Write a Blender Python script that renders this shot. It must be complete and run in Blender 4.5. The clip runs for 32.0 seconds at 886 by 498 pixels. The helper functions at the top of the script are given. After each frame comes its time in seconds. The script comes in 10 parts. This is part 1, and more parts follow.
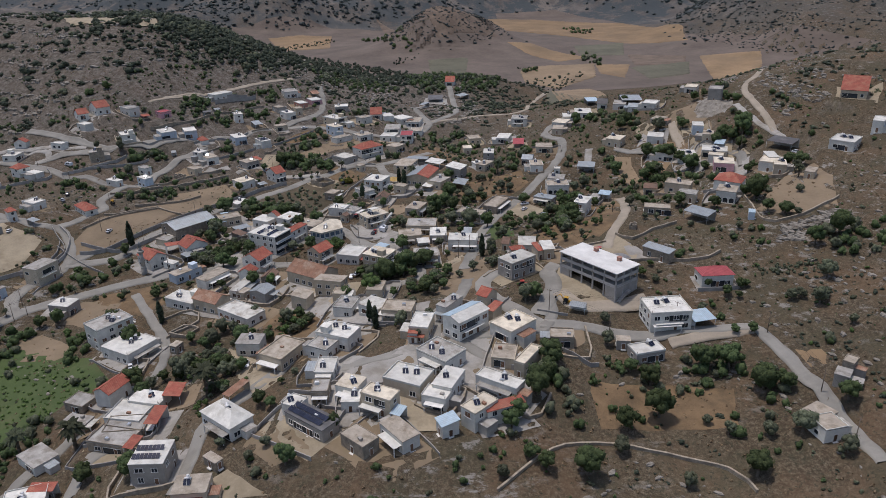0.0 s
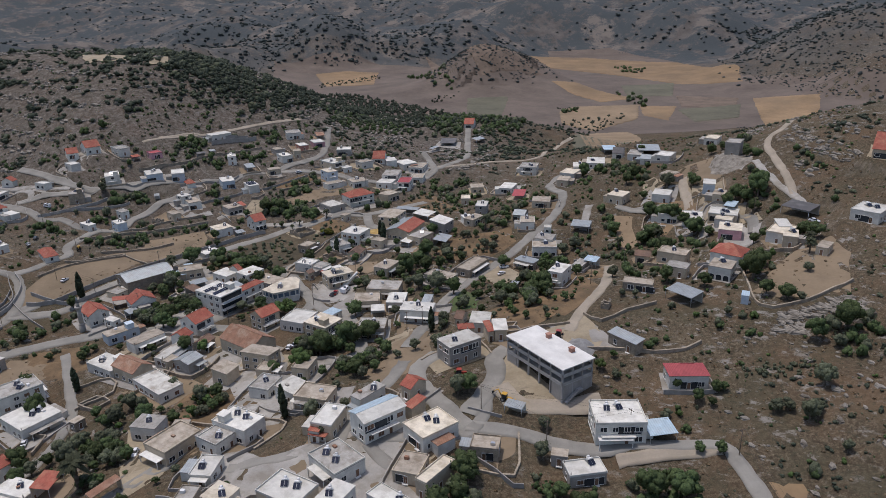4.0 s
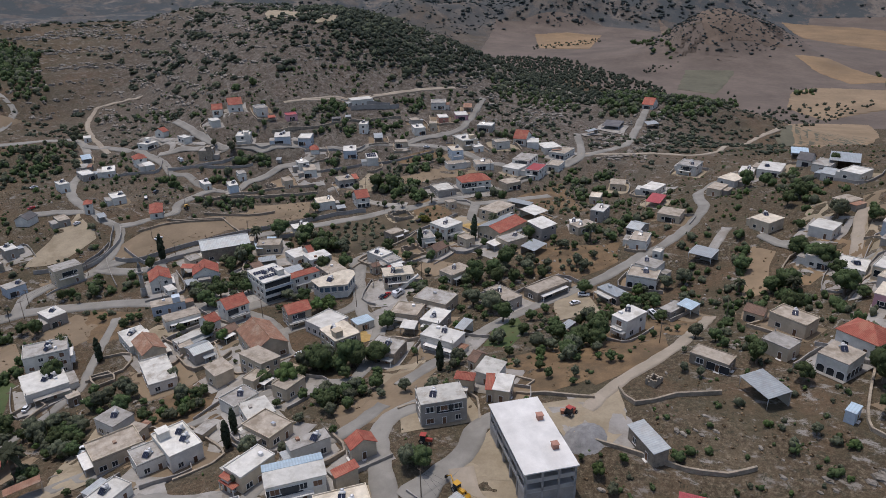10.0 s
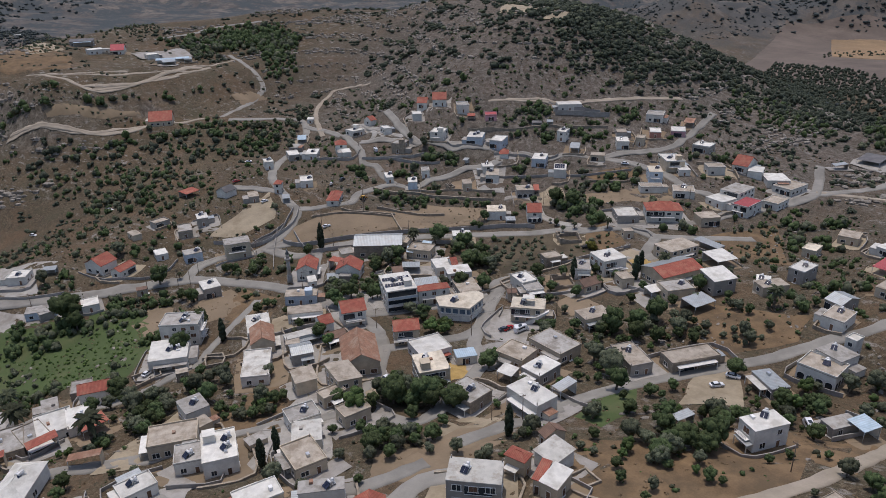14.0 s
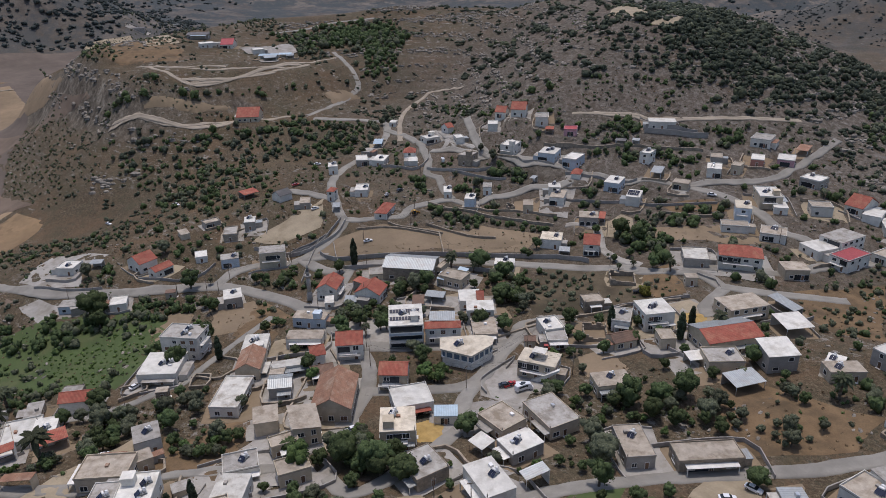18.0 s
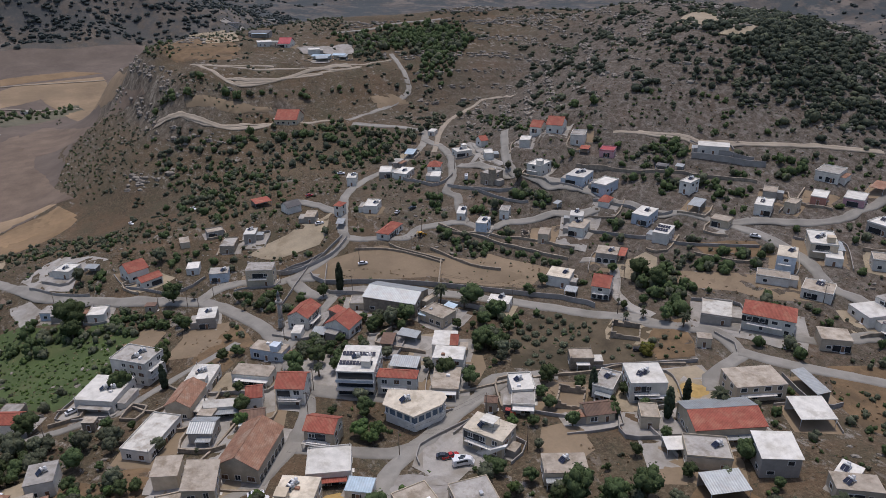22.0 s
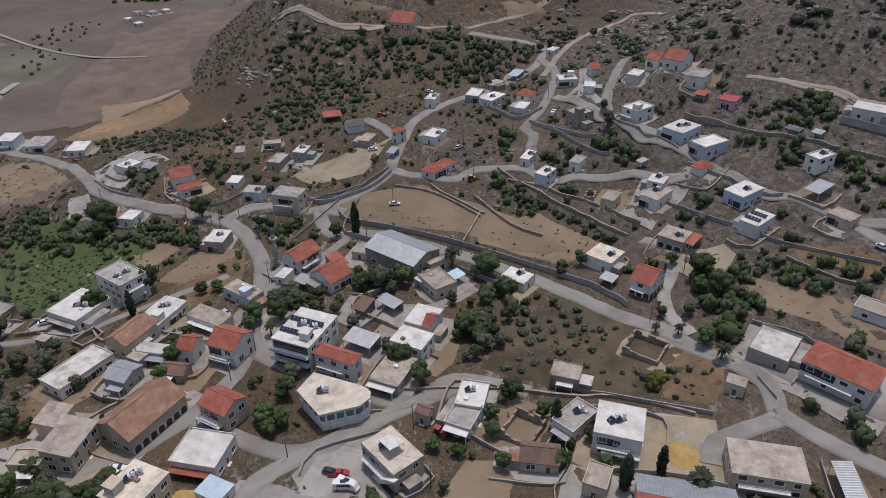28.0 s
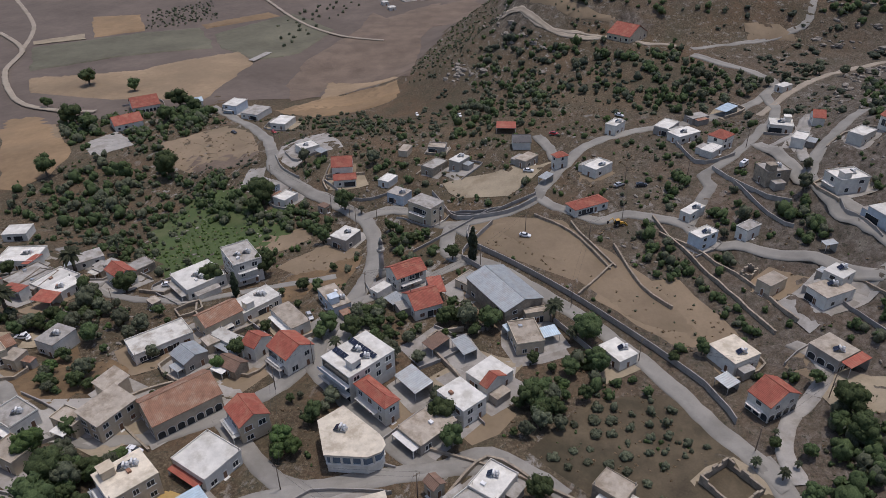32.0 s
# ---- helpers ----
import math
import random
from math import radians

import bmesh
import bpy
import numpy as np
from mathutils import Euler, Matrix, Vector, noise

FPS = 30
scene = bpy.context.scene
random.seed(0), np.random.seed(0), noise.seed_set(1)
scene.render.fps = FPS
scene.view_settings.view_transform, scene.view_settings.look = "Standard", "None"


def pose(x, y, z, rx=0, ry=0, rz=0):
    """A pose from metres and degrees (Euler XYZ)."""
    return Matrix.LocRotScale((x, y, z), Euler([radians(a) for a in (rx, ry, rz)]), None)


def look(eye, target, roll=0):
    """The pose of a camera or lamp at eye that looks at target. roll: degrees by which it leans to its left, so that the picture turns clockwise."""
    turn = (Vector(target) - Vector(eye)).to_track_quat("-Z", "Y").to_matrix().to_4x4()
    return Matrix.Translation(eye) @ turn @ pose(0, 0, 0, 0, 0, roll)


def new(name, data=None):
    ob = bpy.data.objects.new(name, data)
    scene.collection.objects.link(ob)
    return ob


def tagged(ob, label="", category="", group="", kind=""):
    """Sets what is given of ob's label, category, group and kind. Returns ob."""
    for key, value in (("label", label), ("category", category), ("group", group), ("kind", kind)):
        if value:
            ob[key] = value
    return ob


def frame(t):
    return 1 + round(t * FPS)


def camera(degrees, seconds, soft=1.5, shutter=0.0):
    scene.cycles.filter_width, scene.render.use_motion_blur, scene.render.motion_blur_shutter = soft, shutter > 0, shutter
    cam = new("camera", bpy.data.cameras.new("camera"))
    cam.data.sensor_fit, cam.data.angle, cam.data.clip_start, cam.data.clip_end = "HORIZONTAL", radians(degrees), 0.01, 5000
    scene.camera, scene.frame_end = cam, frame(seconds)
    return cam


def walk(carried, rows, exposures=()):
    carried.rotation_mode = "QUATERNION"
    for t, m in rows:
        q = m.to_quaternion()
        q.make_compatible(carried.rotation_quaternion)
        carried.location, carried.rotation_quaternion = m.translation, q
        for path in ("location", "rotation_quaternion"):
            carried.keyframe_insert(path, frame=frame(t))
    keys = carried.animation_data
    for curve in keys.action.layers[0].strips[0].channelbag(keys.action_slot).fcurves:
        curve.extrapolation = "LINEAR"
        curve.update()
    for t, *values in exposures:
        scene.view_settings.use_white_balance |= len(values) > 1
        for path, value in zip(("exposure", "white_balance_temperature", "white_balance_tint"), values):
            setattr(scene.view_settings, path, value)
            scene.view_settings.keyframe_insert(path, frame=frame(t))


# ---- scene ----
cam = camera(63.8, 32.0, soft=0.45)
METRES, EYE, TILT, LEAN, TURN = 450.0, 126.45, 2.53, -2.12, 0.0
ROWS = [
    (0.0, 0.0, 0.0, 0.0, -1.62, -25.59, 3.39),
    (0.5, 0.0126, 0.0101, -0.0011, -1.16, -25.0, 3.44),
    (1.0, 0.0249, 0.0203, -0.0022, -1.07, -24.64, 3.44),
    (1.5, 0.0367, 0.0305, -0.003, -0.58, -24.29, 3.44),
    (2.0, 0.0489, 0.0408, -0.0039, 0.31, -23.94, 3.48),
    (2.5, 0.061, 0.0514, -0.0047, 1.2, -23.61, 3.52),
    (3.0, 0.073, 0.0621, -0.0055, 2.06, -23.28, 3.55),
    (3.5, 0.0848, 0.073, -0.0062, 2.93, -22.95, 3.56),
    (5.5, 0.1306, 0.1175, -0.0096, 6.69, -22.08, 3.71),
    (6.0, 0.1415, 0.1289, -0.0104, 8.29, -21.91, 3.77),
    (6.5, 0.1523, 0.1406, -0.0112, 9.82, -21.75, 3.81),
    (7.0, 0.1629, 0.1524, -0.0121, 11.33, -21.67, 3.84),
    (7.5, 0.1733, 0.1644, -0.0131, 12.87, -21.79, 3.84),
    (8.0, 0.1835, 0.1765, -0.014, 14.38, -22.14, 3.86),
    (8.5, 0.1933, 0.1888, -0.0148, 15.87, -23.24, 3.89),
    (9.0, 0.2027, 0.2016, -0.0153, 17.37, -24.43, 3.94),
    (9.5, 0.2113, 0.2145, -0.0154, 19.71, -24.77, 4.01),
    (10.0, 0.2199, 0.2278, -0.0161, 23.45, -24.56, 4.12),
    (10.5, 0.2286, 0.2414, -0.017, 27.32, -24.33, 4.16),
    (11.0, 0.2367, 0.2553, -0.0178, 30.65, -24.16, 4.22),
    (11.5, 0.2438, 0.2693, -0.0185, 33.38, -24.03, 4.25),
    (12.0, 0.25, 0.2834, -0.0194, 36.18, -23.89, 4.26),
    (12.5, 0.2556, 0.2976, -0.0202, 39.18, -23.75, 4.28),
    (13.0, 0.2607, 0.3124, -0.0212, 42.11, -23.59, 4.34),
    (13.5, 0.2652, 0.3279, -0.0218, 44.62, -23.5, 4.38),
    (14.0, 0.2689, 0.3435, -0.0227, 45.69, -23.49, 4.39),
    (14.5, 0.2717, 0.3587, -0.0235, 46.83, -23.45, 4.37),
    (16.5, 0.2786, 0.4217, -0.0255, 53.01, -23.2, 4.39),
    (17.0, 0.2792, 0.4376, -0.0258, 54.43, -23.14, 4.4),
    (17.5, 0.2792, 0.4534, -0.0261, 56.09, -23.05, 4.39),
    (18.0, 0.2791, 0.4694, -0.0263, 57.91, -22.95, 4.4),
    (18.5, 0.2782, 0.485, -0.0266, 59.8, -22.82, 4.34),
    (19.0, 0.2772, 0.5006, -0.027, 61.81, -22.7, 4.29),
    (19.5, 0.276, 0.517, -0.0275, 62.63, -22.68, 4.27),
    (20.0, 0.274, 0.5327, -0.0282, 62.71, -22.69, 4.23),
    (20.5, 0.2714, 0.5482, -0.0287, 62.83, -22.71, 4.21),
    (21.0, 0.2684, 0.5633, -0.0292, 63.78, -22.66, 4.18),
    (21.5, 0.2655, 0.5787, -0.0299, 65.23, -22.58, 4.16),
    (22.0, 0.2625, 0.5942, -0.0305, 66.67, -22.51, 4.13),
    (22.5, 0.2588, 0.6096, -0.0312, 67.96, -22.43, 4.08),
    (23.0, 0.2548, 0.6248, -0.0317, 69.47, -22.35, 4.03),
    (23.5, 0.2506, 0.6398, -0.0323, 70.77, -22.29, 3.99),
    (24.0, 0.246, 0.6551, -0.0329, 72.17, -22.22, 3.95),
    (24.5, 0.2411, 0.6702, -0.0333, 73.46, -22.17, 3.91),
    (26.5, 0.2187, 0.7275, -0.0368, 78.2, -24.91, 3.75),
    (27.0, 0.2124, 0.7412, -0.037, 80.04, -26.69, 3.71),
    (27.5, 0.206, 0.7548, -0.0375, 82.33, -28.35, 3.65),
    (28.0, 0.1988, 0.7689, -0.0371, 84.63, -29.38, 3.66),
    (28.5, 0.1917, 0.7816, -0.0373, 87.43, -29.25, 3.55),
    (29.0, 0.1842, 0.7949, -0.0372, 91.67, -29.09, 3.46),
    (29.5, 0.1771, 0.8067, -0.0375, 95.35, -28.91, 3.32),
    (30.0, 0.1692, 0.8195, -0.0376, 98.69, -28.78, 3.22),
    (30.5, 0.1606, 0.8313, -0.0376, 101.56, -28.71, 3.08),
    (31.0, 0.1517, 0.8424, -0.0372, 104.09, -28.67, 2.91),
    (31.5, 0.1429, 0.8535, -0.0374, 105.93, -28.61, 2.8),
    (32.0, 0.1335, 0.8638, -0.0371, 107.12, -28.62, 2.71),
]
walk(cam, [(t, pose(0, 0, EYE, TILT, LEAN, TURN) @ pose(METRES * x, METRES * y, METRES * z, 90 + pitch, roll, yaw)) for t, x, y, z, yaw, pitch, roll in ROWS],
     exposures=[(0.0, -0.18, 6420, 14), (16.0, -0.17, 6440, 15), (24.0, -0.18, 6440, 16), (32.0, -0.24, 6440, 16)])

SUN_STRENGTH, SKY_STRENGTH = 2.5, 0.15
# the light: midsummer sun almost overhead, clear sky
SUN_DIR = Vector((-0.20, 0.10, 0.97)).normalized()
world = bpy.data.worlds.new("sky")
scene.world = world
world.use_nodes = True
wn = world.node_tree
sky = wn.nodes.new("ShaderNodeTexSky")
sky.sky_type = "NISHITA"
sky.sun_disc = False
sky.sun_elevation = math.asin(SUN_DIR.z)
sky.sun_rotation = math.atan2(SUN_DIR.x, SUN_DIR.y)
sky.dust_density = 2.0
wn.nodes["Background"].inputs["Strength"].default_value = SKY_STRENGTH
wn.links.new(sky.outputs[0], wn.nodes["Background"].inputs["Color"])
sun_lamp = new("sun", bpy.data.lights.new("sun", "SUN"))
sun_lamp.data.energy = SUN_STRENGTH
sun_lamp.data.angle = radians(0.55)
sun_lamp.data.color = (1.0, 0.96, 0.90)
sun_lamp.matrix_world = look(SUN_DIR * 900, (0, 0, 0))


# ---- materials ----
def material(name, colour, rough=0.85, metal=0.0, spread=0.18, scale=0.6, fine=9.0, stain=None, stain_amount=0.5,
             bump=0.0, bump_scale=6.0, tint=0.12, wave=None, coat=0.0):
    """A surface with two scales of unevenness, stains, relief and a shade that differs from object to object."""
    m = bpy.data.materials.new(name)
    m.use_nodes = True
    nt = m.node_tree
    b = nt.nodes["Principled BSDF"]
    b.inputs["Roughness"].default_value = rough
    b.inputs["Metallic"].default_value = metal
    b.inputs["Specular IOR Level"].default_value = 0.3
    link = nt.links.new

    def node(kind, **values):
        n = nt.nodes.new(kind)
        for k, v in values.items():
            n.inputs[k].default_value = v
        return n

    co = node("ShaderNodeTexCoord")
    big = node("ShaderNodeTexNoise", Scale=scale, Detail=4.0, Roughness=0.6)
    small = node("ShaderNodeTexNoise", Scale=fine, Detail=3.0, Roughness=0.7)
    info = node("ShaderNodeObjectInfo")
    shift = node("ShaderNodeVectorMath")
    shift.operation = "MULTIPLY_ADD"
    shift.inputs[1].default_value = (37.0, 53.0, 29.0)
    link(info.outputs["Random"], shift.inputs[0])
    link(co.outputs["Object"], shift.inputs[2])
    link(shift.outputs[0], big.inputs["Vector"])
    link(shift.outputs[0], small.inputs["Vector"])
    add = node("ShaderNodeMath")
    add.operation = "MULTIPLY_ADD"
    add.inputs[1].default_value = 0.4
    link(small.outputs["Fac"], add.inputs[0])
    link(big.outputs["Fac"], add.inputs[2])
    ramp = node("ShaderNodeValToRGB")
    c = Vector(colour)
    e = ramp.color_ramp.elements
    e[0].position, e[1].position = 0.45, 0.95
    e[0].color = (*(c * (1 - spread)), 1)
    e[1].color = (*[min(1, v) for v in c * (1 + spread)], 1)
    link(add.outputs[0], ramp.inputs["Fac"])
    out = ramp.outputs[0]
    if stain:
        sn = node("ShaderNodeTexNoise", Scale=scale * 0.55, Detail=5.0, Roughness=0.65)
        link(shift.outputs[0], sn.inputs["Vector"])
        sr = node("ShaderNodeMapRange")
        sr.inputs[1].default_value, sr.inputs[2].default_value, sr.inputs[4].default_value = 0.48, 0.65, stain_amount
        link(sn.outputs["Fac"], sr.inputs[0])
        mix = node("ShaderNodeMix")
        mix.data_type = "RGBA"
        mix.inputs[7].default_value = (*stain, 1)
        link(sr.outputs[0], mix.inputs[0])
        link(out, mix.inputs[6])
        out = mix.outputs[2]
    if tint:
        hv = node("ShaderNodeHueSaturation")
        tr = node("ShaderNodeMapRange")
        tr.inputs[3].default_value, tr.inputs[4].default_value = 1 - tint, 1 + tint
        link(info.outputs["Random"], tr.inputs[0])
        link(tr.outputs[0], hv.inputs["Value"])
        link(out, hv.inputs["Color"])
        out = hv.outputs[0]
    link(out, b.inputs["Base Color"])
    relief = small.outputs["Fac"]
    if wave:
        axis, period = wave
        wv = node("ShaderNodeTexWave", Scale=0.314 / period, Distortion=0.0)
        wv.bands_direction = axis
        link(co.outputs["Object"], wv.inputs["Vector"])
        relief = wv.outputs["Fac"]
        gap = node("ShaderNodeMapRange")
        gap.inputs[1].default_value, gap.inputs[2].default_value, gap.inputs[3].default_value, gap.inputs[4].default_value = 0.0, 0.45, 0.34 if colour[0] > 1.6 * colour[2] else 0.2, 0.0
        link(relief, gap.inputs[0])
        seam = node("ShaderNodeMix")
        seam.data_type = "RGBA"
        seam.inputs[7].default_value = (*(c * 0.35), 1)
        link(gap.outputs[0], seam.inputs[0])
        link(out, seam.inputs[6])
        link(seam.outputs[2], b.inputs["Base Color"])
        bump = bump or 0.5
    if bump:
        bp = node("ShaderNodeBump", Strength=bump, Distance=0.08)
        link(relief, bp.inputs["Height"])
        link(bp.outputs[0], b.inputs["Normal"])
    if coat:
        b.inputs["Coat Weight"].default_value = coat
    return m


M = {}
M["roof_w"] = material("white_roof_paint", (0.600, 0.578, 0.524), 0.7, stain=(0.360, 0.330, 0.272), stain_amount=0.65, scale=0.4)
M["roof_clean"] = material("clean_white_roof", (0.62, 0.60, 0.565), 0.7, stain=(0.52, 0.49, 0.45), stain_amount=0.4, scale=0.2)
M["roof_e"] = material("cream_roof_paint", (0.60, 0.53, 0.42), 0.8, stain=(0.36, 0.30, 0.22), stain_amount=0.75, scale=0.5)
M["roof_l"] = material("pale_screed_roof", (0.50, 0.48, 0.43), 0.85, stain=(0.27, 0.235, 0.19), stain_amount=0.85, scale=0.45)
M["roof_g"] = material("grey_concrete_roof", (0.33, 0.31, 0.28), 0.9, stain=(0.17, 0.145, 0.115), stain_amount=0.8, scale=0.5, spread=0.25)
M["roof_c"] = material("tan_concrete_roof", (0.36, 0.31, 0.25), 0.9, stain=(0.19, 0.15, 0.105), stain_amount=0.8, scale=0.5, spread=0.25)
M["roof_n"] = material("dark_roof", (0.10, 0.095, 0.095), 0.7, stain=(0.2, 0.19, 0.18), scale=0.4)
M["roof_k"] = material("grey_metal_sheet", (0.36, 0.38, 0.38), 0.45, 0.35, wave=("X", 0.7), stain=(0.3, 0.25, 0.2), stain_amount=0.35)
M["roof_b"] = material("pale_blue_metal_sheet", (0.42, 0.52, 0.58), 0.45, 0.2, wave=("X", 0.7), stain=(0.5, 0.5, 0.5), stain_amount=0.3)
M["roof_r"] = material("red_roof_tiles", (0.31, 0.088, 0.058), 0.75, wave=("X", 0.42), stain=(0.40, 0.19, 0.12), stain_amount=0.55, scale=0.6, spread=0.25)
M["roof_o"] = material("old_terracotta_tiles", (0.27, 0.145, 0.094), 0.85, wave=("X", 0.42), stain=(0.36, 0.26, 0.19), stain_amount=0.85, scale=0.5, spread=0.3)
M["roof_p"] = material("pink_red_roof", (0.38, 0.08, 0.085), 0.7, wave=("X", 0.42), spread=0.2)
M["roof_d"] = material("brown_tiles", (0.20, 0.125, 0.09), 0.85, wave=("X", 0.42), stain=(0.11, 0.085, 0.07), stain_amount=0.5, spread=0.25)
M["wall_w"] = material("white_render", (0.630, 0.605, 0.543), 0.85, stain=(0.420, 0.380, 0.320), stain_amount=0.35, scale=0.4)
M["wall_c"] = material("cream_render", (0.50, 0.42, 0.31), 0.88, stain=(0.34, 0.28, 0.21), stain_amount=0.45, scale=0.4)
M["wall_g"] = material("grey_cement_render", (0.345, 0.315, 0.275), 0.9, stain=(0.22, 0.2, 0.18), scale=0.4)
M["wall_s"] = material("rubble_stone_wall", (0.30, 0.25, 0.19), 0.95, spread=0.4, fine=3.0, stain=(0.17, 0.145, 0.11), bump=0.9, bump_scale=3.0)
M["wall_b"] = material("pale_blue_render", (0.47, 0.53, 0.58), 0.85, stain=(0.4, 0.4, 0.4), stain_amount=0.35)
M["wall_p"] = material("pink_render", (0.50, 0.28, 0.30), 0.85, stain=(0.4, 0.3, 0.3), stain_amount=0.35)
M["wall_r"] = material("brick_red_render", (0.42, 0.20, 0.15), 0.85)
M["trim"] = material("white_trim", (0.66, 0.64, 0.595), 0.7, tint=0.06)
# window glass; also the dark that stands for shade in the loggias
M["glass"] = material("dark_glass_and_shade", (0.03, 0.036, 0.042), 0.12, tint=0.3, spread=0.3)
M["door"] = material("brown_wood_door", (0.16, 0.09, 0.055), 0.6, tint=0.4)
M["steel"] = material("galvanised_steel", (0.5, 0.51, 0.52), 0.35, 0.8)
M["tank"] = material("white_tank", (0.68, 0.67, 0.65), 0.5, tint=0.1)
M["solar"] = material("solar_collector_glass", (0.02, 0.025, 0.045), 0.12, spread=0.2, tint=0.2)
M["wood_pole"] = material("weathered_pole", (0.14, 0.11, 0.085), 0.9)
M["wire"] = material("black_cable", (0.03, 0.03, 0.03), 0.6, tint=0)
M["tyre"] = material("tyre_rubber", (0.02, 0.02, 0.02), 0.8, tint=0)


def ground_material():
    m = bpy.data.materials.new("dry_hillside")
    m.use_nodes = True
    nt = m.node_tree
    b = nt.nodes["Principled BSDF"]
    b.inputs["Roughness"].default_value = 0.95
    b.inputs["Specular IOR Level"].default_value = 0.1
    co = nt.nodes.new("ShaderNodeTexCoord")

    def noise_tex(scale, detail=5.0, rough=0.6, stretch=None):
        n = nt.nodes.new("ShaderNodeTexNoise")
        n.inputs["Scale"].default_value, n.inputs["Detail"].default_value, n.inputs["Roughness"].default_value = scale, detail, rough
        if stretch:
            mp = nt.nodes.new("ShaderNodeMapping")
            mp.inputs["Scale"].default_value = stretch
            nt.links.new(co.outputs["Object"], mp.inputs[0])
            nt.links.new(mp.outputs[0], n.inputs["Vector"])
        else:
            nt.links.new(co.outputs["Object"], n.inputs["Vector"])
        return n.outputs["Fac"]

    def ramp(fac, *stops):
        r = nt.nodes.new("ShaderNodeValToRGB")
        e = r.color_ramp.elements
        while len(e) < len(stops):
            e.new(0.5)
        for k, (p, c) in enumerate(stops):
            e[k].position = p
            e[k].color = (*c, 1) if isinstance(c, tuple) else (c, c, c, 1)
        nt.links.new(fac, r.inputs[0])
        return r.outputs[0]

    def mix(fac, one, two):
        n = nt.nodes.new("ShaderNodeMix")
        n.data_type = "RGBA"
        nt.links.new(fac, n.inputs[0])
        for slot, v in ((6, one), (7, two)):
            if isinstance(v, tuple):
                n.inputs[slot].default_value = (*v, 1)
            else:
                nt.links.new(v, n.inputs[slot])
        return n.outputs[2]

    soil = ramp(noise_tex(0.021, 6), (0.34, (0.055, 0.039, 0.025)), (0.5, (0.091, 0.067, 0.043)), (0.68, (0.162, 0.127, 0.083)))
    grit = ramp(noise_tex(0.9, 8, 0.85), (0.36, (0.023, 0.018, 0.013)), (0.5, (0.082, 0.062, 0.041)), (0.65, (0.247, 0.207, 0.146)))
    c = mix(ramp(noise_tex(0.11, 4), (0.3, 0.5), (0.7, 0.9)), soil, grit)
    # rust-brown dry grass
    c = mix(ramp(noise_tex(0.035, 5, 0.65), (0.47, 0.0), (0.64, 0.55)), c, (0.140, 0.090, 0.055))
    c = mix(ramp(noise_tex(0.05, 5, 0.7, (1.0, 1.0, 1.0)), (0.49, 0.0), (0.62, 0.6)), c, (0.075, 0.066, 0.042))
    # pale stone showing through, in drawn-out ledges
    stone = ramp(noise_tex(0.22, 7, 0.75, (0.55, 1.0, 3.0)), (0.55, 0.0), (0.62, 0.85))
    area = ramp(noise_tex(0.011, 3), (0.42, 0.0), (0.58, 1.0))
    both = nt.nodes.new("ShaderNodeMath")
    both.operation = "MULTIPLY"
    nt.links.new(stone, both.inputs[0])
    nt.links.new(area, both.inputs[1])
    c = mix(both.outputs[0], c, (0.27, 0.25, 0.225))
    # the limestone hill, greyer than the village soil
    hill_at = nt.nodes.new("ShaderNodeVectorMath")
    hill_at.operation = "DISTANCE"
    hill_at.inputs[1].default_value = (-190, 660, 30)
    nt.links.new(co.outputs["Object"], hill_at.inputs[0])
    hill_in = nt.nodes.new("ShaderNodeMapRange")
    hill_in.inputs[1].default_value, hill_in.inputs[2].default_value, hill_in.inputs[3].default_value, hill_in.inputs[4].default_value = 190, 320, 0.62, 0.0
    nt.links.new(hill_at.outputs["Value"], hill_in.inputs[0])
    c = mix(hill_in.outputs[0], c, ramp(noise_tex(0.35, 8, 0.8), (0.36, (0.046, 0.039, 0.034)), (0.48, (0.102, 0.088, 0.078)), (0.63, (0.245, 0.222, 0.202))))
    # bare rock where the land is steep
    face = nt.nodes.new("ShaderNodeNewGeometry")
    parts = nt.nodes.new("ShaderNodeSeparateXYZ")
    nt.links.new(face.outputs["Normal"], parts.inputs[0])
    steep = nt.nodes.new("ShaderNodeMapRange")
    steep.inputs[1].default_value, steep.inputs[2].default_value, steep.inputs[3].default_value, steep.inputs[4].default_value = 0.62, 0.86, 0.9, 0.0
    nt.links.new(parts.outputs["Z"], steep.inputs[0])
    c = mix(steep.outputs[0], c, ramp(noise_tex(0.16, 9, 0.8, (1.0, 1.0, 0.35)), (0.36, (0.055, 0.046, 0.037)), (0.5, (0.150, 0.125, 0.098)), (0.62, (0.30, 0.265, 0.215))))
    # low dry scrub
    tuft = ramp(noise_tex(0.6, 7, 0.85), (0.55, 0.0), (0.59, 0.85))
    c = mix(tuft, c, (0.045, 0.046, 0.030))
    # the far hills carry closed scrub; its blue-grey paleness is painted haze
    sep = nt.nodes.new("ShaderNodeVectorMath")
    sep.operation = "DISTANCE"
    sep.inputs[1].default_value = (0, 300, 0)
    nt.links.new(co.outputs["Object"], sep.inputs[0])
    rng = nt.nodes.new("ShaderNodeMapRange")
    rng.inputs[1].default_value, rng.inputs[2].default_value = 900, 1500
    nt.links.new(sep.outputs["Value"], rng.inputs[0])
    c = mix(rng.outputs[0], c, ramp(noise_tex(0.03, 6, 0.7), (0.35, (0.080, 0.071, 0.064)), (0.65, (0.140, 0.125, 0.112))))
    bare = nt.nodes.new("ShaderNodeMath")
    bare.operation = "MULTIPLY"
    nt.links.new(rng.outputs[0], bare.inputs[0])
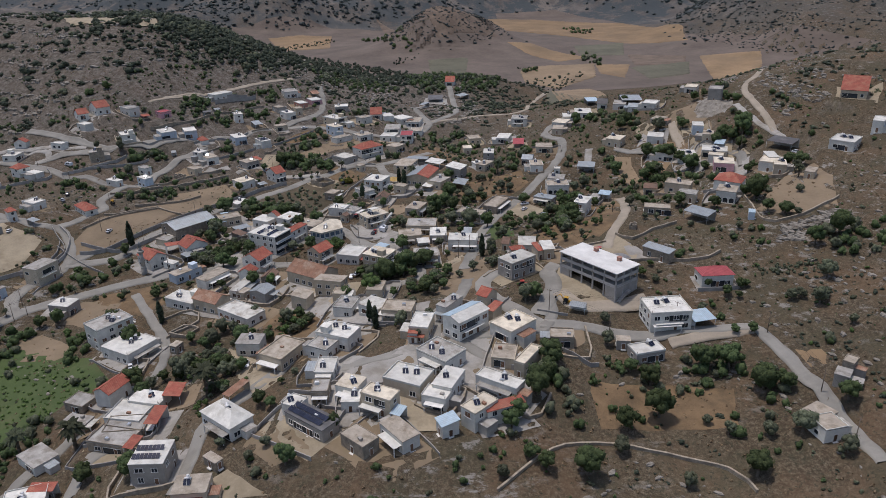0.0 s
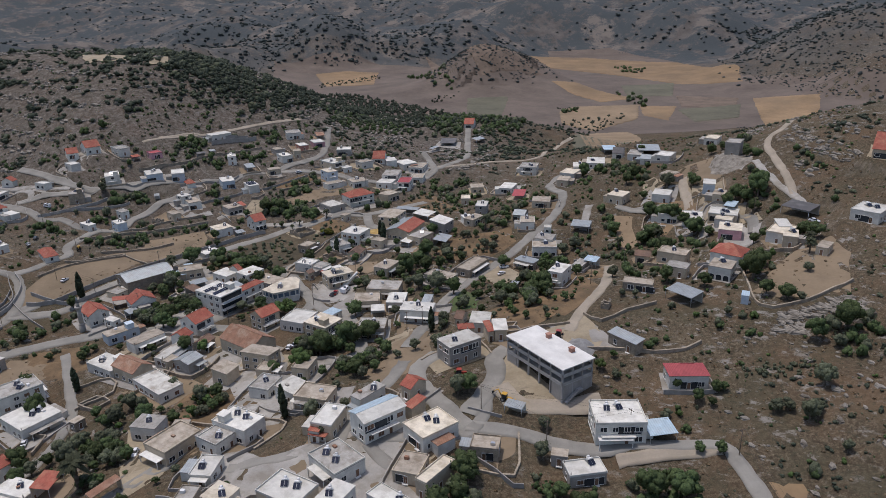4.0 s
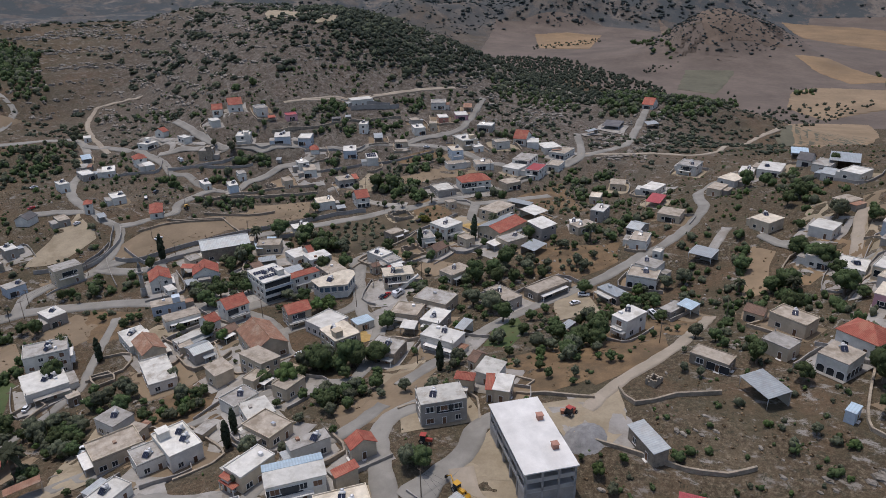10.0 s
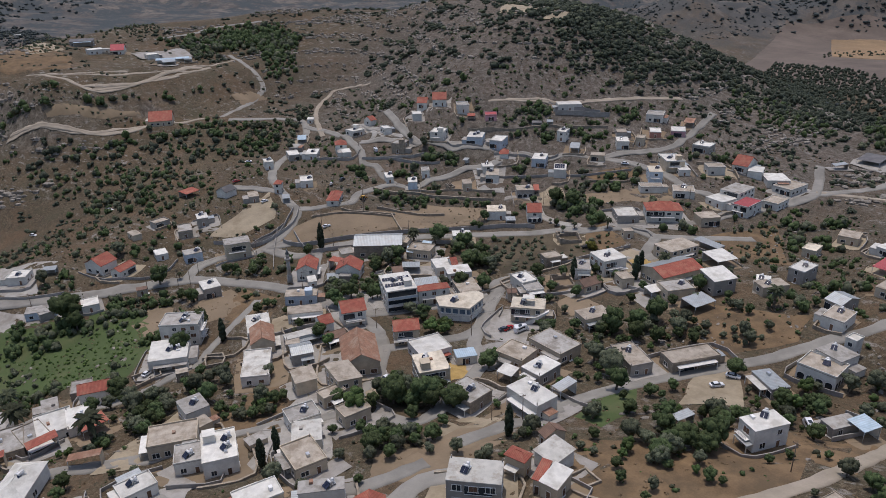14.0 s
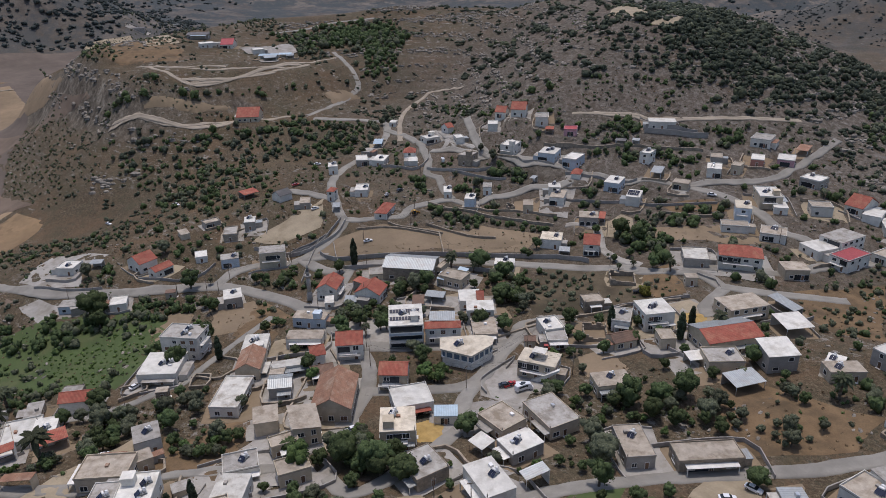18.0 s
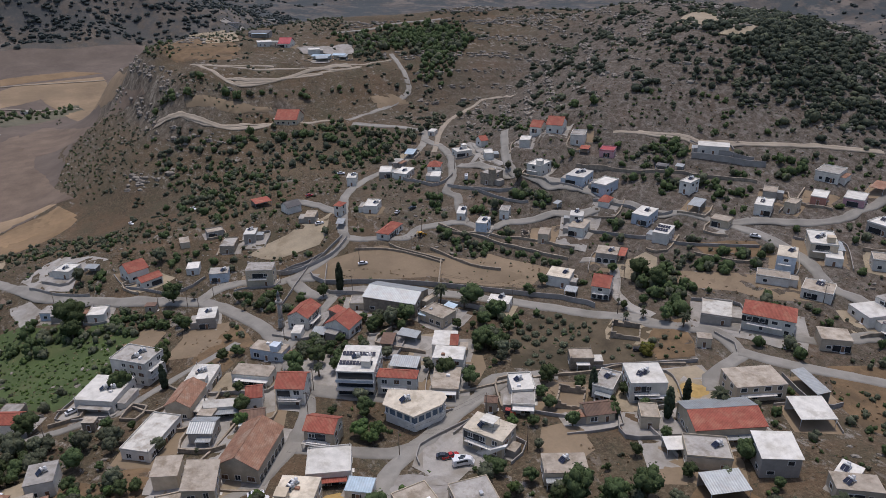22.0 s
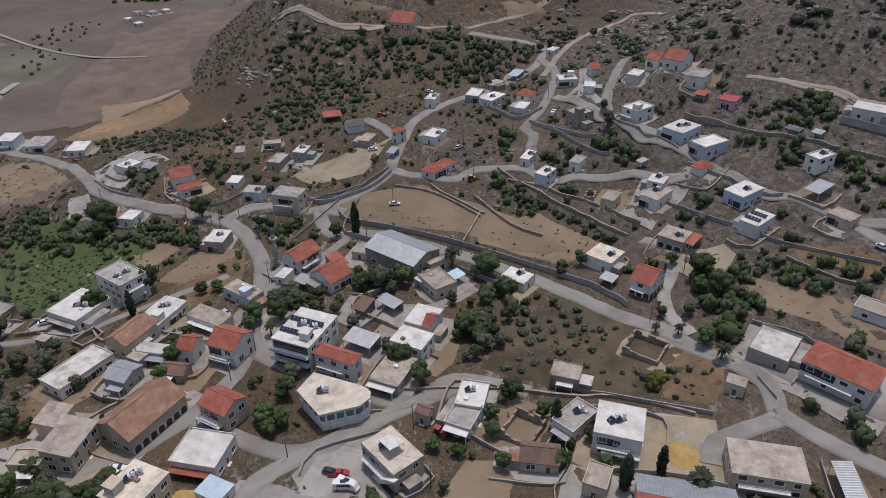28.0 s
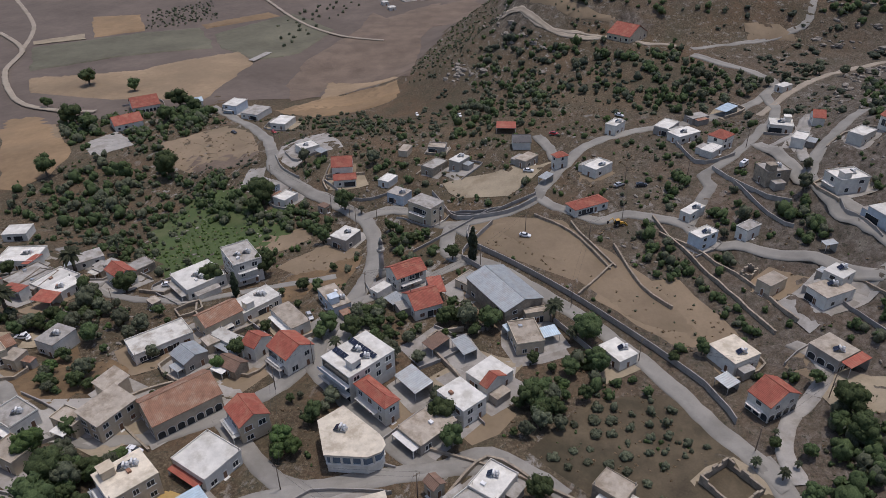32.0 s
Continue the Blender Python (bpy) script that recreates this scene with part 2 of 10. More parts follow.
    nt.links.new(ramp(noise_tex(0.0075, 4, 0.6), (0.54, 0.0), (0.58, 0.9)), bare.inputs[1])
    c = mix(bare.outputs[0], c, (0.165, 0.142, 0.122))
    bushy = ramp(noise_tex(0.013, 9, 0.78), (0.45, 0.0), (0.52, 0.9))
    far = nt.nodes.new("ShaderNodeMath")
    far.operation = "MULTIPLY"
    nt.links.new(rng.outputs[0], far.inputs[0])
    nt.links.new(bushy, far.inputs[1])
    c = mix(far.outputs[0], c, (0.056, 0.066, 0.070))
    nt.links.new(c, b.inputs["Base Color"])
    bp = nt.nodes.new("ShaderNodeBump")
    bp.inputs["Strength"].default_value, bp.inputs["Distance"].default_value = 0.7, 0.6
    nt.links.new(noise_tex(0.5, 6, 0.75), bp.inputs["Height"])
    nt.links.new(bp.outputs[0], b.inputs["Normal"])
    return m


# ---- the lie of the land ----
HILLS = []


def hill(x, y, reach, height):
    HILLS.append((x, y, reach, height))


hill(-800, -110, 128, -12.7)
hill(-800, 50, 128, 5.9)
hill(-800, 210, 128, -16.0)
hill(-800, 370, 128, -3.6)
hill(-800, 530, 128, -8.7)
hill(-800, 690, 128, -8.4)
hill(-640, -110, 128, 0.7)
hill(-640, 50, 128, 2.1)
hill(-640, 210, 128, -14.7)
hill(-640, 370, 128, 33.8)
hill(-640, 530, 128, 22.0)
hill(-640, 690, 128, 71.2)
hill(-640, 850, 128, -11.8)
hill(-480, -110, 128, -4.4)
hill(-480, 50, 128, 5.3)
hill(-480, 210, 128, -2.7)
hill(-480, 370, 128, 13.2)
hill(-480, 530, 128, -45.8)
hill(-480, 690, 128, 43.8)
hill(-480, 850, 128, 9.8)
hill(-480, 1010, 128, -8.9)
hill(-320, -110, 128, -0.2)
hill(-320, 50, 128, -0.4)
hill(-320, 210, 128, -6.7)
hill(-320, 370, 128, 18.9)
hill(-320, 530, 128, 23.0)
hill(-320, 690, 128, 62.3)
hill(-320, 850, 128, 12.0)
hill(-320, 1010, 128, -8.2)
hill(-160, 50, 128, -0.4)
hill(-160, 210, 128, 11.1)
hill(-160, 370, 128, 4.9)
hill(-160, 530, 128, 21.9)
hill(-160, 690, 128, 34.6)
hill(-160, 850, 128, 9.1)
hill(-160, 1010, 128, 9.6)
hill(0, -110, 128, 7.8)
hill(0, 50, 128, -5.7)
hill(0, 210, 128, 14.7)
hill(0, 370, 128, -3.5)
hill(0, 530, 128, -4.5)
hill(0, 690, 128, 13.3)
hill(0, 850, 128, -21.3)
hill(0, 1010, 128, -9.0)
hill(160, -110, 128, 13.0)
hill(160, 50, 128, 7.2)
hill(160, 210, 128, 18.8)
hill(160, 370, 128, 25.2)
hill(160, 530, 128, 24.3)
hill(160, 690, 128, 4.7)
hill(160, 850, 128, 4.7)
hill(160, 1010, 128, 3.2)
hill(320, 50, 128, 17.7)
hill(320, 210, 128, 15.4)
hill(320, 370, 128, 32.8)
hill(320, 530, 128, 14.9)
hill(320, 690, 128, -6.6)
hill(320, 850, 128, 5.1)
hill(320, 1010, 128, -12.2)
hill(480, 50, 128, 30.2)
hill(480, 210, 128, 38.0)
hill(480, 370, 128, 45.6)
hill(480, 530, 128, 35.9)
hill(480, 690, 128, 29.7)
hill(480, 850, 128, 7.0)
hill(480, 1010, 128, -5.7)
hill(-618, 228, 45, -5.3)
hill(-618, 356, 45, 1.7)
hill(-618, 420, 45, -5.8)
hill(-618, 612, 45, 8.9)
hill(-618, 676, 45, -0.5)
hill(-618, 740, 45, 2.5)
hill(-554, 164, 45, -5.1)
hill(-554, 228, 45, 9.7)
hill(-554, 292, 45, 13.2)
hill(-554, 420, 45, 1.2)
hill(-554, 484, 45, -1.1)
hill(-554, 612, 45, 1.7)
hill(-554, 676, 45, -10.2)
hill(-554, 740, 45, 2.3)
hill(-490, 164, 45, -10.6)
hill(-490, 292, 45, -7.8)
hill(-490, 420, 45, -4.7)
hill(-426, 164, 45, -9.0)
hill(-426, 228, 45, 5.9)
hill(-426, 292, 45, 15.3)
hill(-426, 356, 45, 1.6)
hill(-426, 420, 45, 3.1)
hill(-426, 484, 45, -5.0)
hill(-426, 548, 45, -7.4)
hill(-426, 676, 45, 6.6)
hill(-426, 740, 45, 0.7)
hill(-362, 164, 45, -0.5)
hill(-362, 228, 45, -12.6)
hill(-362, 356, 45, 3.7)
hill(-362, 420, 45, 11.6)
hill(-362, 484, 45, -1.3)
hill(-362, 612, 45, 3.6)
hill(-298, 164, 45, 3.1)
hill(-298, 420, 45, -10.2)
hill(-298, 484, 45, -9.0)
hill(-298, 676, 45, -3.7)
hill(-234, 100, 45, 4.9)
hill(-234, 164, 45, -4.0)
hill(-234, 228, 45, 7.3)
hill(-234, 356, 45, 4.7)
hill(-234, 420, 45, -3.0)
hill(-234, 484, 45, 6.4)
hill(-234, 548, 45, 7.9)
hill(-234, 612, 45, 7.7)
hill(-170, 164, 45, -8.7)
hill(-170, 228, 45, -2.2)
hill(-170, 292, 45, -7.7)
hill(-170, 356, 45, 0.6)
hill(-170, 420, 45, -5.8)
hill(-170, 548, 45, -8.1)
hill(-170, 612, 45, 4.7)
hill(-106, 100, 45, -0.9)
hill(-106, 164, 45, 1.8)
hill(-106, 228, 45, -1.8)
hill(-106, 292, 45, 3.0)
hill(-106, 420, 45, -5.6)
hill(-106, 484, 45, 1.1)
hill(-106, 548, 45, -0.9)
hill(-106, 612, 45, -3.0)
hill(-106, 676, 45, -7.0)
hill(-42, 164, 45, 11.2)
hill(-42, 228, 45, -3.7)
hill(-42, 292, 45, 1.0)
hill(-42, 420, 45, 1.1)
hill(-42, 484, 45, 4.9)
hill(-42, 612, 45, -1.8)
hill(22, 164, 45, 1.5)
hill(22, 228, 45, 8.1)
hill(22, 292, 45, -1.7)
hill(22, 420, 45, 3.9)
hill(22, 484, 45, -8.1)
hill(22, 612, 45, -0.5)
hill(22, 676, 45, 6.1)
hill(22, 740, 45, 12.1)
hill(86, 164, 45, -9.8)
hill(86, 228, 45, -2.0)
hill(86, 292, 45, 6.4)
hill(86, 356, 45, -10.6)
hill(86, 420, 45, 5.0)
hill(86, 484, 45, -2.2)
hill(86, 676, 45, -9.8)
hill(86, 740, 45, 17.7)
hill(150, 100, 45, 2.2)
hill(150, 164, 45, 5.1)
hill(150, 228, 45, -7.2)
hill(150, 292, 45, 1.4)
hill(150, 356, 45, -11.1)
hill(150, 612, 45, 4.1)
hill(150, 676, 45, -7.7)
hill(214, 356, 45, 0.4)
hill(214, 420, 45, 8.8)
hill(214, 548, 45, 3.2)
hill(214, 740, 45, -6.3)
hill(278, 164, 45, -1.9)
hill(278, 356, 45, -2.6)
hill(278, 420, 45, 2.7)
hill(278, 484, 45, 6.2)
hill(278, 548, 45, -4.7)
hill(278, 612, 45, -10.6)
hill(278, 676, 45, 5.6)
LAND = np.array(HILLS, float)


def ground(x, y):
    """Height of the land: rolling forms, and the plateau with its cliff over the plain."""
    x, y = np.atleast_1d(np.asarray(x, float)), np.atleast_1d(np.asarray(y, float))
    z = np.full(x.shape, -38.0)
    for cx, cy, r, h in LAND:
        z += h * np.exp(-((x - cx) ** 2 + (y - cy) ** 2) / (2 * r * r))
    def step(v):
        return 1 / (1 + np.exp(-np.clip(v, -60, 60)))
    s = y - 290 - 0.2 * (x + 427)
    z += (42 * step(s / 7) + 14 * step((s + 36) / 14)) * step(-(x + 420) / 14) * step((x + 739) / 14) * step(-(y - 557) / 40)
    flat = np.maximum(step(-(x + 470) / 20) * step(-(y - 290 - 0.2 * (x + 427) + 75) / 15),
                      np.maximum(step((y - 880) / 25) * step((x + 60) / 30) * step((540 - x) / 40), step((y - 1060) / 25)))
    flat = np.clip((flat - 0.08) / 0.84, 0, 1)
    return z * (1 - flat) - 43 * flat


def far_land(x, y):
    """The land with the hills and plains of the distance."""
    x, y = np.atleast_1d(np.asarray(x, float)), np.atleast_1d(np.asarray(y, float))
    z = ground(x, y)
    def step(v):
        return 1 / (1 + np.exp(-np.clip(v, -60, 60)))
    rise = np.zeros(x.shape)
    for cx, cy, rx, ry, h in FAR_HILLS:
        rise += h * np.exp(-((x - cx) / rx) ** 2 - ((y - cy) / ry) ** 2)
    away = np.clip((rise - 4) / 30, 0, 1) + step((np.hypot(x + 60, y - 350) - 2100) / 120) * np.clip((y - 900) / 300, 0, 1)
    folds = (np.sin(x * 0.011 + 1.3 * np.sin(y * 0.006)) * np.sin(y * 0.009 + 1.1 * np.sin(x * 0.005 + 1)) * 22
             + np.sin(x * 0.027 + 2 * np.sin(y * 0.013)) * np.sin(y * 0.023 + x * 0.006) * 12)
    return z + rise + np.clip(away, 0, 1) * folds


FAR_HILLS = [(35, 1320, 115, 105, 58), (-330, 1760, 190, 130, 84), (-580, 1480, 140, 170, 66), (650, 1350, 140, 210, 90),
             (-640, 1850, 240, 150, 84), (-80, 1900, 170, 120, 62), (250, 2080, 190, 110, 66), (560, 1980, 170, 140, 80), (880, 1600, 220, 260, 110),
             (-800, 2200, 330, 220, 110), (-50, 2160, 280, 160, 92), (520, 2230, 320, 180, 100), (1200, 2200, 350, 300, 130), (200, 2800, 1500, 220, 125),
             (820, 1150, 230, 260, 40), (-1000, 1600, 260, 260, 60), (-1500, 60, 180, 330, 240), (-2000, -300, 420, 380, 190), (-2500, 300, 500, 500, 160),
             (-3200, 1800, 900, 900, 120), (900, 3900, 2500, 600, 230), (-2200, 3600, 1500, 700, 260), (-3600, 2400, 700, 1200, 220), (900, 500, 350, 400, 50)]


def mesh_object(name, verts, faces, mats, parent=None, smooth=False):
    me = bpy.data.meshes.new(name)
    me.from_pydata(verts, [], faces)
    for m in mats:
        me.materials.append(m)
    if smooth:
        me.shade_smooth()
    ob = new(name, me)
    ob.parent = parent
    return ob


def graded(core_a, core_b, step, low, high, grow):
    a = list(np.arange(core_a, core_b + 0.1, step))
    s = step
    while a[-1] < high:
        s *= grow
        a.append(a[-1] + s)
    s = step
    while a[0] > low:
        s *= grow
        a.insert(0, a[0] - s)
    return np.array(a)


gx = graded(-620, 300, 3.2, -4600, 4600, 1.06)
gy = graded(70, 760, 3.2, -2600, 4700, 1.06)
GX, GY = np.meshgrid(gx, gy)
GZ = far_land(GX.ravel(), GY.ravel())


def rough_ground(x, y, z):
    """Ledges and hummocks on the open slopes; the built-up land stays even."""
    built = np.exp(-(((x + 50) / 210) ** 2 + ((y - 350) / 210) ** 2) ** 2)
    ledge = np.sin(z * 1.5 + 1.6 * np.sin(x * 0.021 + y * 0.013)) * (0.5 + 0.5 * np.sin(x * 0.017 - y * 0.011 + 1))
    hump = np.sin(x * 0.23 + 1.7 * np.sin(y * 0.11)) * np.sin(y * 0.27 + 1.3 * np.sin(x * 0.13))
    return (1 - built) * (0.75 * ledge + 0.45 * hump) * np.clip((z + 41) / 5, 0, 1) * np.clip((x + 640) / 60, 0, 1) * np.clip((330 - x) / 60, 0, 1) * np.clip((y - 60) / 40, 0, 1) * np.clip((790 - y) / 60, 0, 1)


GZ = GZ + rough_ground(GX.ravel(), GY.ravel(), GZ)
nx, ny = len(gx), len(gy)
GRID = GZ.reshape(ny, nx)


def land(x, y):
    """Height of the ground sheet itself at x, y."""
    x, y = np.atleast_1d(np.asarray(x, float)), np.atleast_1d(np.asarray(y, float))
    i = np.clip(np.searchsorted(gx, x) - 1, 0, nx - 2)
    j = np.clip(np.searchsorted(gy, y) - 1, 0, ny - 2)
    u, v = (x - gx[i]) / (gx[i + 1] - gx[i]), (y - gy[j]) / (gy[j + 1] - gy[j])
    return (GRID[j, i] * (1 - u) + GRID[j, i + 1] * u) * (1 - v) + (GRID[j + 1, i] * (1 - u) + GRID[j + 1, i + 1] * u) * v


def h_at(x, y):
    return float(land(x, y)[0])


idx = np.arange(nx * ny).reshape(ny, nx)
quads = np.stack([idx[:-1, :-1], idx[:-1, 1:], idx[1:, 1:], idx[1:, :-1]], -1).reshape(-1, 4)
land_mesh = bpy.data.meshes.new("ground")
land_mesh.vertices.add(nx * ny)
land_mesh.vertices.foreach_set("co", np.stack([GX.ravel(), GY.ravel(), GZ], -1).astype(np.float32).ravel())
land_mesh.loops.add(quads.size)
land_mesh.loops.foreach_set("vertex_index", quads.astype(np.int32).ravel())
land_mesh.polygons.add(len(quads))
land_mesh.polygons.foreach_set("loop_start", np.arange(0, quads.size, 4, dtype=np.int32))
land_mesh.update()
land_mesh.validate()
land_mesh.shade_smooth()
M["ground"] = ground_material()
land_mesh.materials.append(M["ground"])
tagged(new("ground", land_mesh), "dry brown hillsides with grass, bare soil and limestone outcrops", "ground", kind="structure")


# ---- parts ----
def part(name, bm, mat, parent, label=""):
    me = bpy.data.meshes.new(name)
    bm.to_mesh(me)
    bm.free()
    for m in mat if isinstance(mat, (list, tuple)) else (mat,):
        me.materials.append(m)
    ob = new(name, me)
    ob.parent = parent
    return tagged(ob, label)


def shared(name, me, parent, m=None):
    ob = new(name, me)
    ob.parent = parent
    if m is not None:
        ob.matrix_local = m
    return ob


def box(bm, x0, y0, z0, x1, y1, z1, mi=0):
    v = [bm.verts.new(p) for p in ((x0, y0, z0), (x1, y0, z0), (x1, y1, z0), (x0, y1, z0), (x0, y0, z1), (x1, y0, z1), (x1, y1, z1), (x0, y1, z1))]
    for f in ((3, 2, 1, 0), (4, 5, 6, 7), (0, 1, 5, 4), (1, 2, 6, 5), (2, 3, 7, 6), (3, 0, 4, 7)):
        bm.faces.new([v[i] for i in f]).material_index = mi


def tube(bm, p0, p1, r0, r1, n=8, mi=0, cap=True):
    p0, p1 = Vector(p0), Vector(p1)
    q = (p1 - p0).to_track_quat("Z", "Y")
    ring = []
    for p, r in ((p0, r0), (p1, r1)):
        ring.append([bm.verts.new(p + q @ Vector((r * math.cos(2 * math.pi * i / n), r * math.sin(2 * math.pi * i / n), 0))) for i in range(n)])
    for i in range(n):
        f = bm.faces.new((ring[0][i], ring[0][(i + 1) % n], ring[1][(i + 1) % n], ring[1][i]))
        f.material_index, f.smooth = mi, True
    if cap:
        bm.faces.new(ring[1]).material_index = mi
        bm.faces.new(ring[0][::-1]).material_index = mi


def stepped(bm, line, x0, x1):
    """A stepped outline in y and z, drawn out along x."""
    one, two = [bm.verts.new((x0, y, z)) for y, z in line], [bm.verts.new((x1, y, z)) for y, z in line]
    for k in range(len(line)):
        j = (k + 1) % len(line)
        bm.faces.new((one[k], one[j], two[j], two[k]))
    bm.faces.new(two), bm.faces.new(one[::-1])
    bmesh.ops.recalc_face_normals(bm, faces=bm.faces[:])


def mesh_of(name, build, *mats):
    bm = bmesh.new()
    build(bm)
    me = bpy.data.meshes.new(name)
    bm.to_mesh(me)
    bm.free()
    for m in mats:
        me.materials.append(m)
    return me


# unit pieces that many houses share; each faces -y with its foot at the origin
def window_frame_shape(bm):
    for x0, x1, z0, z1 in ((-0.56, -0.48, 0, 1.2), (0.48, 0.56, 0, 1.2), (-0.56, 0.56, 1.2, 1.28), (-0.035, 0.035, 0, 1.2)):
        box(bm, x0, -0.09, z0, x1, 0.02, z1)
    box(bm, -0.68, -0.2, -0.09, 0.68, 0.02, 0.0)


def framed_pane_shape(bm):
    """A frame with its pane set back, in one piece."""
    o = [(-0.58, 0), (0.58, 0), (0.58, 1.26), (-0.58, 1.26)]
    n = [(-0.48, 0.08), (0.48, 0.08), (0.48, 1.18), (-0.48, 1.18)]
    back, front = [bm.verts.new((x, 0.02, z)) for x, z in o], [bm.verts.new((x, -0.1, z)) for x, z in o]
    lip, deep = [bm.verts.new((x, -0.1, z)) for x, z in n], [bm.verts.new((x, -0.04, z)) for x, z in n]
    for i in range(4):
        j = (i + 1) % 4
        bm.faces.new((back[i], back[j], front[j], front[i]))
        bm.faces.new((front[i], front[j], lip[j], lip[i]))
        bm.faces.new((lip[i], lip[j], deep[j], deep[i]))
    bm.faces.new(deep).material_index = 1


def pane_shape(bm):
    box(bm, -0.48, -0.045, 0.0, 0.48, 0.02, 1.2)


def shutter_shape(bm):
    box(bm, -0.48, -0.075, 0.0, 0.48, 0.015, 1.2)
    for i in range(8):
        box(bm, -0.46, -0.1, 0.05 + 0.145 * i, 0.46, -0.07, 0.13 + 0.145 * i)


def door_frame_shape(bm):
    for x0, x1, z0, z1 in ((-0.62, -0.5, 0, 2.15), (0.5, 0.62, 0, 2.15), (-0.62, 0.62, 2.15, 2.27)):
        box(bm, x0, -0.1, z0, x1, 0.02, z1)
    box(bm, -0.8, -0.7, -0.3, 0.8, 0.0, 0.0)


def leaf_shape(bm):
    box(bm, -0.5, -0.05, 0.0, 0.5, 0.02, 2.15)
    box(bm, -0.36, -0.07, 1.2, 0.36, -0.04, 1.95)
    box(bm, -0.36, -0.07, 0.2, 0.36, -0.04, 1.0)
    box(bm, 0.36, -0.13, 1.0, 0.42, -0.06, 1.15)


def collector_shape(bm):
    """Two sloping collectors on a frame."""
    for x in (-1.0, 0.06):
        v = [bm.verts.new(p) for p in ((x, -0.95, 0.25), (x + 0.94, -0.95, 0.25), (x + 0.94, 0.55, 1.25), (x, 0.55, 1.25),
                                       (x, -0.99, 0.33), (x + 0.94, -0.99, 0.33), (x + 0.94, 0.51, 1.33), (x, 0.51, 1.33))]
        for f in ((3, 2, 1, 0), (4, 5, 6, 7), (0, 1, 5, 4), (1, 2, 6, 5), (2, 3, 7, 6), (3, 0, 4, 7)):
            bm.faces.new([v[i] for i in f])


def tank_shape(bm):
    tube(bm, (-0.75, 0.75, 1.55), (0.75, 0.75, 1.55), 0.32, 0.32, 10)
    tube(bm, (0, 1.75, 0.6), (0, 1.75, 1.75), 0.55, 0.55, 12)
    tube(bm, (0, 1.75, 1.75), (0, 1.75, 1.95), 0.55, 0.2, 12)


def stand_shape(bm):
    """A sloping frame for the collectors with a plinth for the tank, in one piece."""
    line = [(-0.95, 0), (-0.95, 0.22), (0.55, 1.2), (1.0, 1.22), (1.0, 0.6), (2.3, 0.6), (2.3, 0), (2.15, 0), (2.15, 0.5), (0.9, 0.5), (0.9, 1.1), (0.6, 1.1), (0.6, 0), (0.45, 0),
            (0.45, 1.02), (-0.8, 0.2), (-0.8, 0)]
    stepped(bm, line, -0.85, 0.85)


def panel_shape(bm):
    v = [bm.verts.new(p) for p in ((-0.5, -0.8, 0.2), (0.5, -0.8, 0.2), (0.5, 0.8, 0.75), (-0.5, 0.8, 0.75),
                                   (-0.5, -0.82, 0.25), (0.5, -0.82, 0.25), (0.5, 0.78, 0.8), (-0.5, 0.78, 0.8))]
    for f in ((3, 2, 1, 0), (4, 5, 6, 7), (0, 1, 5, 4), (1, 2, 6, 5), (2, 3, 7, 6), (3, 0, 4, 7)):
        bm.faces.new([v[i] for i in f])


def arch_shape(bm):
    """A round-headed dark opening with a raised surround."""
    n = 10
    for r, y, mi in ((0.72, -0.1, 0), (0.6, -0.13, 1)):
        pts = [(-r, y, 0), (r, y, 0)] + [(r * math.cos(math.pi * i / n), y, 1.5 + r * math.sin(math.pi * i / n)) for i in range(n + 1)]
        v = [bm.verts.new(p) for p in pts]
        w = [bm.verts.new((p[0], 0.05, p[2])) for p in pts]
        bm.faces.new(v).material_index = mi
        for i in range(len(v)):
            j = (i + 1) % len(v)
            bm.faces.new((v[j], v[i], w[i], w[j])).material_index = mi


FRAME = mesh_of("window_frame", window_frame_shape, M["trim"])
PANE = mesh_of("pane", pane_shape, M["glass"])
SHUTTER = mesh_of("shutter", shutter_shape, M["door"])
DOOR_FRAME = mesh_of("door_frame", door_frame_shape, M["trim"])
LEAF = mesh_of("door_leaf", leaf_shape, M["door"])
COLLECTOR = mesh_of("solar_collector", collector_shape, M["solar"])
TANK = mesh_of("water_tank", tank_shape, M["tank"])
STAND = mesh_of("tank_stand", stand_shape, M["steel"])
PANEL = mesh_of("solar_panel", panel_shape, M["solar"])
STUB = mesh_of("column_stub", lambda bm: (tube(bm, (0, 0, 0), (0, 0, 0.9), 0.15, 0.15, 6), tube(bm, (0.05, 0, 0.9), (0.08, 0, 1.4), 0.02, 0.02, 4)), M["wall_g"])
FAR_WINDOW = mesh_of("window", framed_pane_shape, M["trim"], M["glass"])
FAR_DOOR = mesh_of("door", lambda bm: (door_frame_shape(bm), box(bm, -0.5, -0.06, 0, 0.5, 0.02, 2.15, 1)), M["trim"], M["door"])
ARCH = mesh_of("arch", arch_shape, M["trim"], M["glass"])

ROOF_WORDS = dict(w="white-painted flat roof", e="cream flat roof", l="pale flat roof", g="grey concrete roof", c="tan concrete roof",
                  n="dark roof", k="grey metal roof", b="pale blue metal roof", r="red tiled roof", o="old terracotta tiled roof",
                  p="pink-red roof", d="brown tiled roof", m="half grey half red metal roof", x="half blue half white metal roof")
WALL_WORDS = dict(w="white rendered", c="cream rendered", g="grey cement", s="rubble stone", b="pale blue", p="pink", r="brick-red")
FOOT, LEVEL = [], []


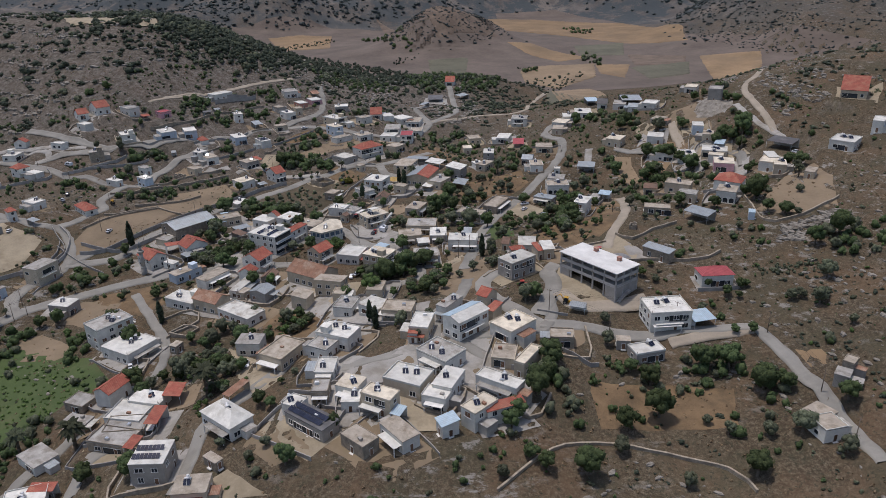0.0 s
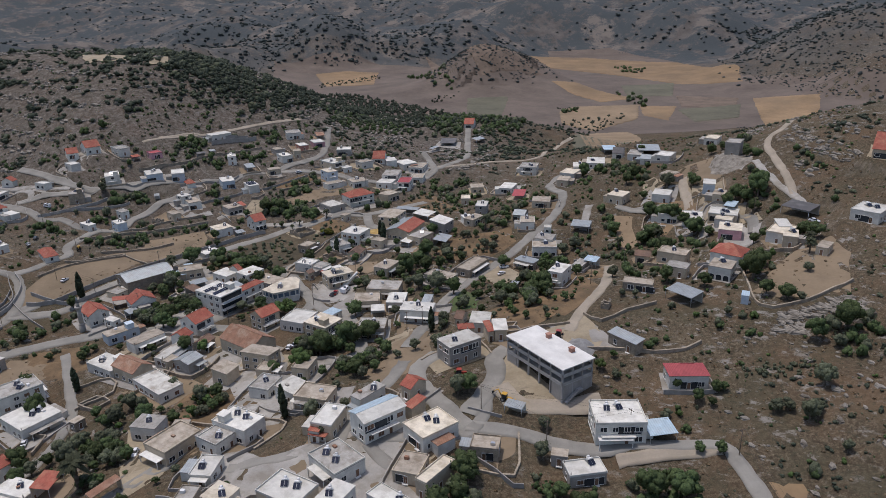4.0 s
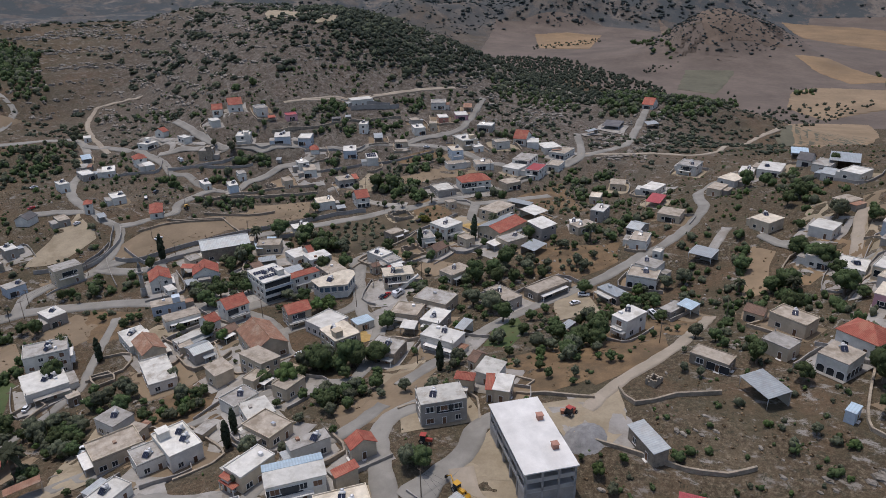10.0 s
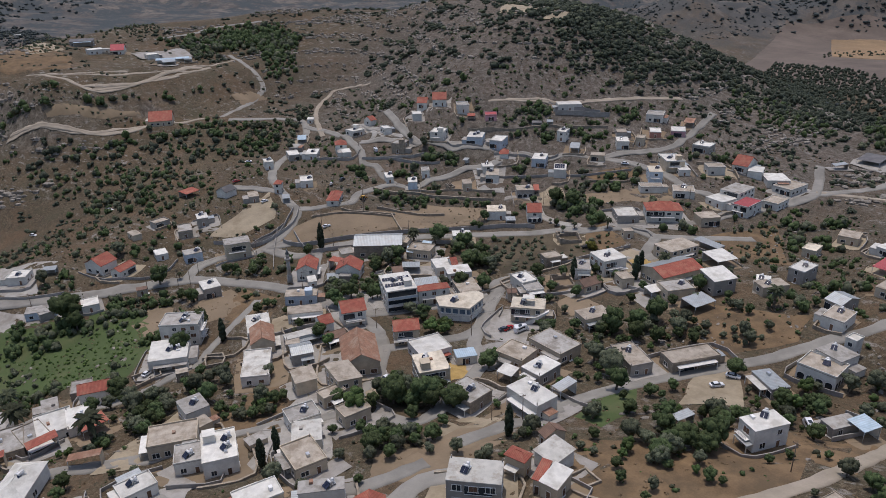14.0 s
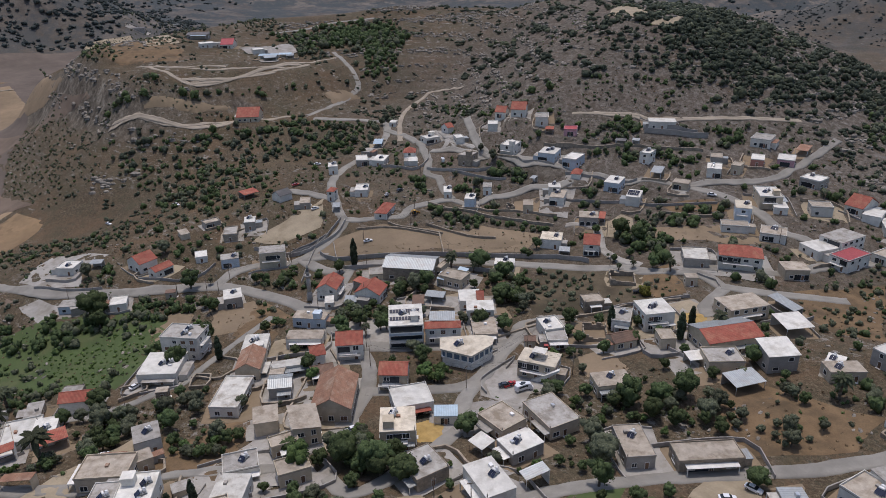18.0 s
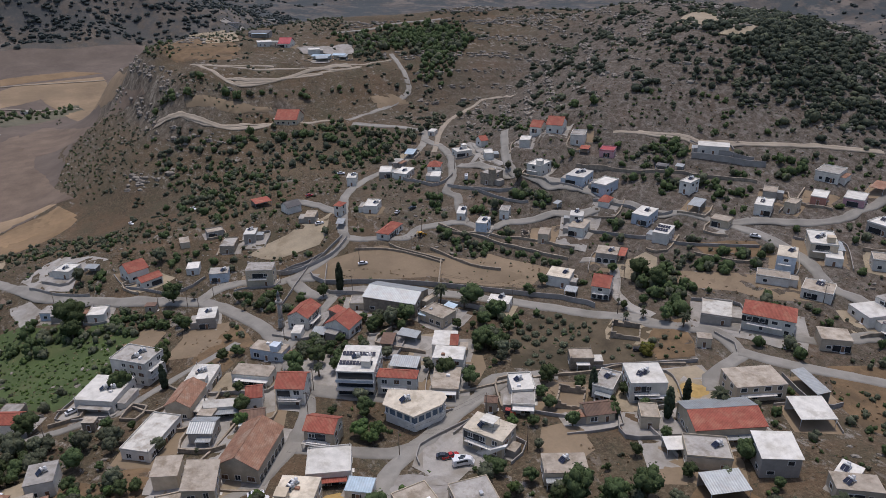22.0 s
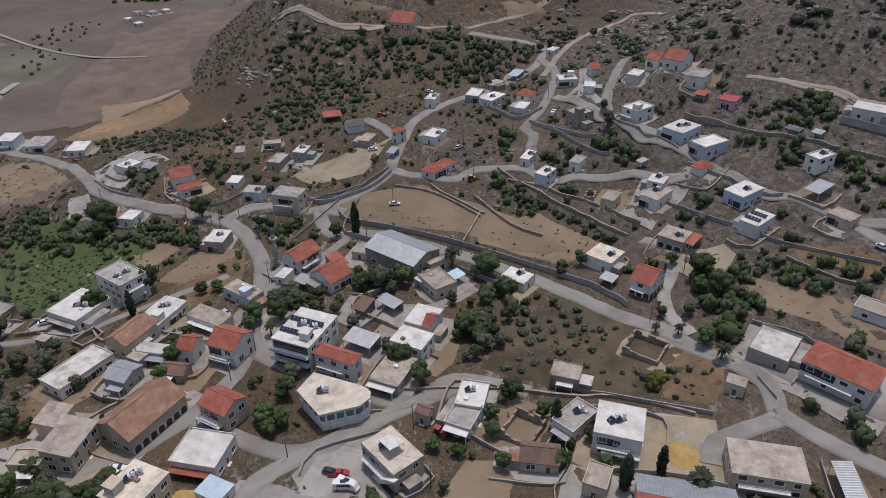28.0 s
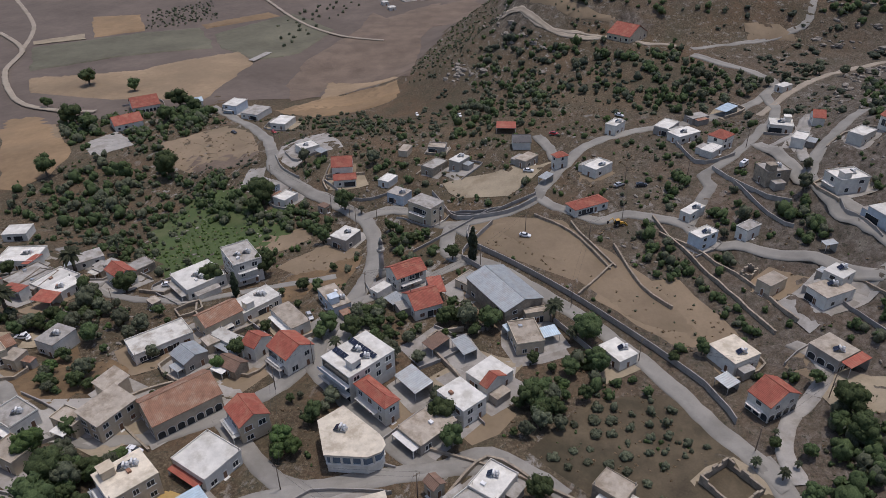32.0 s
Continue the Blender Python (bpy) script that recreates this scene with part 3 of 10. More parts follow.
def house(x, y, turn, w, d, h, roof, wall, extra=""):
    """One building: w along its front (local -y side), d deep, h to the eaves."""
    rnd = random.Random(int(x * 31 + y * 17 + w * 7))
    kind, tone = roof[0], roof[1:] or "g"
    FOOT.append((x, y, turn, w, d))
    corner = [Matrix.Rotation(radians(turn), 2) @ Vector((sx * w / 2, sy * d / 2)) for sx in (-1, 1) for sy in (-1, 1)]
    zs = [h_at(x + c.x, y + c.y) for c in corner]
    z0 = (sum(zs) / 4 + h_at(x, y)) / 2
    deep = z0 - min(zs) + 0.6
    LEVEL.append(z0)
    small = w * d < 45 and h < 4
    open_shed = kind == "S" and h <= 3.6
    storeys = max(1, int(h / 2.9 + 0.25))
    name = {"R": "ruin"}.get(kind, "open_shelter" if open_shed else "shed" if small or kind == "S" else "house")
    floors = "low" if storeys == 1 else "two-storey" if storeys == 2 else "three-storey"
    words = f"{floors} {WALL_WORDS[wall]} {name.replace('_', ' ')} with {ROOF_WORDS[tone]}" if kind != "R" else "roofless stone ruin with broken walls"
    thing = tagged(new(name), words, name.replace("_", " "), "village houses" if name == "house" else "")
    thing.matrix_world = pose(x, y, z0, 0, 0, turn)
    wm, a, b = M["wall_" + wall], w / 2, d / 2

    if kind == "R":
        for i, (x0, y0, x1, y1) in enumerate(((-a, -b, a, -b + 0.5), (-a, b - 0.5, a, b), (-a, -b + 0.5, -a + 0.5, b - 0.5), (a - 0.5, -b + 0.5, a, b - 0.5))):
            bm = bmesh.new()
            n = 5
            for k in range(n):
                top = h * rnd.uniform(0.45, 1.0)
                if x1 - x0 > y1 - y0:
                    box(bm, x0 + (x1 - x0) * k / n, y0, -deep, x0 + (x1 - x0) * (k + 1) / n, y1, top)
                else:
                    box(bm, x0, y0 + (y1 - y0) * k / n, -deep, x1, y0 + (y1 - y0) * (k + 1) / n, top)
            part("wall", bm, wm, thing)
        return thing

    if open_shed:
        slope = min(0.12 * d, 0.8)
        for sx in (-1, 1):
            for sy in (-1, 1):
                bm = bmesh.new()
                tube(bm, (sx * (a - 0.25), sy * (b - 0.25), -deep), (sx * (a - 0.25), sy * (b - 0.25), h + (slope if sy > 0 else 0)), 0.08, 0.08, 6)
                part("post", bm, M["steel"], thing)
        bm = bmesh.new()
        box(bm, -a + 0.1, b - 0.3, -deep, a - 0.1, b - 0.1, h + slope * 0.9)
        part("back_wall", bm, wm, thing)
        bm = bmesh.new()
        v = [bm.verts.new(p) for p in ((-a, -b, h), (a, -b, h), (a, b, h + slope), (-a, b, h + slope))]
        u = [bm.verts.new(p.co + Vector((0, 0, 0.12))) for p in v]
        bm.faces.new(v[::-1]), bm.faces.new(u)
        for i in range(4):
            bm.faces.new((v[i], v[(i + 1) % 4], u[(i + 1) % 4], u[i]))
        part("roof", bm, M["roof_" + tone], thing)
        return thing

    # walls
    over = 0.35 if kind in "GHS" else 0.12
    wa, wb = a - over, b - over
    bm = bmesh.new()
    box(bm, -wa, -wb, -deep, wa, wb, h)
    rise = 0.0
    if kind == "G":
        rise = min(0.28 if tone not in "kbmx" else 0.15, 0.3) * d
        for s in (-1, 1):
            v = [bm.verts.new(p) for p in ((s * wa, -wb, h), (s * wa, wb, h), (s * wa, 0, h + rise * 0.93))]
            bm.faces.new(v if s > 0 else v[::-1])
    part("wall", bm, wm, thing)

    # roof
    if kind == "F":
        bm = bmesh.new()
        box(bm, -a, -b, h, a, b, h + 0.22)
        part("roof", bm, M["roof_" + tone], thing)
        if rnd.random() < 0.6 and not small:
            bm = bmesh.new()
            t, k = 0.16, h + 0.22
            up = rnd.uniform(0.2, 0.5)
            box(bm, -a, -b, k, a, -b + t, k + up)
            box(bm, -a, b - t, k, a, b, k + up)
            box(bm, -a, -b + t, k, -a + t, b - t, k + up)
            box(bm, a - t, -b + t, k, a, b - t, k + up)
            part("parapet", bm, wm if tone not in "we" else M["roof_" + tone], thing)
        if rnd.random() < 0.35 and w * d > 70 and tone != "k":
            bm = bmesh.new()
            sx, sy = rnd.choice((-1, 1)), rnd.choice((-1, 1))
            box(bm, sx * a * 0.5 - 1.4, sy * b * 0.5 - 1.5, h + 0.22, sx * a * 0.5 + 1.4, sy * b * 0.5 + 1.5, h + 2.5)
            box(bm, sx * a * 0.5 - 1.6, sy * b * 0.5 - 1.7, h + 2.5, sx * a * 0.5 + 1.6, sy * b * 0.5 + 1.7, h + 2.65)
            if "t" in extra and rnd.random() < 0.5:
                part("stair_hut", bm, wm, thing)
            else:
                bm.free()
    elif kind == "S":
        slope = min(0.14 * d, 1.4)
        bm = bmesh.new()
        v = [bm.verts.new(p) for p in ((-a, -b, h), (a, -b, h), (a, b, h + slope), (-a, b, h + slope))]
        u = [bm.verts.new(p.co + Vector((0, 0, 0.15))) for p in v]
        bm.faces.new(v[::-1]), bm.faces.new(u)
        for i in range(4):
            bm.faces.new((v[i], v[(i + 1) % 4], u[(i + 1) % 4], u[i]))
        part("roof", bm, M["roof_" + tone], thing)
        bm = bmesh.new()
        v = [bm.verts.new(p) for p in ((-wa, wb, h), (wa, wb, h), (wa, wb, h + slope * 0.94), (-wa, wb, h + slope * 0.94), (-wa, -wb, h), (wa, -wb, h))]
        bm.faces.new((v[1], v[0], v[3], v[2])), bm.faces.new((v[4], v[3], v[0])), bm.faces.new((v[5], v[1], v[2]))
        part("upper_wall", bm, wm, thing)
    else:
        rise = rise or 0.26 * d
        hip = 0.0 if kind == "G" else min(b, a * 0.85)
        for s in (-1, 1):
            bm = bmesh.new()
            low, top = ((-a, s * b, h), (a, s * b, h)), ((a - hip, 0, h + rise), (-a + hip, 0, h + rise))
            v = [bm.verts.new(p) for p in (*low, *top)]
            u = [bm.verts.new((p.co.x, p.co.y, p.co.z + 0.16)) for p in v]
            loops = [v[::-1], u] + [(v[i], v[(i + 1) % 4], u[(i + 1) % 4], u[i]) for i in range(4)]
            for f in loops:
                bm.faces.new(f if s < 0 else list(f)[::-1])
            cover = {"m": "rk", "x": "wb"}.get(tone, tone * 2)[s > 0]
            part("roof_slope", bm, M["roof_" + cover], thing)
        if hip:
            for s in (-1, 1):
                bm = bmesh.new()
                v = [bm.verts.new(p) for p in ((s * a, -b, h), (s * a, b, h), (s * (a - hip), 0, h + rise))]
                u = [bm.verts.new((p.co.x, p.co.y, p.co.z + 0.16)) for p in v]
                for f in [v[::-1], u] + [(v[i], v[(i + 1) % 3], u[(i + 1) % 3], u[i]) for i in range(3)]:
                    bm.faces.new(f if s > 0 else list(f)[::-1])
                part("roof_hip", bm, M["roof_" + tone], thing)
        bm = bmesh.new()
        tube(bm, (-a + hip, 0, h + rise + 0.14), (a - hip, 0, h + rise + 0.14), 0.13, 0.13, 6)
        part("ridge", bm, M["roof_" + {"m": "k", "x": "b"}.get(tone, tone)], thing)

    # openings on the four sides, storey by storey
    near = math.hypot(x + 10, y - 270) < 135
    step = 3.0 if near else 3.6
    if wall == "s":
        step *= 1.5
    for side, (run, off, ang) in enumerate(((w, wb, 0), (d, wa, 90), (w, wb, 180), (d, wa, 270))):
        out = radians(turn + ang - 90)
        if (x < 60 and 0.75 * math.cos(out) - 0.66 * math.sin(out) < -0.5) or (x >= 60 and math.sin(out) > 0.8):
            continue
        n = max(1, int((run - 1.6) / step))
        if "b" in extra and side == 0:
            for s in range(storeys):
                z = s * h / storeys
                bm = bmesh.new()
                box(bm, -wa * 0.92, -wb - 0.06, z + 0.35, wa * 0.92, -wb + 0.02, z + h / storeys - 0.35)
                part("glazing", bm, M["glass"], thing, "dark glazed balcony front")
                if s:
                    bm = bmesh.new()
                    box(bm, -wa, -wb - 1.7, z - 0.2, wa, -wb, z)
                    slab = part("balcony", bm, M["trim"], thing)
                    bm = bmesh.new()
                    box(bm, -wa, -wb - 1.7, z + 0.004, wa, -wb - 1.62, z + 0.9)
                    part("parapet", bm, M["trim"] if s % 2 else M["wall_b"], slab)
            continue
        for s in range(storeys):
            zb = 0.95 + s * (h / storeys)
            if zb + 1.4 > h:
                continue
            for i in range(n):
                if rnd.random() < (0.12 if near else 0.3) or (small and i):
                    continue
                p = (i + 0.5) / n * (run - 1.2) - (run - 1.2) / 2
                m = pose(0, 0, 0, 0, 0, ang) @ pose(p, -off, zb)
                if s == 0 and side in (0, 1) and i == n // 2 and n > 0:
                    if "a" in extra:
                        continue
                    if near:
                        f = shared("door", DOOR_FRAME, thing, m @ pose(0, 0, -0.95))
                        shared("leaf", LEAF, f)
                    else:
                        shared("door", FAR_DOOR, thing, m @ pose(0, 0, -0.95))
                    continue
                if "a" in extra and s == 0 and side in (0, 1):
                    continue
                if not near:
                    shared("window", FAR_WINDOW, thing, m @ pose(0, 0, -0.1) @ Matrix.Diagonal((rnd.uniform(1.1, 2.1), 1, rnd.uniform(1.0, 1.35), 1)))
                    continue
                f = shared("window", FRAME, thing, m @ pose(0, 0, -0.1) @ Matrix.Diagonal((rnd.uniform(1.2, 2.2), 1, rnd.uniform(1.05, 1.4), 1)))
                shared("pane", PANE if rnd.random() < 0.8 else SHUTTER, f)
    if "a" in extra:
        for side, (run, off, ang) in enumerate(((w, wb, 0), (d, wa, 90))):
            n = max(2, int(run / 2.4))
            for s in range(storeys if h > 5.5 else 1):
                for i in range(n):
                    m = pose(0, 0, 0, 0, 0, ang) @ pose((i + 0.5) / n * run * 0.94 - run * 0.47, -off, 0.15 + s * h / storeys)
                    shared("arch", ARCH, thing, m @ Matrix.Diagonal((run / n / 1.75, 1, 1.0, 1)))
    if storeys >= 2 and kind in "FGH" and wall in "wcb" and w * d > 60 and "b" not in extra:
        for s in range(1, storeys):
            bm = bmesh.new()
            z = s * h / storeys
            box(bm, -wa * 0.8, -wb - 1.5, z - 0.18, wa * 0.55, -wb, z)
            bal = part("balcony", bm, M["trim"], thing)
            bm = bmesh.new()
            for k in range(9):
                px = -wa * 0.8 + (wa * 1.35) * k / 8
                box(bm, px - 0.025, -wb - 1.48, z, px + 0.025, -wb - 1.43, z + 0.95)
            box(bm, -wa * 0.8, -wb - 1.5, z + 0.95, wa * 0.55, -wb - 1.41, z + 1.02)
            box(bm, -wa * 0.8, -wb - 1.47, z + 0.45, wa * 0.55, -wb - 1.44, z + 0.5)
            part("railing", bm, M["steel"], bal)
    # loggia on the upper floor or the front, its shade a dark panel
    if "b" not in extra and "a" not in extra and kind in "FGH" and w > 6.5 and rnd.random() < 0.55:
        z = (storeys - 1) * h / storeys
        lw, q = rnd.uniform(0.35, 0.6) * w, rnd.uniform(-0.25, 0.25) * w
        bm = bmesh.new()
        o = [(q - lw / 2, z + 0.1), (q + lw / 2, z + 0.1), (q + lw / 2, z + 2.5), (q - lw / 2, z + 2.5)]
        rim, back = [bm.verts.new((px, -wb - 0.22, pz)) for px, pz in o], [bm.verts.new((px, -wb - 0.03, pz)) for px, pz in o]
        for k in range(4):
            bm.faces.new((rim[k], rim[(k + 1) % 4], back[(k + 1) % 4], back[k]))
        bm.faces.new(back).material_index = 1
        part("loggia", bm, [M["trim"], M["glass"]], thing, "loggia with its shade drawn as a dark panel")
    # lean-to rooms and verandas
    if not small and kind in "FGH" and "a" not in extra and rnd.random() < 0.4:
        s, bw, bd, bh = rnd.choice((-1, 1)), rnd.uniform(2.5, 3.6), rnd.uniform(0.4, 0.75) * d, rnd.uniform(2.3, 2.9)
        q = rnd.uniform(-0.3, 0.3) * (d - bd)
        bm = bmesh.new()
        box(bm, s * wa, q - bd / 2, -deep, s * (wa + bw), q + bd / 2, bh)
        annex = part("annex", bm, wm if rnd.random() < 0.6 else M["wall_g"], thing)
        bm = bmesh.new()
        box(bm, s * wa, q - bd / 2 - 0.15, bh, s * (wa + bw + 0.15), q + bd / 2 + 0.15, bh + 0.14)
        part("annex_roof", bm, M["roof_" + rnd.choice("gglcko")], annex)
    if near and not small and kind in "FGH" and "a" not in extra and storeys < 3 and rnd.random() < 0.5:
        vw, vd = rnd.uniform(0.5, 0.95) * w, rnd.uniform(1.8, 2.6)
        q = rnd.uniform(-0.5, 0.5) * (w - vw)
        bm = bmesh.new()
        box(bm, q - vw / 2, -wb - vd, 2.55, q + vw / 2, -wb, 2.7)
        shade = part("veranda_roof", bm, M["roof_" + rnd.choice("wlgkr")] if rnd.random() < 0.6 else M["trim"], thing)
        for s in (-1, 1):
            bm = bmesh.new()
            box(bm, q + s * (vw / 2 - 0.2) - 0.1, -wb - vd + 0.05, -deep, q + s * (vw / 2 - 0.2) + 0.1, -wb - vd + 0.25, 2.55)
            part("post", bm, M["trim"], shade)
    # awning on the roof and outside stair
    if "h" in extra:
        bm = bmesh.new()
        box(bm, -2.2, -2.2, h + 2.7, 2.2, 2.2, h + 2.85)
        bmesh.ops.rotate(bm, verts=bm.verts[:], cent=(0, 0, h + 2.7), matrix=Matrix.Rotation(radians(-6), 3, "X"))
        cover = part("roof_awning", bm, M["roof_w"], thing, "white sheet awning on posts")
        for sx in (-1, 1):
            for sy in (-1, 1):
                bm = bmesh.new()
                tube(bm, (sx * 2, sy * 2, h + 0.2), (sx * 2, sy * 2, h + 2.74 - sy * 0.2), 0.06, 0.06, 6)
                part("post", bm, M["steel"], cover)
    if "s" in extra:
        n = int(h / 0.18)
        line = [(-a * 0.2, -deep)]
        for k in range(n):
            line += [(-a * 0.2 + k * 0.28, (k + 1) * h / n), (-a * 0.2 + (k + 1) * 0.28, (k + 1) * h / n)]
        line += [(-a * 0.2 + n * 0.28, h - 0.5), (-a * 0.2 + 1.6, -deep)]
        bm = bmesh.new()
        stepped(bm, line, wb + 0.004, wb + 1.3)
        bmesh.ops.rotate(bm, verts=bm.verts[:], cent=(0, 0, 0), matrix=Matrix.Rotation(radians(-90), 3, "Z"))
        part("outside_stair", bm, M["trim"], thing)
    # what stands on the roof
    if "t" in extra and kind in "FH":
        top = h + (0.22 if kind == "F" else 1.2)
        for k in range(2 if w * d > 110 else 1):
            m = pose(rnd.uniform(-0.45, 0.45) * a, rnd.uniform(-0.3, 0.35) * b, top, 0, 0, 12 - turn + rnd.uniform(-18, 18)) @ Matrix.Scale(0.88, 4)
            st = shared("water_heater", STAND, thing, m)
            shared("solar_collector", COLLECTOR, st)
            shared("water_tank", TANK, st)
    if kind == "F" and not small and near and rnd.random() < 0.55:
        bm = bmesh.new()
        q, s = rnd.uniform(-0.6, 0.6) * a, rnd.uniform(-0.6, 0.6) * b
        box(bm, q - 0.6, s - 0.45, h + 0.22, q + 0.6, s + 0.45, h + rnd.uniform(0.7, 1.1))
        part("roof_box", bm, M[rnd.choice(("wall_g", "tank", "steel", "roof_o"))], thing)
    if "p" in extra:
        for i in range(int(w / 1.25)):
            for j in (-0.45, 0.25):
                shared("solar_panel", PANEL, thing, pose(-a + 0.9 + i * 1.1, j * b, h + 0.22))
    if kind == "F" and not small and near and rnd.random() < 0.5:
        for k in range(rnd.randint(1, 3)):
            shared("column_stub", STUB, thing, pose(rnd.choice((-1, 1)) * (a - 0.4), rnd.choice((-1, 1)) * (b - 0.4), h + 0.2))
    return thing


# ---- roads, fields, walls ----
M["asphalt"] = material("worn_asphalt", (0.245, 0.230, 0.202), 0.9, stain=(0.150, 0.138, 0.118), stain_amount=0.6, scale=0.12, fine=2.5, spread=0.14, tint=0.05)
M["concrete"] = material("pale_concrete_paving", (0.315, 0.295, 0.265), 0.9, stain=(0.20, 0.175, 0.14), stain_amount=0.75, scale=0.22, fine=2.0, tint=0.05)
M["dirt"] = material("pale_dirt_track", (0.31, 0.262, 0.205), 0.95, stain=(0.22, 0.19, 0.135), scale=0.12, fine=1.6, tint=0.05, bump=0.4)
M["pale"] = material("bare_chalky_yard", (0.294, 0.242, 0.168), 0.95, stain=(0.209, 0.166, 0.109), stain_amount=0.8, scale=0.15, fine=1.2, tint=0.06, bump=0.4)
M["gravel"] = material("grey_gravel_yard", (0.29, 0.27, 0.245), 0.95, stain=(0.19, 0.165, 0.13), stain_amount=0.75, scale=0.22, fine=1.5, tint=0.05, bump=0.4)
M["tan"] = material("bare_brown_soil", (0.211, 0.158, 0.103), 0.95, stain=(0.162, 0.125, 0.077), scale=0.06, fine=0.9, spread=0.2, tint=0.08, bump=0.5)
M["earth"] = material("bare_brown_field", (0.148, 0.110, 0.082), 0.95, stain=(0.11, 0.082, 0.06), scale=0.05, fine=0.8, tint=0.05, bump=0.5, spread=0.3)
M["straw"] = material("stubble_field", (0.225, 0.152, 0.085), 0.95, stain=(0.165, 0.118, 0.075), stain_amount=0.6, scale=0.02, fine=0.25, spread=0.3, tint=0.1)
M["strawgrey"] = material("fallow_field", (0.120, 0.094, 0.076), 0.95, stain=(0.105, 0.083, 0.066), stain_amount=0.6, scale=0.02, fine=0.2, spread=0.3, tint=0.1)
M["strawlight"] = material("cut_stubble_field", (0.255, 0.185, 0.115), 0.95, stain=(0.19, 0.14, 0.09), stain_amount=0.6, scale=0.02, fine=0.25, spread=0.3, tint=0.1)
M["fieldgreen"] = material("greenish_field", (0.118, 0.110, 0.076), 0.95, scale=0.02, fine=0.2, tint=0.05, spread=0.3)
M["green"] = material("green_grass", (0.062, 0.088, 0.030), 0.95, stain=(0.115, 0.112, 0.055), scale=0.1, fine=1.5, tint=0.05, bump=0.6)
M["dry"] = material("rusty_dry_grass", (0.160, 0.106, 0.058), 0.95, stain=(0.081, 0.059, 0.035), stain_amount=0.7, scale=0.16, fine=2.2, spread=0.35, tint=0.08, bump=0.6)
M["weedy"] = material("weedy_orchard_soil", (0.090, 0.070, 0.044), 0.95, stain=(0.046, 0.039, 0.023), stain_amount=0.85, scale=0.12, fine=1.6, spread=0.4, tint=0.05, bump=0.7)
M["block"] = material("cement_wall", (0.31, 0.29, 0.265), 0.92, stain=(0.2, 0.185, 0.165), scale=0.4, tint=0.1)

PATCH_WORDS = dict(weedy="weedy brown soil between orchard trees", dry="rusty dry grass on waste ground", tan="bare brown soil with dry weeds", concrete="pale concrete yard", straw="golden stubble field", strawlight="pale cut stubble field", strawgrey="grey-brown fallow field",
                   earth="bare brown ploughed field under the cliff", pale="bare pale yard of packed earth", gravel="grey gravel yard",
                   green="green grass and reeds", fieldgreen="field with a green tinge")
ROAD_WORDS = dict(asphalt="worn grey asphalt village road", concrete="pale concrete lane", dirt="pale dirt track")
CELL = 2.0
OX, OY, ON = -760.0, -320.0, 620
SOLID = np.zeros((ON, ON), bool)   # cells that roofs and roads fill
TAKEN = np.zeros((ON, ON), bool)   # cells of 2 m that houses, roads and yards fill
FIELD = np.zeros((ON, ON), bool)   # cells under fields


def mark(grid, x, y, r):
    i, j, k = int((x - OX) / CELL), int((y - OY) / CELL), int(math.ceil(r / CELL))
    if i + k >= 0 and j + k >= 0:
        grid[max(0, i - k):i + k + 1, max(0, j - k):j + k + 1] = True


def cell(grid, x, y):
    i, j = int((x - OX) / CELL), int((y - OY) / CELL)
    return 0 <= i < ON and 0 <= j < ON and bool(grid[i, j])


def inside(p, x, y):
    hit, n = False, len(p)
    for i in range(n):
        (x0, y0), (x1, y1) = p[i], p[i - 1]
        if (y0 > y) != (y1 > y) and x < (x1 - x0) * (y - y0) / (y1 - y0) + x0:
            hit = not hit
    return hit


def curve_through(p, step):
    """Points every `step` metres along a smooth line through p."""
    p = [Vector(q) for q in p]
    out = []
    for i in range(len(p) - 1):
        a, b = p[max(i - 1, 0)], p[min(i + 2, len(p) - 1)]
        n = max(1, int((p[i + 1] - p[i]).length / step))
        m0, m1 = (p[i + 1] - a) / 2, (b - p[i]) / 2
        for k in range(n):
            t = k / n
            out.append((2 * t**3 - 3 * t**2 + 1) * p[i] + (t**3 - 2 * t**2 + t) * m0 + (3 * t**2 - 2 * t**3) * p[i + 1] + (t**3 - t**2) * m1)
    return out + [p[-1]]


LIFT, OUTER = [0], [0]


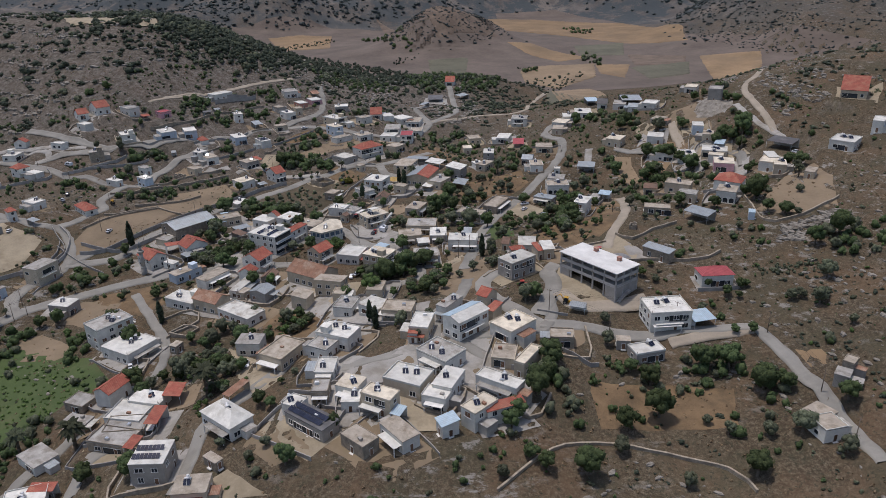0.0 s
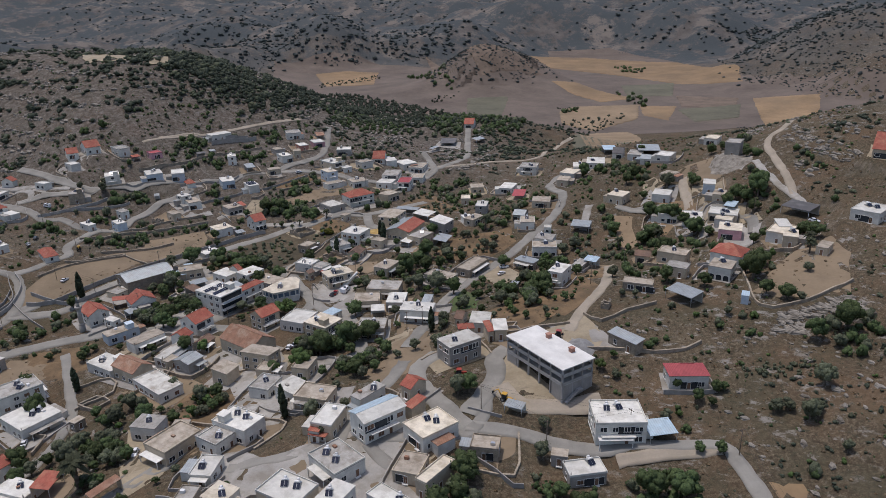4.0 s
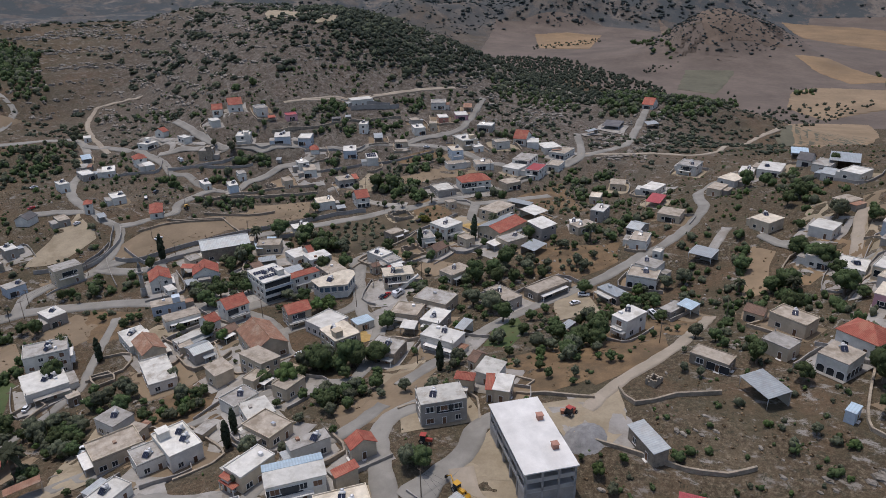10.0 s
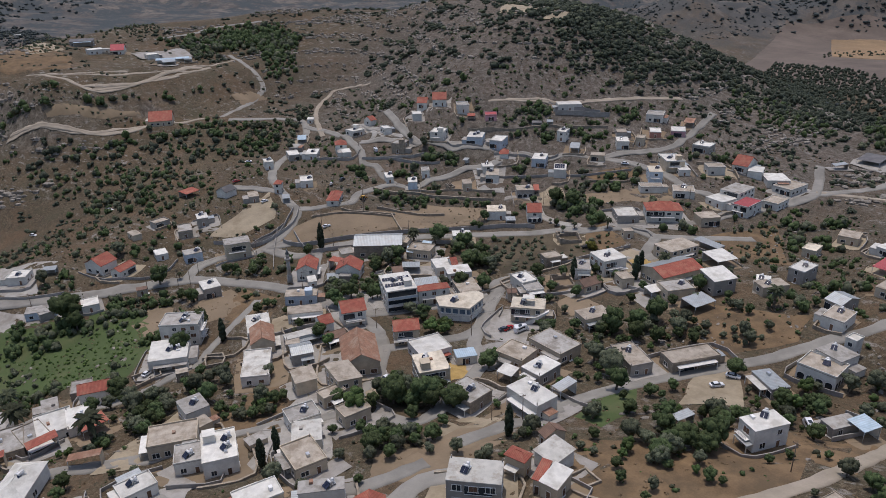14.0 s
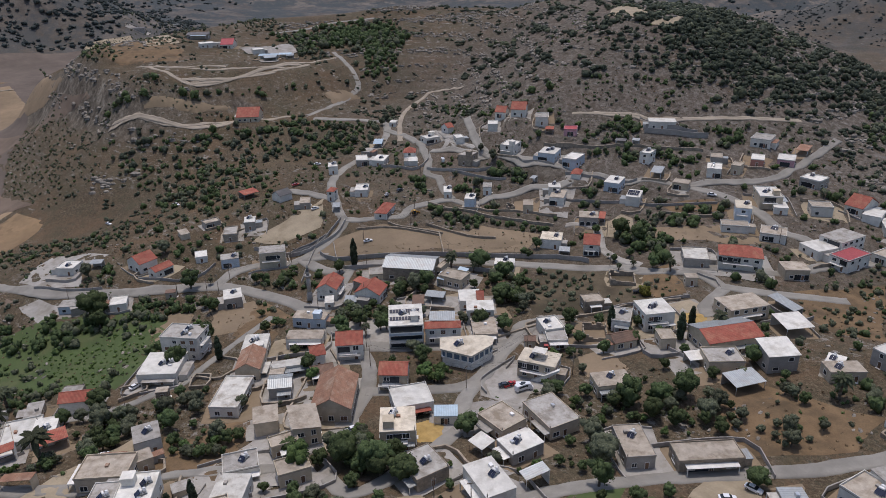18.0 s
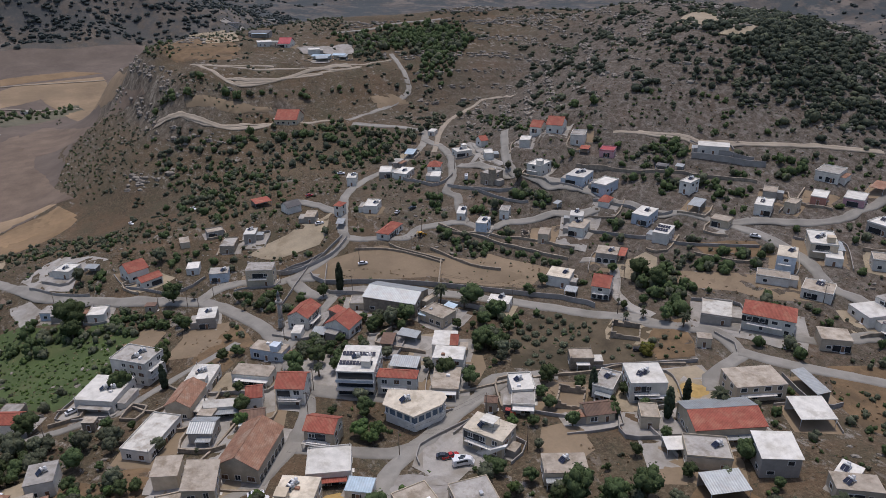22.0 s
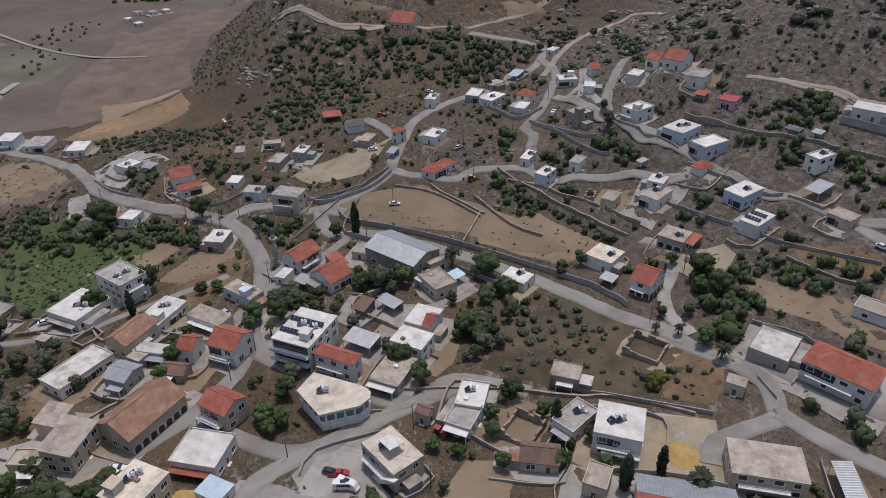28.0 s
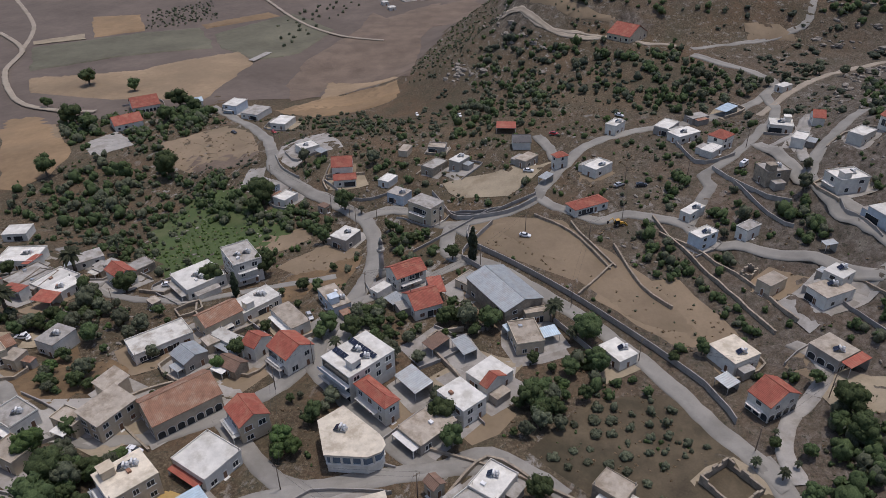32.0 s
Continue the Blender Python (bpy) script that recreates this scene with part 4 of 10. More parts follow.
def road(kind, width, p):
    line = curve_through(p, 3.0)
    if len(line) < 3:
        return
    LIFT[0] += 1
    lift = 0.26 + 0.004 * (LIFT[0] % 12)
    if (p[0][0] < -450 and p[0][1] < 240) or p[0][1] > 880:
        lift += 1.2
    rnd = random.Random(len(p) * 7 + int(p[0][0]))
    verts, faces = [], []
    wob = [rnd.uniform(-0.35, 0.35) for _ in range(len(line) + 2)]
    for i, q in enumerate(line):
        d = (line[min(i + 1, len(line) - 1)] - line[max(i - 1, 0)]).normalized()
        nrm = Vector((-d.y, d.x))
        mid = h_at(q.x, q.y)
        for k, s in enumerate((-0.54, -0.5, -0.25, 0, 0.25, 0.5, 0.54)):
            v = q + nrm * (s * width + (wob[i] if s < 0 else wob[i + 1]) * (abs(s) > 0.3))
            z = h_at(v.x, v.y)
            z = 0.5 * z + 0.5 * max(mid, z)
            verts.append((v.x, v.y, z + lift - (0.5 if abs(s) > 0.52 else 0)))
        mark(TAKEN, q.x, q.y, width / 2 + 0.5)
        mark(SOLID, q.x, q.y, width / 2 - 0.5)
    for i in range(len(line) - 1):
        for k in range(6):
            a = i * 7 + k
            faces.append((a, a + 1, a + 8, a + 7))
    name = {"asphalt": "road", "concrete": "lane", "dirt": "track"}[kind]
    tagged(mesh_object(name, verts, faces, [M[kind]], smooth=True), ROAD_WORDS[kind], "road", kind="structure")


def patch(kind, p, extra=None):
    """A piece of ground with its own cover, laid over the land."""
    LIFT[0] += 1
    lift = 0.10 + 0.004 * (LIFT[0] % 30)
    cy = sum(q[1] for q in p) / len(p)
    outer = cy > 880 or (cy < 240 and sum(q[0] for q in p) / len(p) < -450)
    if outer:
        OUTER[0] += 1
        lift = 0.2 if OUTER[0] < 3 else 0.5 + 0.02 * OUTER[0]
    edge = []
    rnd = random.Random(int(p[0][0] * 3 + p[0][1]))
    n = len(p)
    for i in range(n):
        a, b = Vector(p[i]), Vector(p[(i + 1) % n])
        k = max(1, int((b - a).length / 8))
        for j in range(k):
            q = a.lerp(b, j / k)
            edge.append((q.x + rnd.uniform(-1, 1) * 1.2, q.y + rnd.uniform(-1, 1) * 1.2))
    bm = bmesh.new()
    try:
        bm.faces.new([bm.verts.new((x, y, 0)) for x, y in edge])
    except ValueError:
        bm.free()
        return
    bmesh.ops.triangulate(bm, faces=bm.faces[:])
    xs, ys = [q[0] for q in edge], [q[1] for q in edge]
    fine = 170 if outer and OUTER[0] < 3 else 60
    step = max(5.0, (max(xs) - min(xs)) / fine, (max(ys) - min(ys)) / fine)
    for axis, lo, hi in (((1, 0, 0), min(xs), max(xs)), ((0, 1, 0), min(ys), max(ys))):
        v = lo + step
        while v < hi:
            bmesh.ops.bisect_plane(bm, geom=bm.verts[:] + bm.edges[:] + bm.faces[:], plane_co=Vector(axis) * v, plane_no=axis)
            v += step
    co = np.array([v.co[:] for v in bm.verts])
    z = land(co[:, 0], co[:, 1])
    for v, h in zip(bm.verts, z):
        v.co.z = (h + (0.21 if outer else 0.03)) if v.is_boundary and kind not in ("pale", "concrete", "gravel") else h + lift + (0.0 if outer else 0.5 if v.co.x < -330 or v.co.y > 560 else 0.0)
    bmesh.ops.recalc_face_normals(bm, faces=bm.faces[:])
    for f in bm.faces:
        f.smooth = True
    me = bpy.data.meshes.new("ground_patch")
    bm.to_mesh(me)
    bm.free()
    me.materials.append(M[kind])
    name = "field" if kind in ("straw", "strawlight", "strawgrey", "fieldgreen") else "yard" if kind in ("pale", "concrete", "gravel") else "ground_patch"
    tagged(new(name, me), PATCH_WORDS[kind], "ground", kind="structure")
    grid = TAKEN if kind in ("pale", "concrete", "gravel") else FIELD
    shrink = 0.86 if grid is TAKEN else 1.0
    mx, my = sum(q[0] for q in p) / n, sum(q[1] for q in p) / n
    p = [(mx + (q[0] - mx) * shrink, my + (q[1] - my) * shrink) for q in p]
    if kind in ("green", "earth", "dry", "weedy"):
        return
    for i in range(int((min(xs) - OX) / CELL), int((max(xs) - OX) / CELL) + 1):
        for j in range(int((min(ys) - OY) / CELL), int((max(ys) - OY) / CELL) + 1):
            if 0 <= i < ON and 0 <= j < ON and inside(p, OX + i * CELL, OY + j * CELL):
                grid[i, j] = True


def boundary_wall(kind, height, p):
    line = curve_through(p, 4.0)
    rnd = random.Random(int(p[0][0] * 5))
    verts, faces = [], []
    for i, q in enumerate(line):
        d = (line[min(i + 1, len(line) - 1)] - line[max(i - 1, 0)]).normalized()
        nrm = Vector((-d.y, d.x)) * (0.14 if kind == "concrete" else 0.3)
        z = h_at(q.x, q.y)
        top = z + height + (rnd.uniform(-0.2, 0.15) if kind == "stone" else 0)
        for s, zz in ((-1, z - 0.8), (-1, top), (1, top), (1, z - 0.8)):
            verts.append((q.x + s * nrm.x, q.y + s * nrm.y, zz))
        mark(TAKEN, q.x, q.y, 0.5)
    for i in range(len(line) - 1):
        for k in range(3):
            a = i * 4 + k
            faces.append((a, a + 4, a + 5, a + 1))
    e = (len(line) - 1) * 4
    faces += [(0, 1, 2, 3), (e + 3, e + 2, e + 1, e)]
    words = "grey cement boundary wall along the lane" if kind == "concrete" else "dry stone terrace wall"
    tagged(mesh_object("boundary_wall", verts, faces, [M["block"] if kind == "concrete" else M["wall_s"]]), words, "wall", kind="structure")


def terrace_land():
    """The land is levelled where a house stands, with a bank round it."""
    global GRID
    near = (GX > -560) & (GX < 320) & (GY > 60) & (GY < 760)
    px, py, z = GX[near], GY[near], GRID[near]
    total, level, most = np.zeros(z.shape), np.zeros(z.shape), np.zeros(z.shape)
    for (x, y, a, w, d), z0 in zip(FOOT, LEVEL):
        c, s = math.cos(radians(a)), math.sin(radians(a))
        u, v = (px - x) * c + (py - y) * s, -(px - x) * s + (py - y) * c
        away = np.hypot(np.maximum(np.abs(u) - w / 2, 0), np.maximum(np.abs(v) - d / 2, 0))
        k = np.clip(1.35 - away / 5.5, 0, 1)
        total += k * k
        level += k * k * (z0 - 0.1)
        most = np.maximum(most, k)
    most = most * most * (3 - 2 * most)
    z = z * (1 - most) + most * level / np.maximum(total, 1e-6)
    GRID = GRID.copy()
    GRID[near] = z
    land_mesh.vertices.foreach_set("co", np.stack([GX.ravel(), GY.ravel(), GRID.ravel()], -1).astype(np.float32).ravel())
    land_mesh.update()


def house_yards():
    """Paved or beaten ground round the houses, with a low wall on one side of some."""
    r = random.Random(21)
    for x, y, a, w, d in FOOT:
        close = sum(1 for q in FOOT if abs(q[0] - x) < 24 and abs(q[1] - y) < 24)
        dense = close > 5
        if w * d < 30 or r.random() < (0.1 if dense else 0.5):
            continue
        rot = Matrix.Rotation(radians(a), 2)
        e = [r.choice((1.5, 3.0, 4.5, 6.0) if dense else (0.6, 1.5, 3.0, 4.5)) for _ in range(4)]
        c = [(-w / 2 - e[0], -d / 2 - e[1]), (w / 2 + e[2], -d / 2 - e[1]), (w / 2 + e[2], d / 2 + e[3]), (-w / 2 - e[0], d / 2 + e[3])]
        c = [rot @ (Vector(q) * r.uniform(0.95, 1.12)) + Vector((x, y)) for q in c]
        patch(r.choice(("concrete", "concrete", "pale", "gravel", "tan") if dense else ("concrete", "pale", "gravel", "tan", "tan")), [(q.x, q.y) for q in c])
        if r.random() < 0.65:
            k = r.randrange(4)
            boundary_wall(r.choice(("concrete", "concrete", "stone")), r.choice((0.9, 1.2, 1.5)), [tuple(c[k]), tuple(c[(k + 1) % 4]), tuple(c[(k + 2) % 4])])


# ---- plants ----
def leaf_material(name, dark, light):
    m = bpy.data.materials.new(name)
    m.use_nodes = True
    nt = m.node_tree
    b = nt.nodes["Principled BSDF"]
    b.inputs["Roughness"].default_value = 0.75
    b.inputs["Specular IOR Level"].default_value = 0.15
    geo, info = nt.nodes.new("ShaderNodeNewGeometry"), nt.nodes.new("ShaderNodeObjectInfo")
    mottle = nt.nodes.new("ShaderNodeTexNoise")
    mottle.inputs["Scale"].default_value, mottle.inputs["Detail"].default_value, mottle.inputs["Roughness"].default_value = 2.6, 4.0, 0.75
    nt.links.new(geo.outputs["Position"], mottle.inputs["Vector"])
    blend = nt.nodes.new("ShaderNodeMath")
    blend.operation = "MULTIPLY_ADD"
    blend.inputs[1].default_value = 0.45
    nt.links.new(geo.outputs["Random Per Island"], blend.inputs[0])
    spots = nt.nodes.new("ShaderNodeMapRange")
    spots.inputs[1].default_value, spots.inputs[2].default_value, spots.inputs[3].default_value, spots.inputs[4].default_value = 0.38, 0.64, -0.2, 0.8
    nt.links.new(mottle.outputs["Fac"], spots.inputs[0])
    nt.links.new(spots.outputs[0], blend.inputs[2])
    mix = nt.nodes.new("ShaderNodeMix")
    mix.data_type = "RGBA"
    mix.inputs[6].default_value, mix.inputs[7].default_value = (*dark, 1), (*light, 1)
    nt.links.new(blend.outputs[0], mix.inputs[0])
    hv = nt.nodes.new("ShaderNodeHueSaturation")
    for slot, lo, hi in (("Value", 0.75, 1.35), ("Hue", 0.485, 0.512)):
        r = nt.nodes.new("ShaderNodeMapRange")
        r.inputs[3].default_value, r.inputs[4].default_value = lo, hi
        nt.links.new(info.outputs["Random"], r.inputs[0])
        nt.links.new(r.outputs[0], hv.inputs[slot])
    nt.links.new(mix.outputs[2], hv.inputs["Color"])
    nt.links.new(hv.outputs[0], b.inputs["Base Color"])
    rough = nt.nodes.new("ShaderNodeBump")
    rough.inputs["Strength"].default_value, rough.inputs["Distance"].default_value = 0.6, 0.35
    nt.links.new(mottle.outputs["Fac"], rough.inputs["Height"])
    nt.links.new(rough.outputs[0], b.inputs["Normal"])
    through_leaf, both = nt.nodes.new("ShaderNodeBsdfTranslucent"), nt.nodes.new("ShaderNodeMixShader")
    both.inputs[0].default_value = 0.3
    nt.links.new(hv.outputs[0], through_leaf.inputs["Color"])
    nt.links.new(b.outputs[0], both.inputs[1])
    nt.links.new(through_leaf.outputs[0], both.inputs[2])
    nt.links.new(both.outputs[0], nt.nodes["Material Output"].inputs["Surface"])
    return m


M["bark"] = material("grey_brown_bark", (0.12, 0.095, 0.07), 0.95, bump=0.6)
M["leaf_dark"] = leaf_material("dark_green_leaves", (0.046, 0.066, 0.028), (0.107, 0.142, 0.059))
M["leaf_olive"] = leaf_material("grey_green_olive_leaves", (0.074, 0.083, 0.052), (0.159, 0.172, 0.109))
M["leaf_green"] = leaf_material("fresh_green_leaves", (0.070, 0.108, 0.030), (0.155, 0.225, 0.068))
M["leaf_garden"] = leaf_material("garden_leaves", (0.052, 0.083, 0.028), (0.122, 0.174, 0.059))
M["leaf_scrub"] = leaf_material("hill_scrub_leaves", (0.048, 0.059, 0.041), (0.100, 0.116, 0.081))
# paler and bluer than the near scrub: distance haze mixed into the leaf colour
M["leaf_hazed"] = leaf_material("hazed_grey_green_scrub", (0.060, 0.073, 0.070), (0.125, 0.143, 0.135))
M["leaf_yellow"] = leaf_material("yellow_green_leaves", (0.10, 0.105, 0.02), (0.19, 0.185, 0.04))
M["leaf_cypress"] = leaf_material("cypress_foliage", (0.028, 0.039, 0.024), (0.065, 0.083, 0.048))


def ico():
    g = (1 + 5 ** 0.5) / 2
    v = np.array([(-1, g, 0), (1, g, 0), (-1, -g, 0), (1, -g, 0), (0, -1, g), (0, 1, g), (0, -1, -g), (0, 1, -g), (g, 0, -1), (g, 0, 1), (-g, 0, -1), (-g, 0, 1)], float)
    f = np.array([(0, 11, 5), (0, 5, 1), (0, 1, 7), (0, 7, 10), (0, 10, 11), (1, 5, 9), (5, 11, 4), (11, 10, 2), (10, 7, 6), (7, 1, 8),
                  (3, 9, 4), (3, 4, 2), (3, 2, 6), (3, 6, 8), (3, 8, 9), (4, 9, 5), (2, 4, 11), (6, 2, 10), (8, 6, 7), (9, 8, 1)])
    return v / np.linalg.norm(v[0]), f


ICO_V, ICO_F = ico()


def crown_arrays(seed, clumps, per, shape, leaf):
    """Ragged clumps set round an uneven crown of radius about 1, base at z=0: their bodies, and loose leaves over them."""
    r = np.random.RandomState(seed)
    bodies, leaves = [], []
    for c in range(clumps):
        p = r.normal(size=3)
        p = p / np.linalg.norm(p) * (r.uniform(0.35, 0.66) if c else 0.08)
        stretch = np.ones(3)
        if shape == "round":
            centre, cr = np.array([p[0], p[1], 0.95 + 0.85 * p[2]]), r.uniform(0.24, 0.42) if c else 0.62
        elif shape == "low":
            centre, cr = np.array([p[0], p[1], 0.42 + 0.42 * p[2]]), r.uniform(0.24, 0.42) if c else 0.56
            stretch = np.array([1, 1, 0.8])
        else:  # tall spindle
            h = r.uniform(0.02, 1)
            w = 0.92 * math.sin(math.pi * min(1, h * 0.82 + 0.16)) ** 0.8
            a = r.uniform(0, 6.28)
            centre, cr = np.array([w * 0.55 * math.cos(a), w * 0.55 * math.sin(a), h * 6.2 + 0.2]), 0.22 + 0.28 * w
            stretch = np.array([1, 1, 2.0])
        q, _ = np.linalg.qr(r.normal(size=(3, 3)))
        bodies.append(centre + (ICO_V @ q) * cr * 0.92 * r.uniform(0.7, 1.2, (12, 1)) * stretch)
        d = r.normal(size=(per, 3))
        d /= np.linalg.norm(d, axis=1)[:, None]
        at = centre + d * cr * r.uniform(0.75, 1.2, (per, 1)) * stretch
        nrm = d + r.normal(size=(per, 3)) * 0.4
        nrm /= np.linalg.norm(nrm, axis=1)[:, None]
        u = np.cross(nrm, r.normal(size=(per, 3)))
        u /= np.linalg.norm(u, axis=1)[:, None]
        v = np.cross(nrm, u)
        s = leaf * r.uniform(0.6, 1.4, (per, 1))
        leaves.append(np.stack([at - u * s - v * s * 0.6, at + u * s - v * s * 0.6, at + u * s * 0.7 + v * s * 0.7, at - u * s * 0.7 + v * s * 0.7], 1).reshape(-1, 3))
    b, l = np.concatenate(bodies), np.concatenate(leaves)
    for v in (b, l):
        v[:, 2] = np.maximum(v[:, 2], 0.02)
    return b, l


def foliage_mesh(name, bodies, leaves, mat):
    me = bpy.data.meshes.new(name)
    nb, nl = len(bodies), len(leaves)
    tris = (ICO_F[None] + 12 * np.arange(nb // 12)[:, None, None]).ravel()
    loops = np.concatenate([tris, nb + np.arange(nl)])
    starts = np.concatenate([np.arange(0, len(tris), 3), len(tris) + np.arange(0, nl, 4)])
    me.vertices.add(nb + nl)
    me.vertices.foreach_set("co", np.concatenate([bodies, leaves]).astype(np.float32).ravel())
    me.loops.add(len(loops))
    me.loops.foreach_set("vertex_index", loops.astype(np.int32))
    me.polygons.add(len(starts))
    me.polygons.foreach_set("loop_start", starts.astype(np.int32))
    me.update()
    me.shade_smooth()
    me.materials.append(mat)
    return me


KINDS = dict(d=("leaf_dark", "round", "tree", "dark green broad-leaved tree with a dense crown"),
             o=("leaf_olive", "round", "olive_tree", "grey-green olive tree with a loose crown"),
             g=("leaf_garden", "round", "tree", "fresh green tree in a garden"),
             y=("leaf_yellow", "low", "shrub", "yellow-green flowering shrub in dry grass"),
             r=("leaf_green", "low", "shrub", "rank green bush growing in the gully"),
             c=("leaf_cypress", "tall", "cypress", "tall narrow dark cypress"),
             s=("leaf_olive", "low", "sapling", "young olive sapling in a bare orchard"))
CROWNS = {}
for kk, (lm, shape, _, _) in KINDS.items():
    CROWNS[kk] = []
    for i in range(4):
        n, per, leaf = {"round": (24, 24, 0.056), "low": (16, 20, 0.062), "tall": (60, 12, 0.085)}[shape]
        CROWNS[kk].append(foliage_mesh("crown", *crown_arrays(11 * i + ord(kk), n, per, shape, leaf), M[lm]))


def trunk_shape(bm):
    tube(bm, (0, 0, -0.35), (0.04, 0.02, 0.45), 0.11, 0.075, 7)
    tube(bm, (0.04, 0.02, 0.42), (0.3, 0.12, 0.95), 0.06, 0.025, 5)
    tube(bm, (0.04, 0.02, 0.42), (-0.26, 0.2, 1.0), 0.06, 0.025, 5)
    tube(bm, (0.04, 0.02, 0.42), (0.02, -0.3, 0.98), 0.055, 0.022, 5)
    tube(bm, (0.04, 0.02, 0.42), (0.0, 0.05, 1.2), 0.06, 0.02, 5)


def stem_shape(bm):
    tube(bm, (0, 0, -0.5), (0, 0, 5.2), 0.13, 0.04, 7)


TRUNK, STEM = mesh_of("trunk", trunk_shape, M["bark"]), mesh_of("trunk", stem_shape, M["bark"])


def palm_crown_shape(bm):
    r = random.Random(4)
    for i in range(34):
        a, lift, ln = i * 2.4, r.uniform(-0.25, 1.15), r.uniform(0.85, 1.1)
        prev = None
        for k in range(7):
            t = k / 6
            x = 0.85 * ln * t * math.cos(lift * 0.75)
            z = 0.75 * lift * t - 0.6 * t * t * ln + 0.1
            w = 0.15 * math.sin(math.pi * min(1, 0.12 + 0.88 * t)) + 0.01
            m = Matrix.Rotation(a, 3, "Z")
            row = [bm.verts.new(m @ Vector(p)) for p in ((x, -w, z - w * 0.7), (x, 0, z), (x, w, z - w * 0.7))]
            if prev:
                bm.faces.new((prev[0], row[0], row[1], prev[1]))
                bm.faces.new((prev[1], row[1], row[2], prev[2]))
            prev = row


def palm_trunk_shape(bm):
    for k in range(6):
        tube(bm, (0, 0, -0.4 + k * 0.4), (0, 0, 0.0 + k * 0.4), 0.13, 0.10, 8)


M["leaf_palm"] = leaf_material("palm_fronds", (0.044, 0.052, 0.03), (0.105, 0.115, 0.068))
PALM_CROWN, PALM_TRUNK = mesh_of("crown", palm_crown_shape, M["leaf_palm"]), mesh_of("trunk", palm_trunk_shape, M["bark"])
TREES = []


def tree(kind, x, y, width):
    """One tree with a crown of that width."""
    r = random.Random(int(x * 13 + y * 7))
    z = h_at(x, y)
    TREES.append((x, y, width))
    if kind == "p":
        thing = tagged(new("palm_tree"), "date palm with drooping grey-green fronds", "palm tree", "palms")
        s = width / 2
        thing.matrix_world = pose(x, y, z, 0, 0, r.uniform(0, 360))
        t = shared("trunk", PALM_TRUNK, thing, Matrix.Diagonal((s * 0.9, s * 0.9, s * 0.8, 1)))
        shared("crown", PALM_CROWN, thing, pose(0, 0, s * 0.8 * 2.0) @ Matrix.Diagonal((s, s, s, 1)))
        return
    _, shape, name, words = KINDS[kind]
    if name == "tree":
        name = "broadleaf_tree" if width > 3.6 else "small_tree"
    thing = tagged(new(name), words, name.replace("_", " "), "village trees" if shape != "low" else "shrubs")
    thing.matrix_world = pose(x, y, z, 0, 0, r.uniform(0, 360))
    s = width / 2
    if shape == "tall":
        m = Matrix.Diagonal((s, s, s * r.uniform(0.85, 1.05), 1))
        shared("trunk", STEM, thing, m)
        shared("crown", r.choice(CROWNS[kind]), thing, m)
    elif shape == "round":
        m = Matrix.Diagonal((s, s * r.uniform(0.85, 1.1), s * r.uniform(0.85, 1.1), 1))
        shared("trunk", TRUNK, thing, m)
        shared("crown", r.choice(CROWNS[kind]), thing, pose(0, 0, s * 0.18) @ m)
    else:
        m = Matrix.Diagonal((s, s, s * r.uniform(0.8, 1.2), 1))
        shared("stem", TRUNK, thing, Matrix.Diagonal((s * 0.6, s * 0.6, s * 0.6, 1)))
        shared("crown", r.choice(CROWNS[kind]), thing, m)


SCRUB = []   # x, y, size, sort: the plants that nobody could count


def grove(kind, size, gap, p):
    r = random.Random(int(p[0][0] * 3 + p[0][1] * 5))
    xs, ys = [q[0] for q in p], [q[1] for q in p]
    y, row = min(ys), 0
    regular = kind in ("sapling",)
    while y < max(ys):
        x = min(xs) + (row % 2) * gap / 2 + r.uniform(0, gap)
        while x < max(xs):
            j = gap * (0.1 if regular else 0.3 if kind == "olive" else 0.7)
            px, py = x + r.uniform(-j, j), y + r.uniform(-j, j)
            if inside(p, px, py) and not cell(TAKEN, px, py) and (kind in ("sapling", "olive", "reed", "hedge") or not cell(FIELD, px, py)) and r.random() < 0.85:
                s = size * r.uniform(0.65, 1.3) * (1.25 if kind == "dark" else 1.0)
                SCRUB.append((px, py, s, {"olive": "o", "sapling": "s", "reed": "r", "dark": r.choice("ddo"), "mixed": r.choice("dooo"), "hedge": "h"}[kind], kind))
            x += gap
        y += gap * 0.87
        row += 1


# ---- the village houses ----
house(-129.1, 251.3, 140, 10.5, 15.0, 9.0, "Fg", "w", "t3")
house(-117.4, 240.1, 60, 14.0, 15.0, 4.5, "Fw", "w", "t")
house(-160.4, 278.7, 76, 7.8, 9.8, 4.8, "Fw", "g", "t")
house(-112.3, 210.9, 67, 10.3, 7.4, 5.0, "Gr", "w")
house(-119.2, 197.8, 76, 5.3, 9.0, 3.0, "Fg", "s")
house(-98.0, 236.0, 67, 4.2, 3.3, 3.0, "Fc", "s")
house(-187.2, 368.8, 134, 16.0, 7.0, 3.1, "Hr", "w")
house(-133.6, 313.8, 139, 12.0, 9.3, 5.3, "Gr", "w")
house(-117.4, 325.2, 132, 10.2, 11.4, 4.0, "Gr", "w")
house(-127.0, 326.9, 120, 5.2, 8.8, 3.5, "Sr", "w")
house(-127.0, 350.1, 47, 23.0, 15.1, 6.0, "Gk", "s")
house(-134.5, 336.3, 65, 6.3, 7.6, 2.8, "Fg", "c")
house(-120.3, 362.2, 122, 8.4, 2.6, 4.0, "Fc", "c")
house(-108.7, 361.0, 118, 8.6, 11.3, 4.0, "Fc", "c")
house(-111.7, 366.9, 127, 7.3, 4.4, 3.0, "Sb", "w")
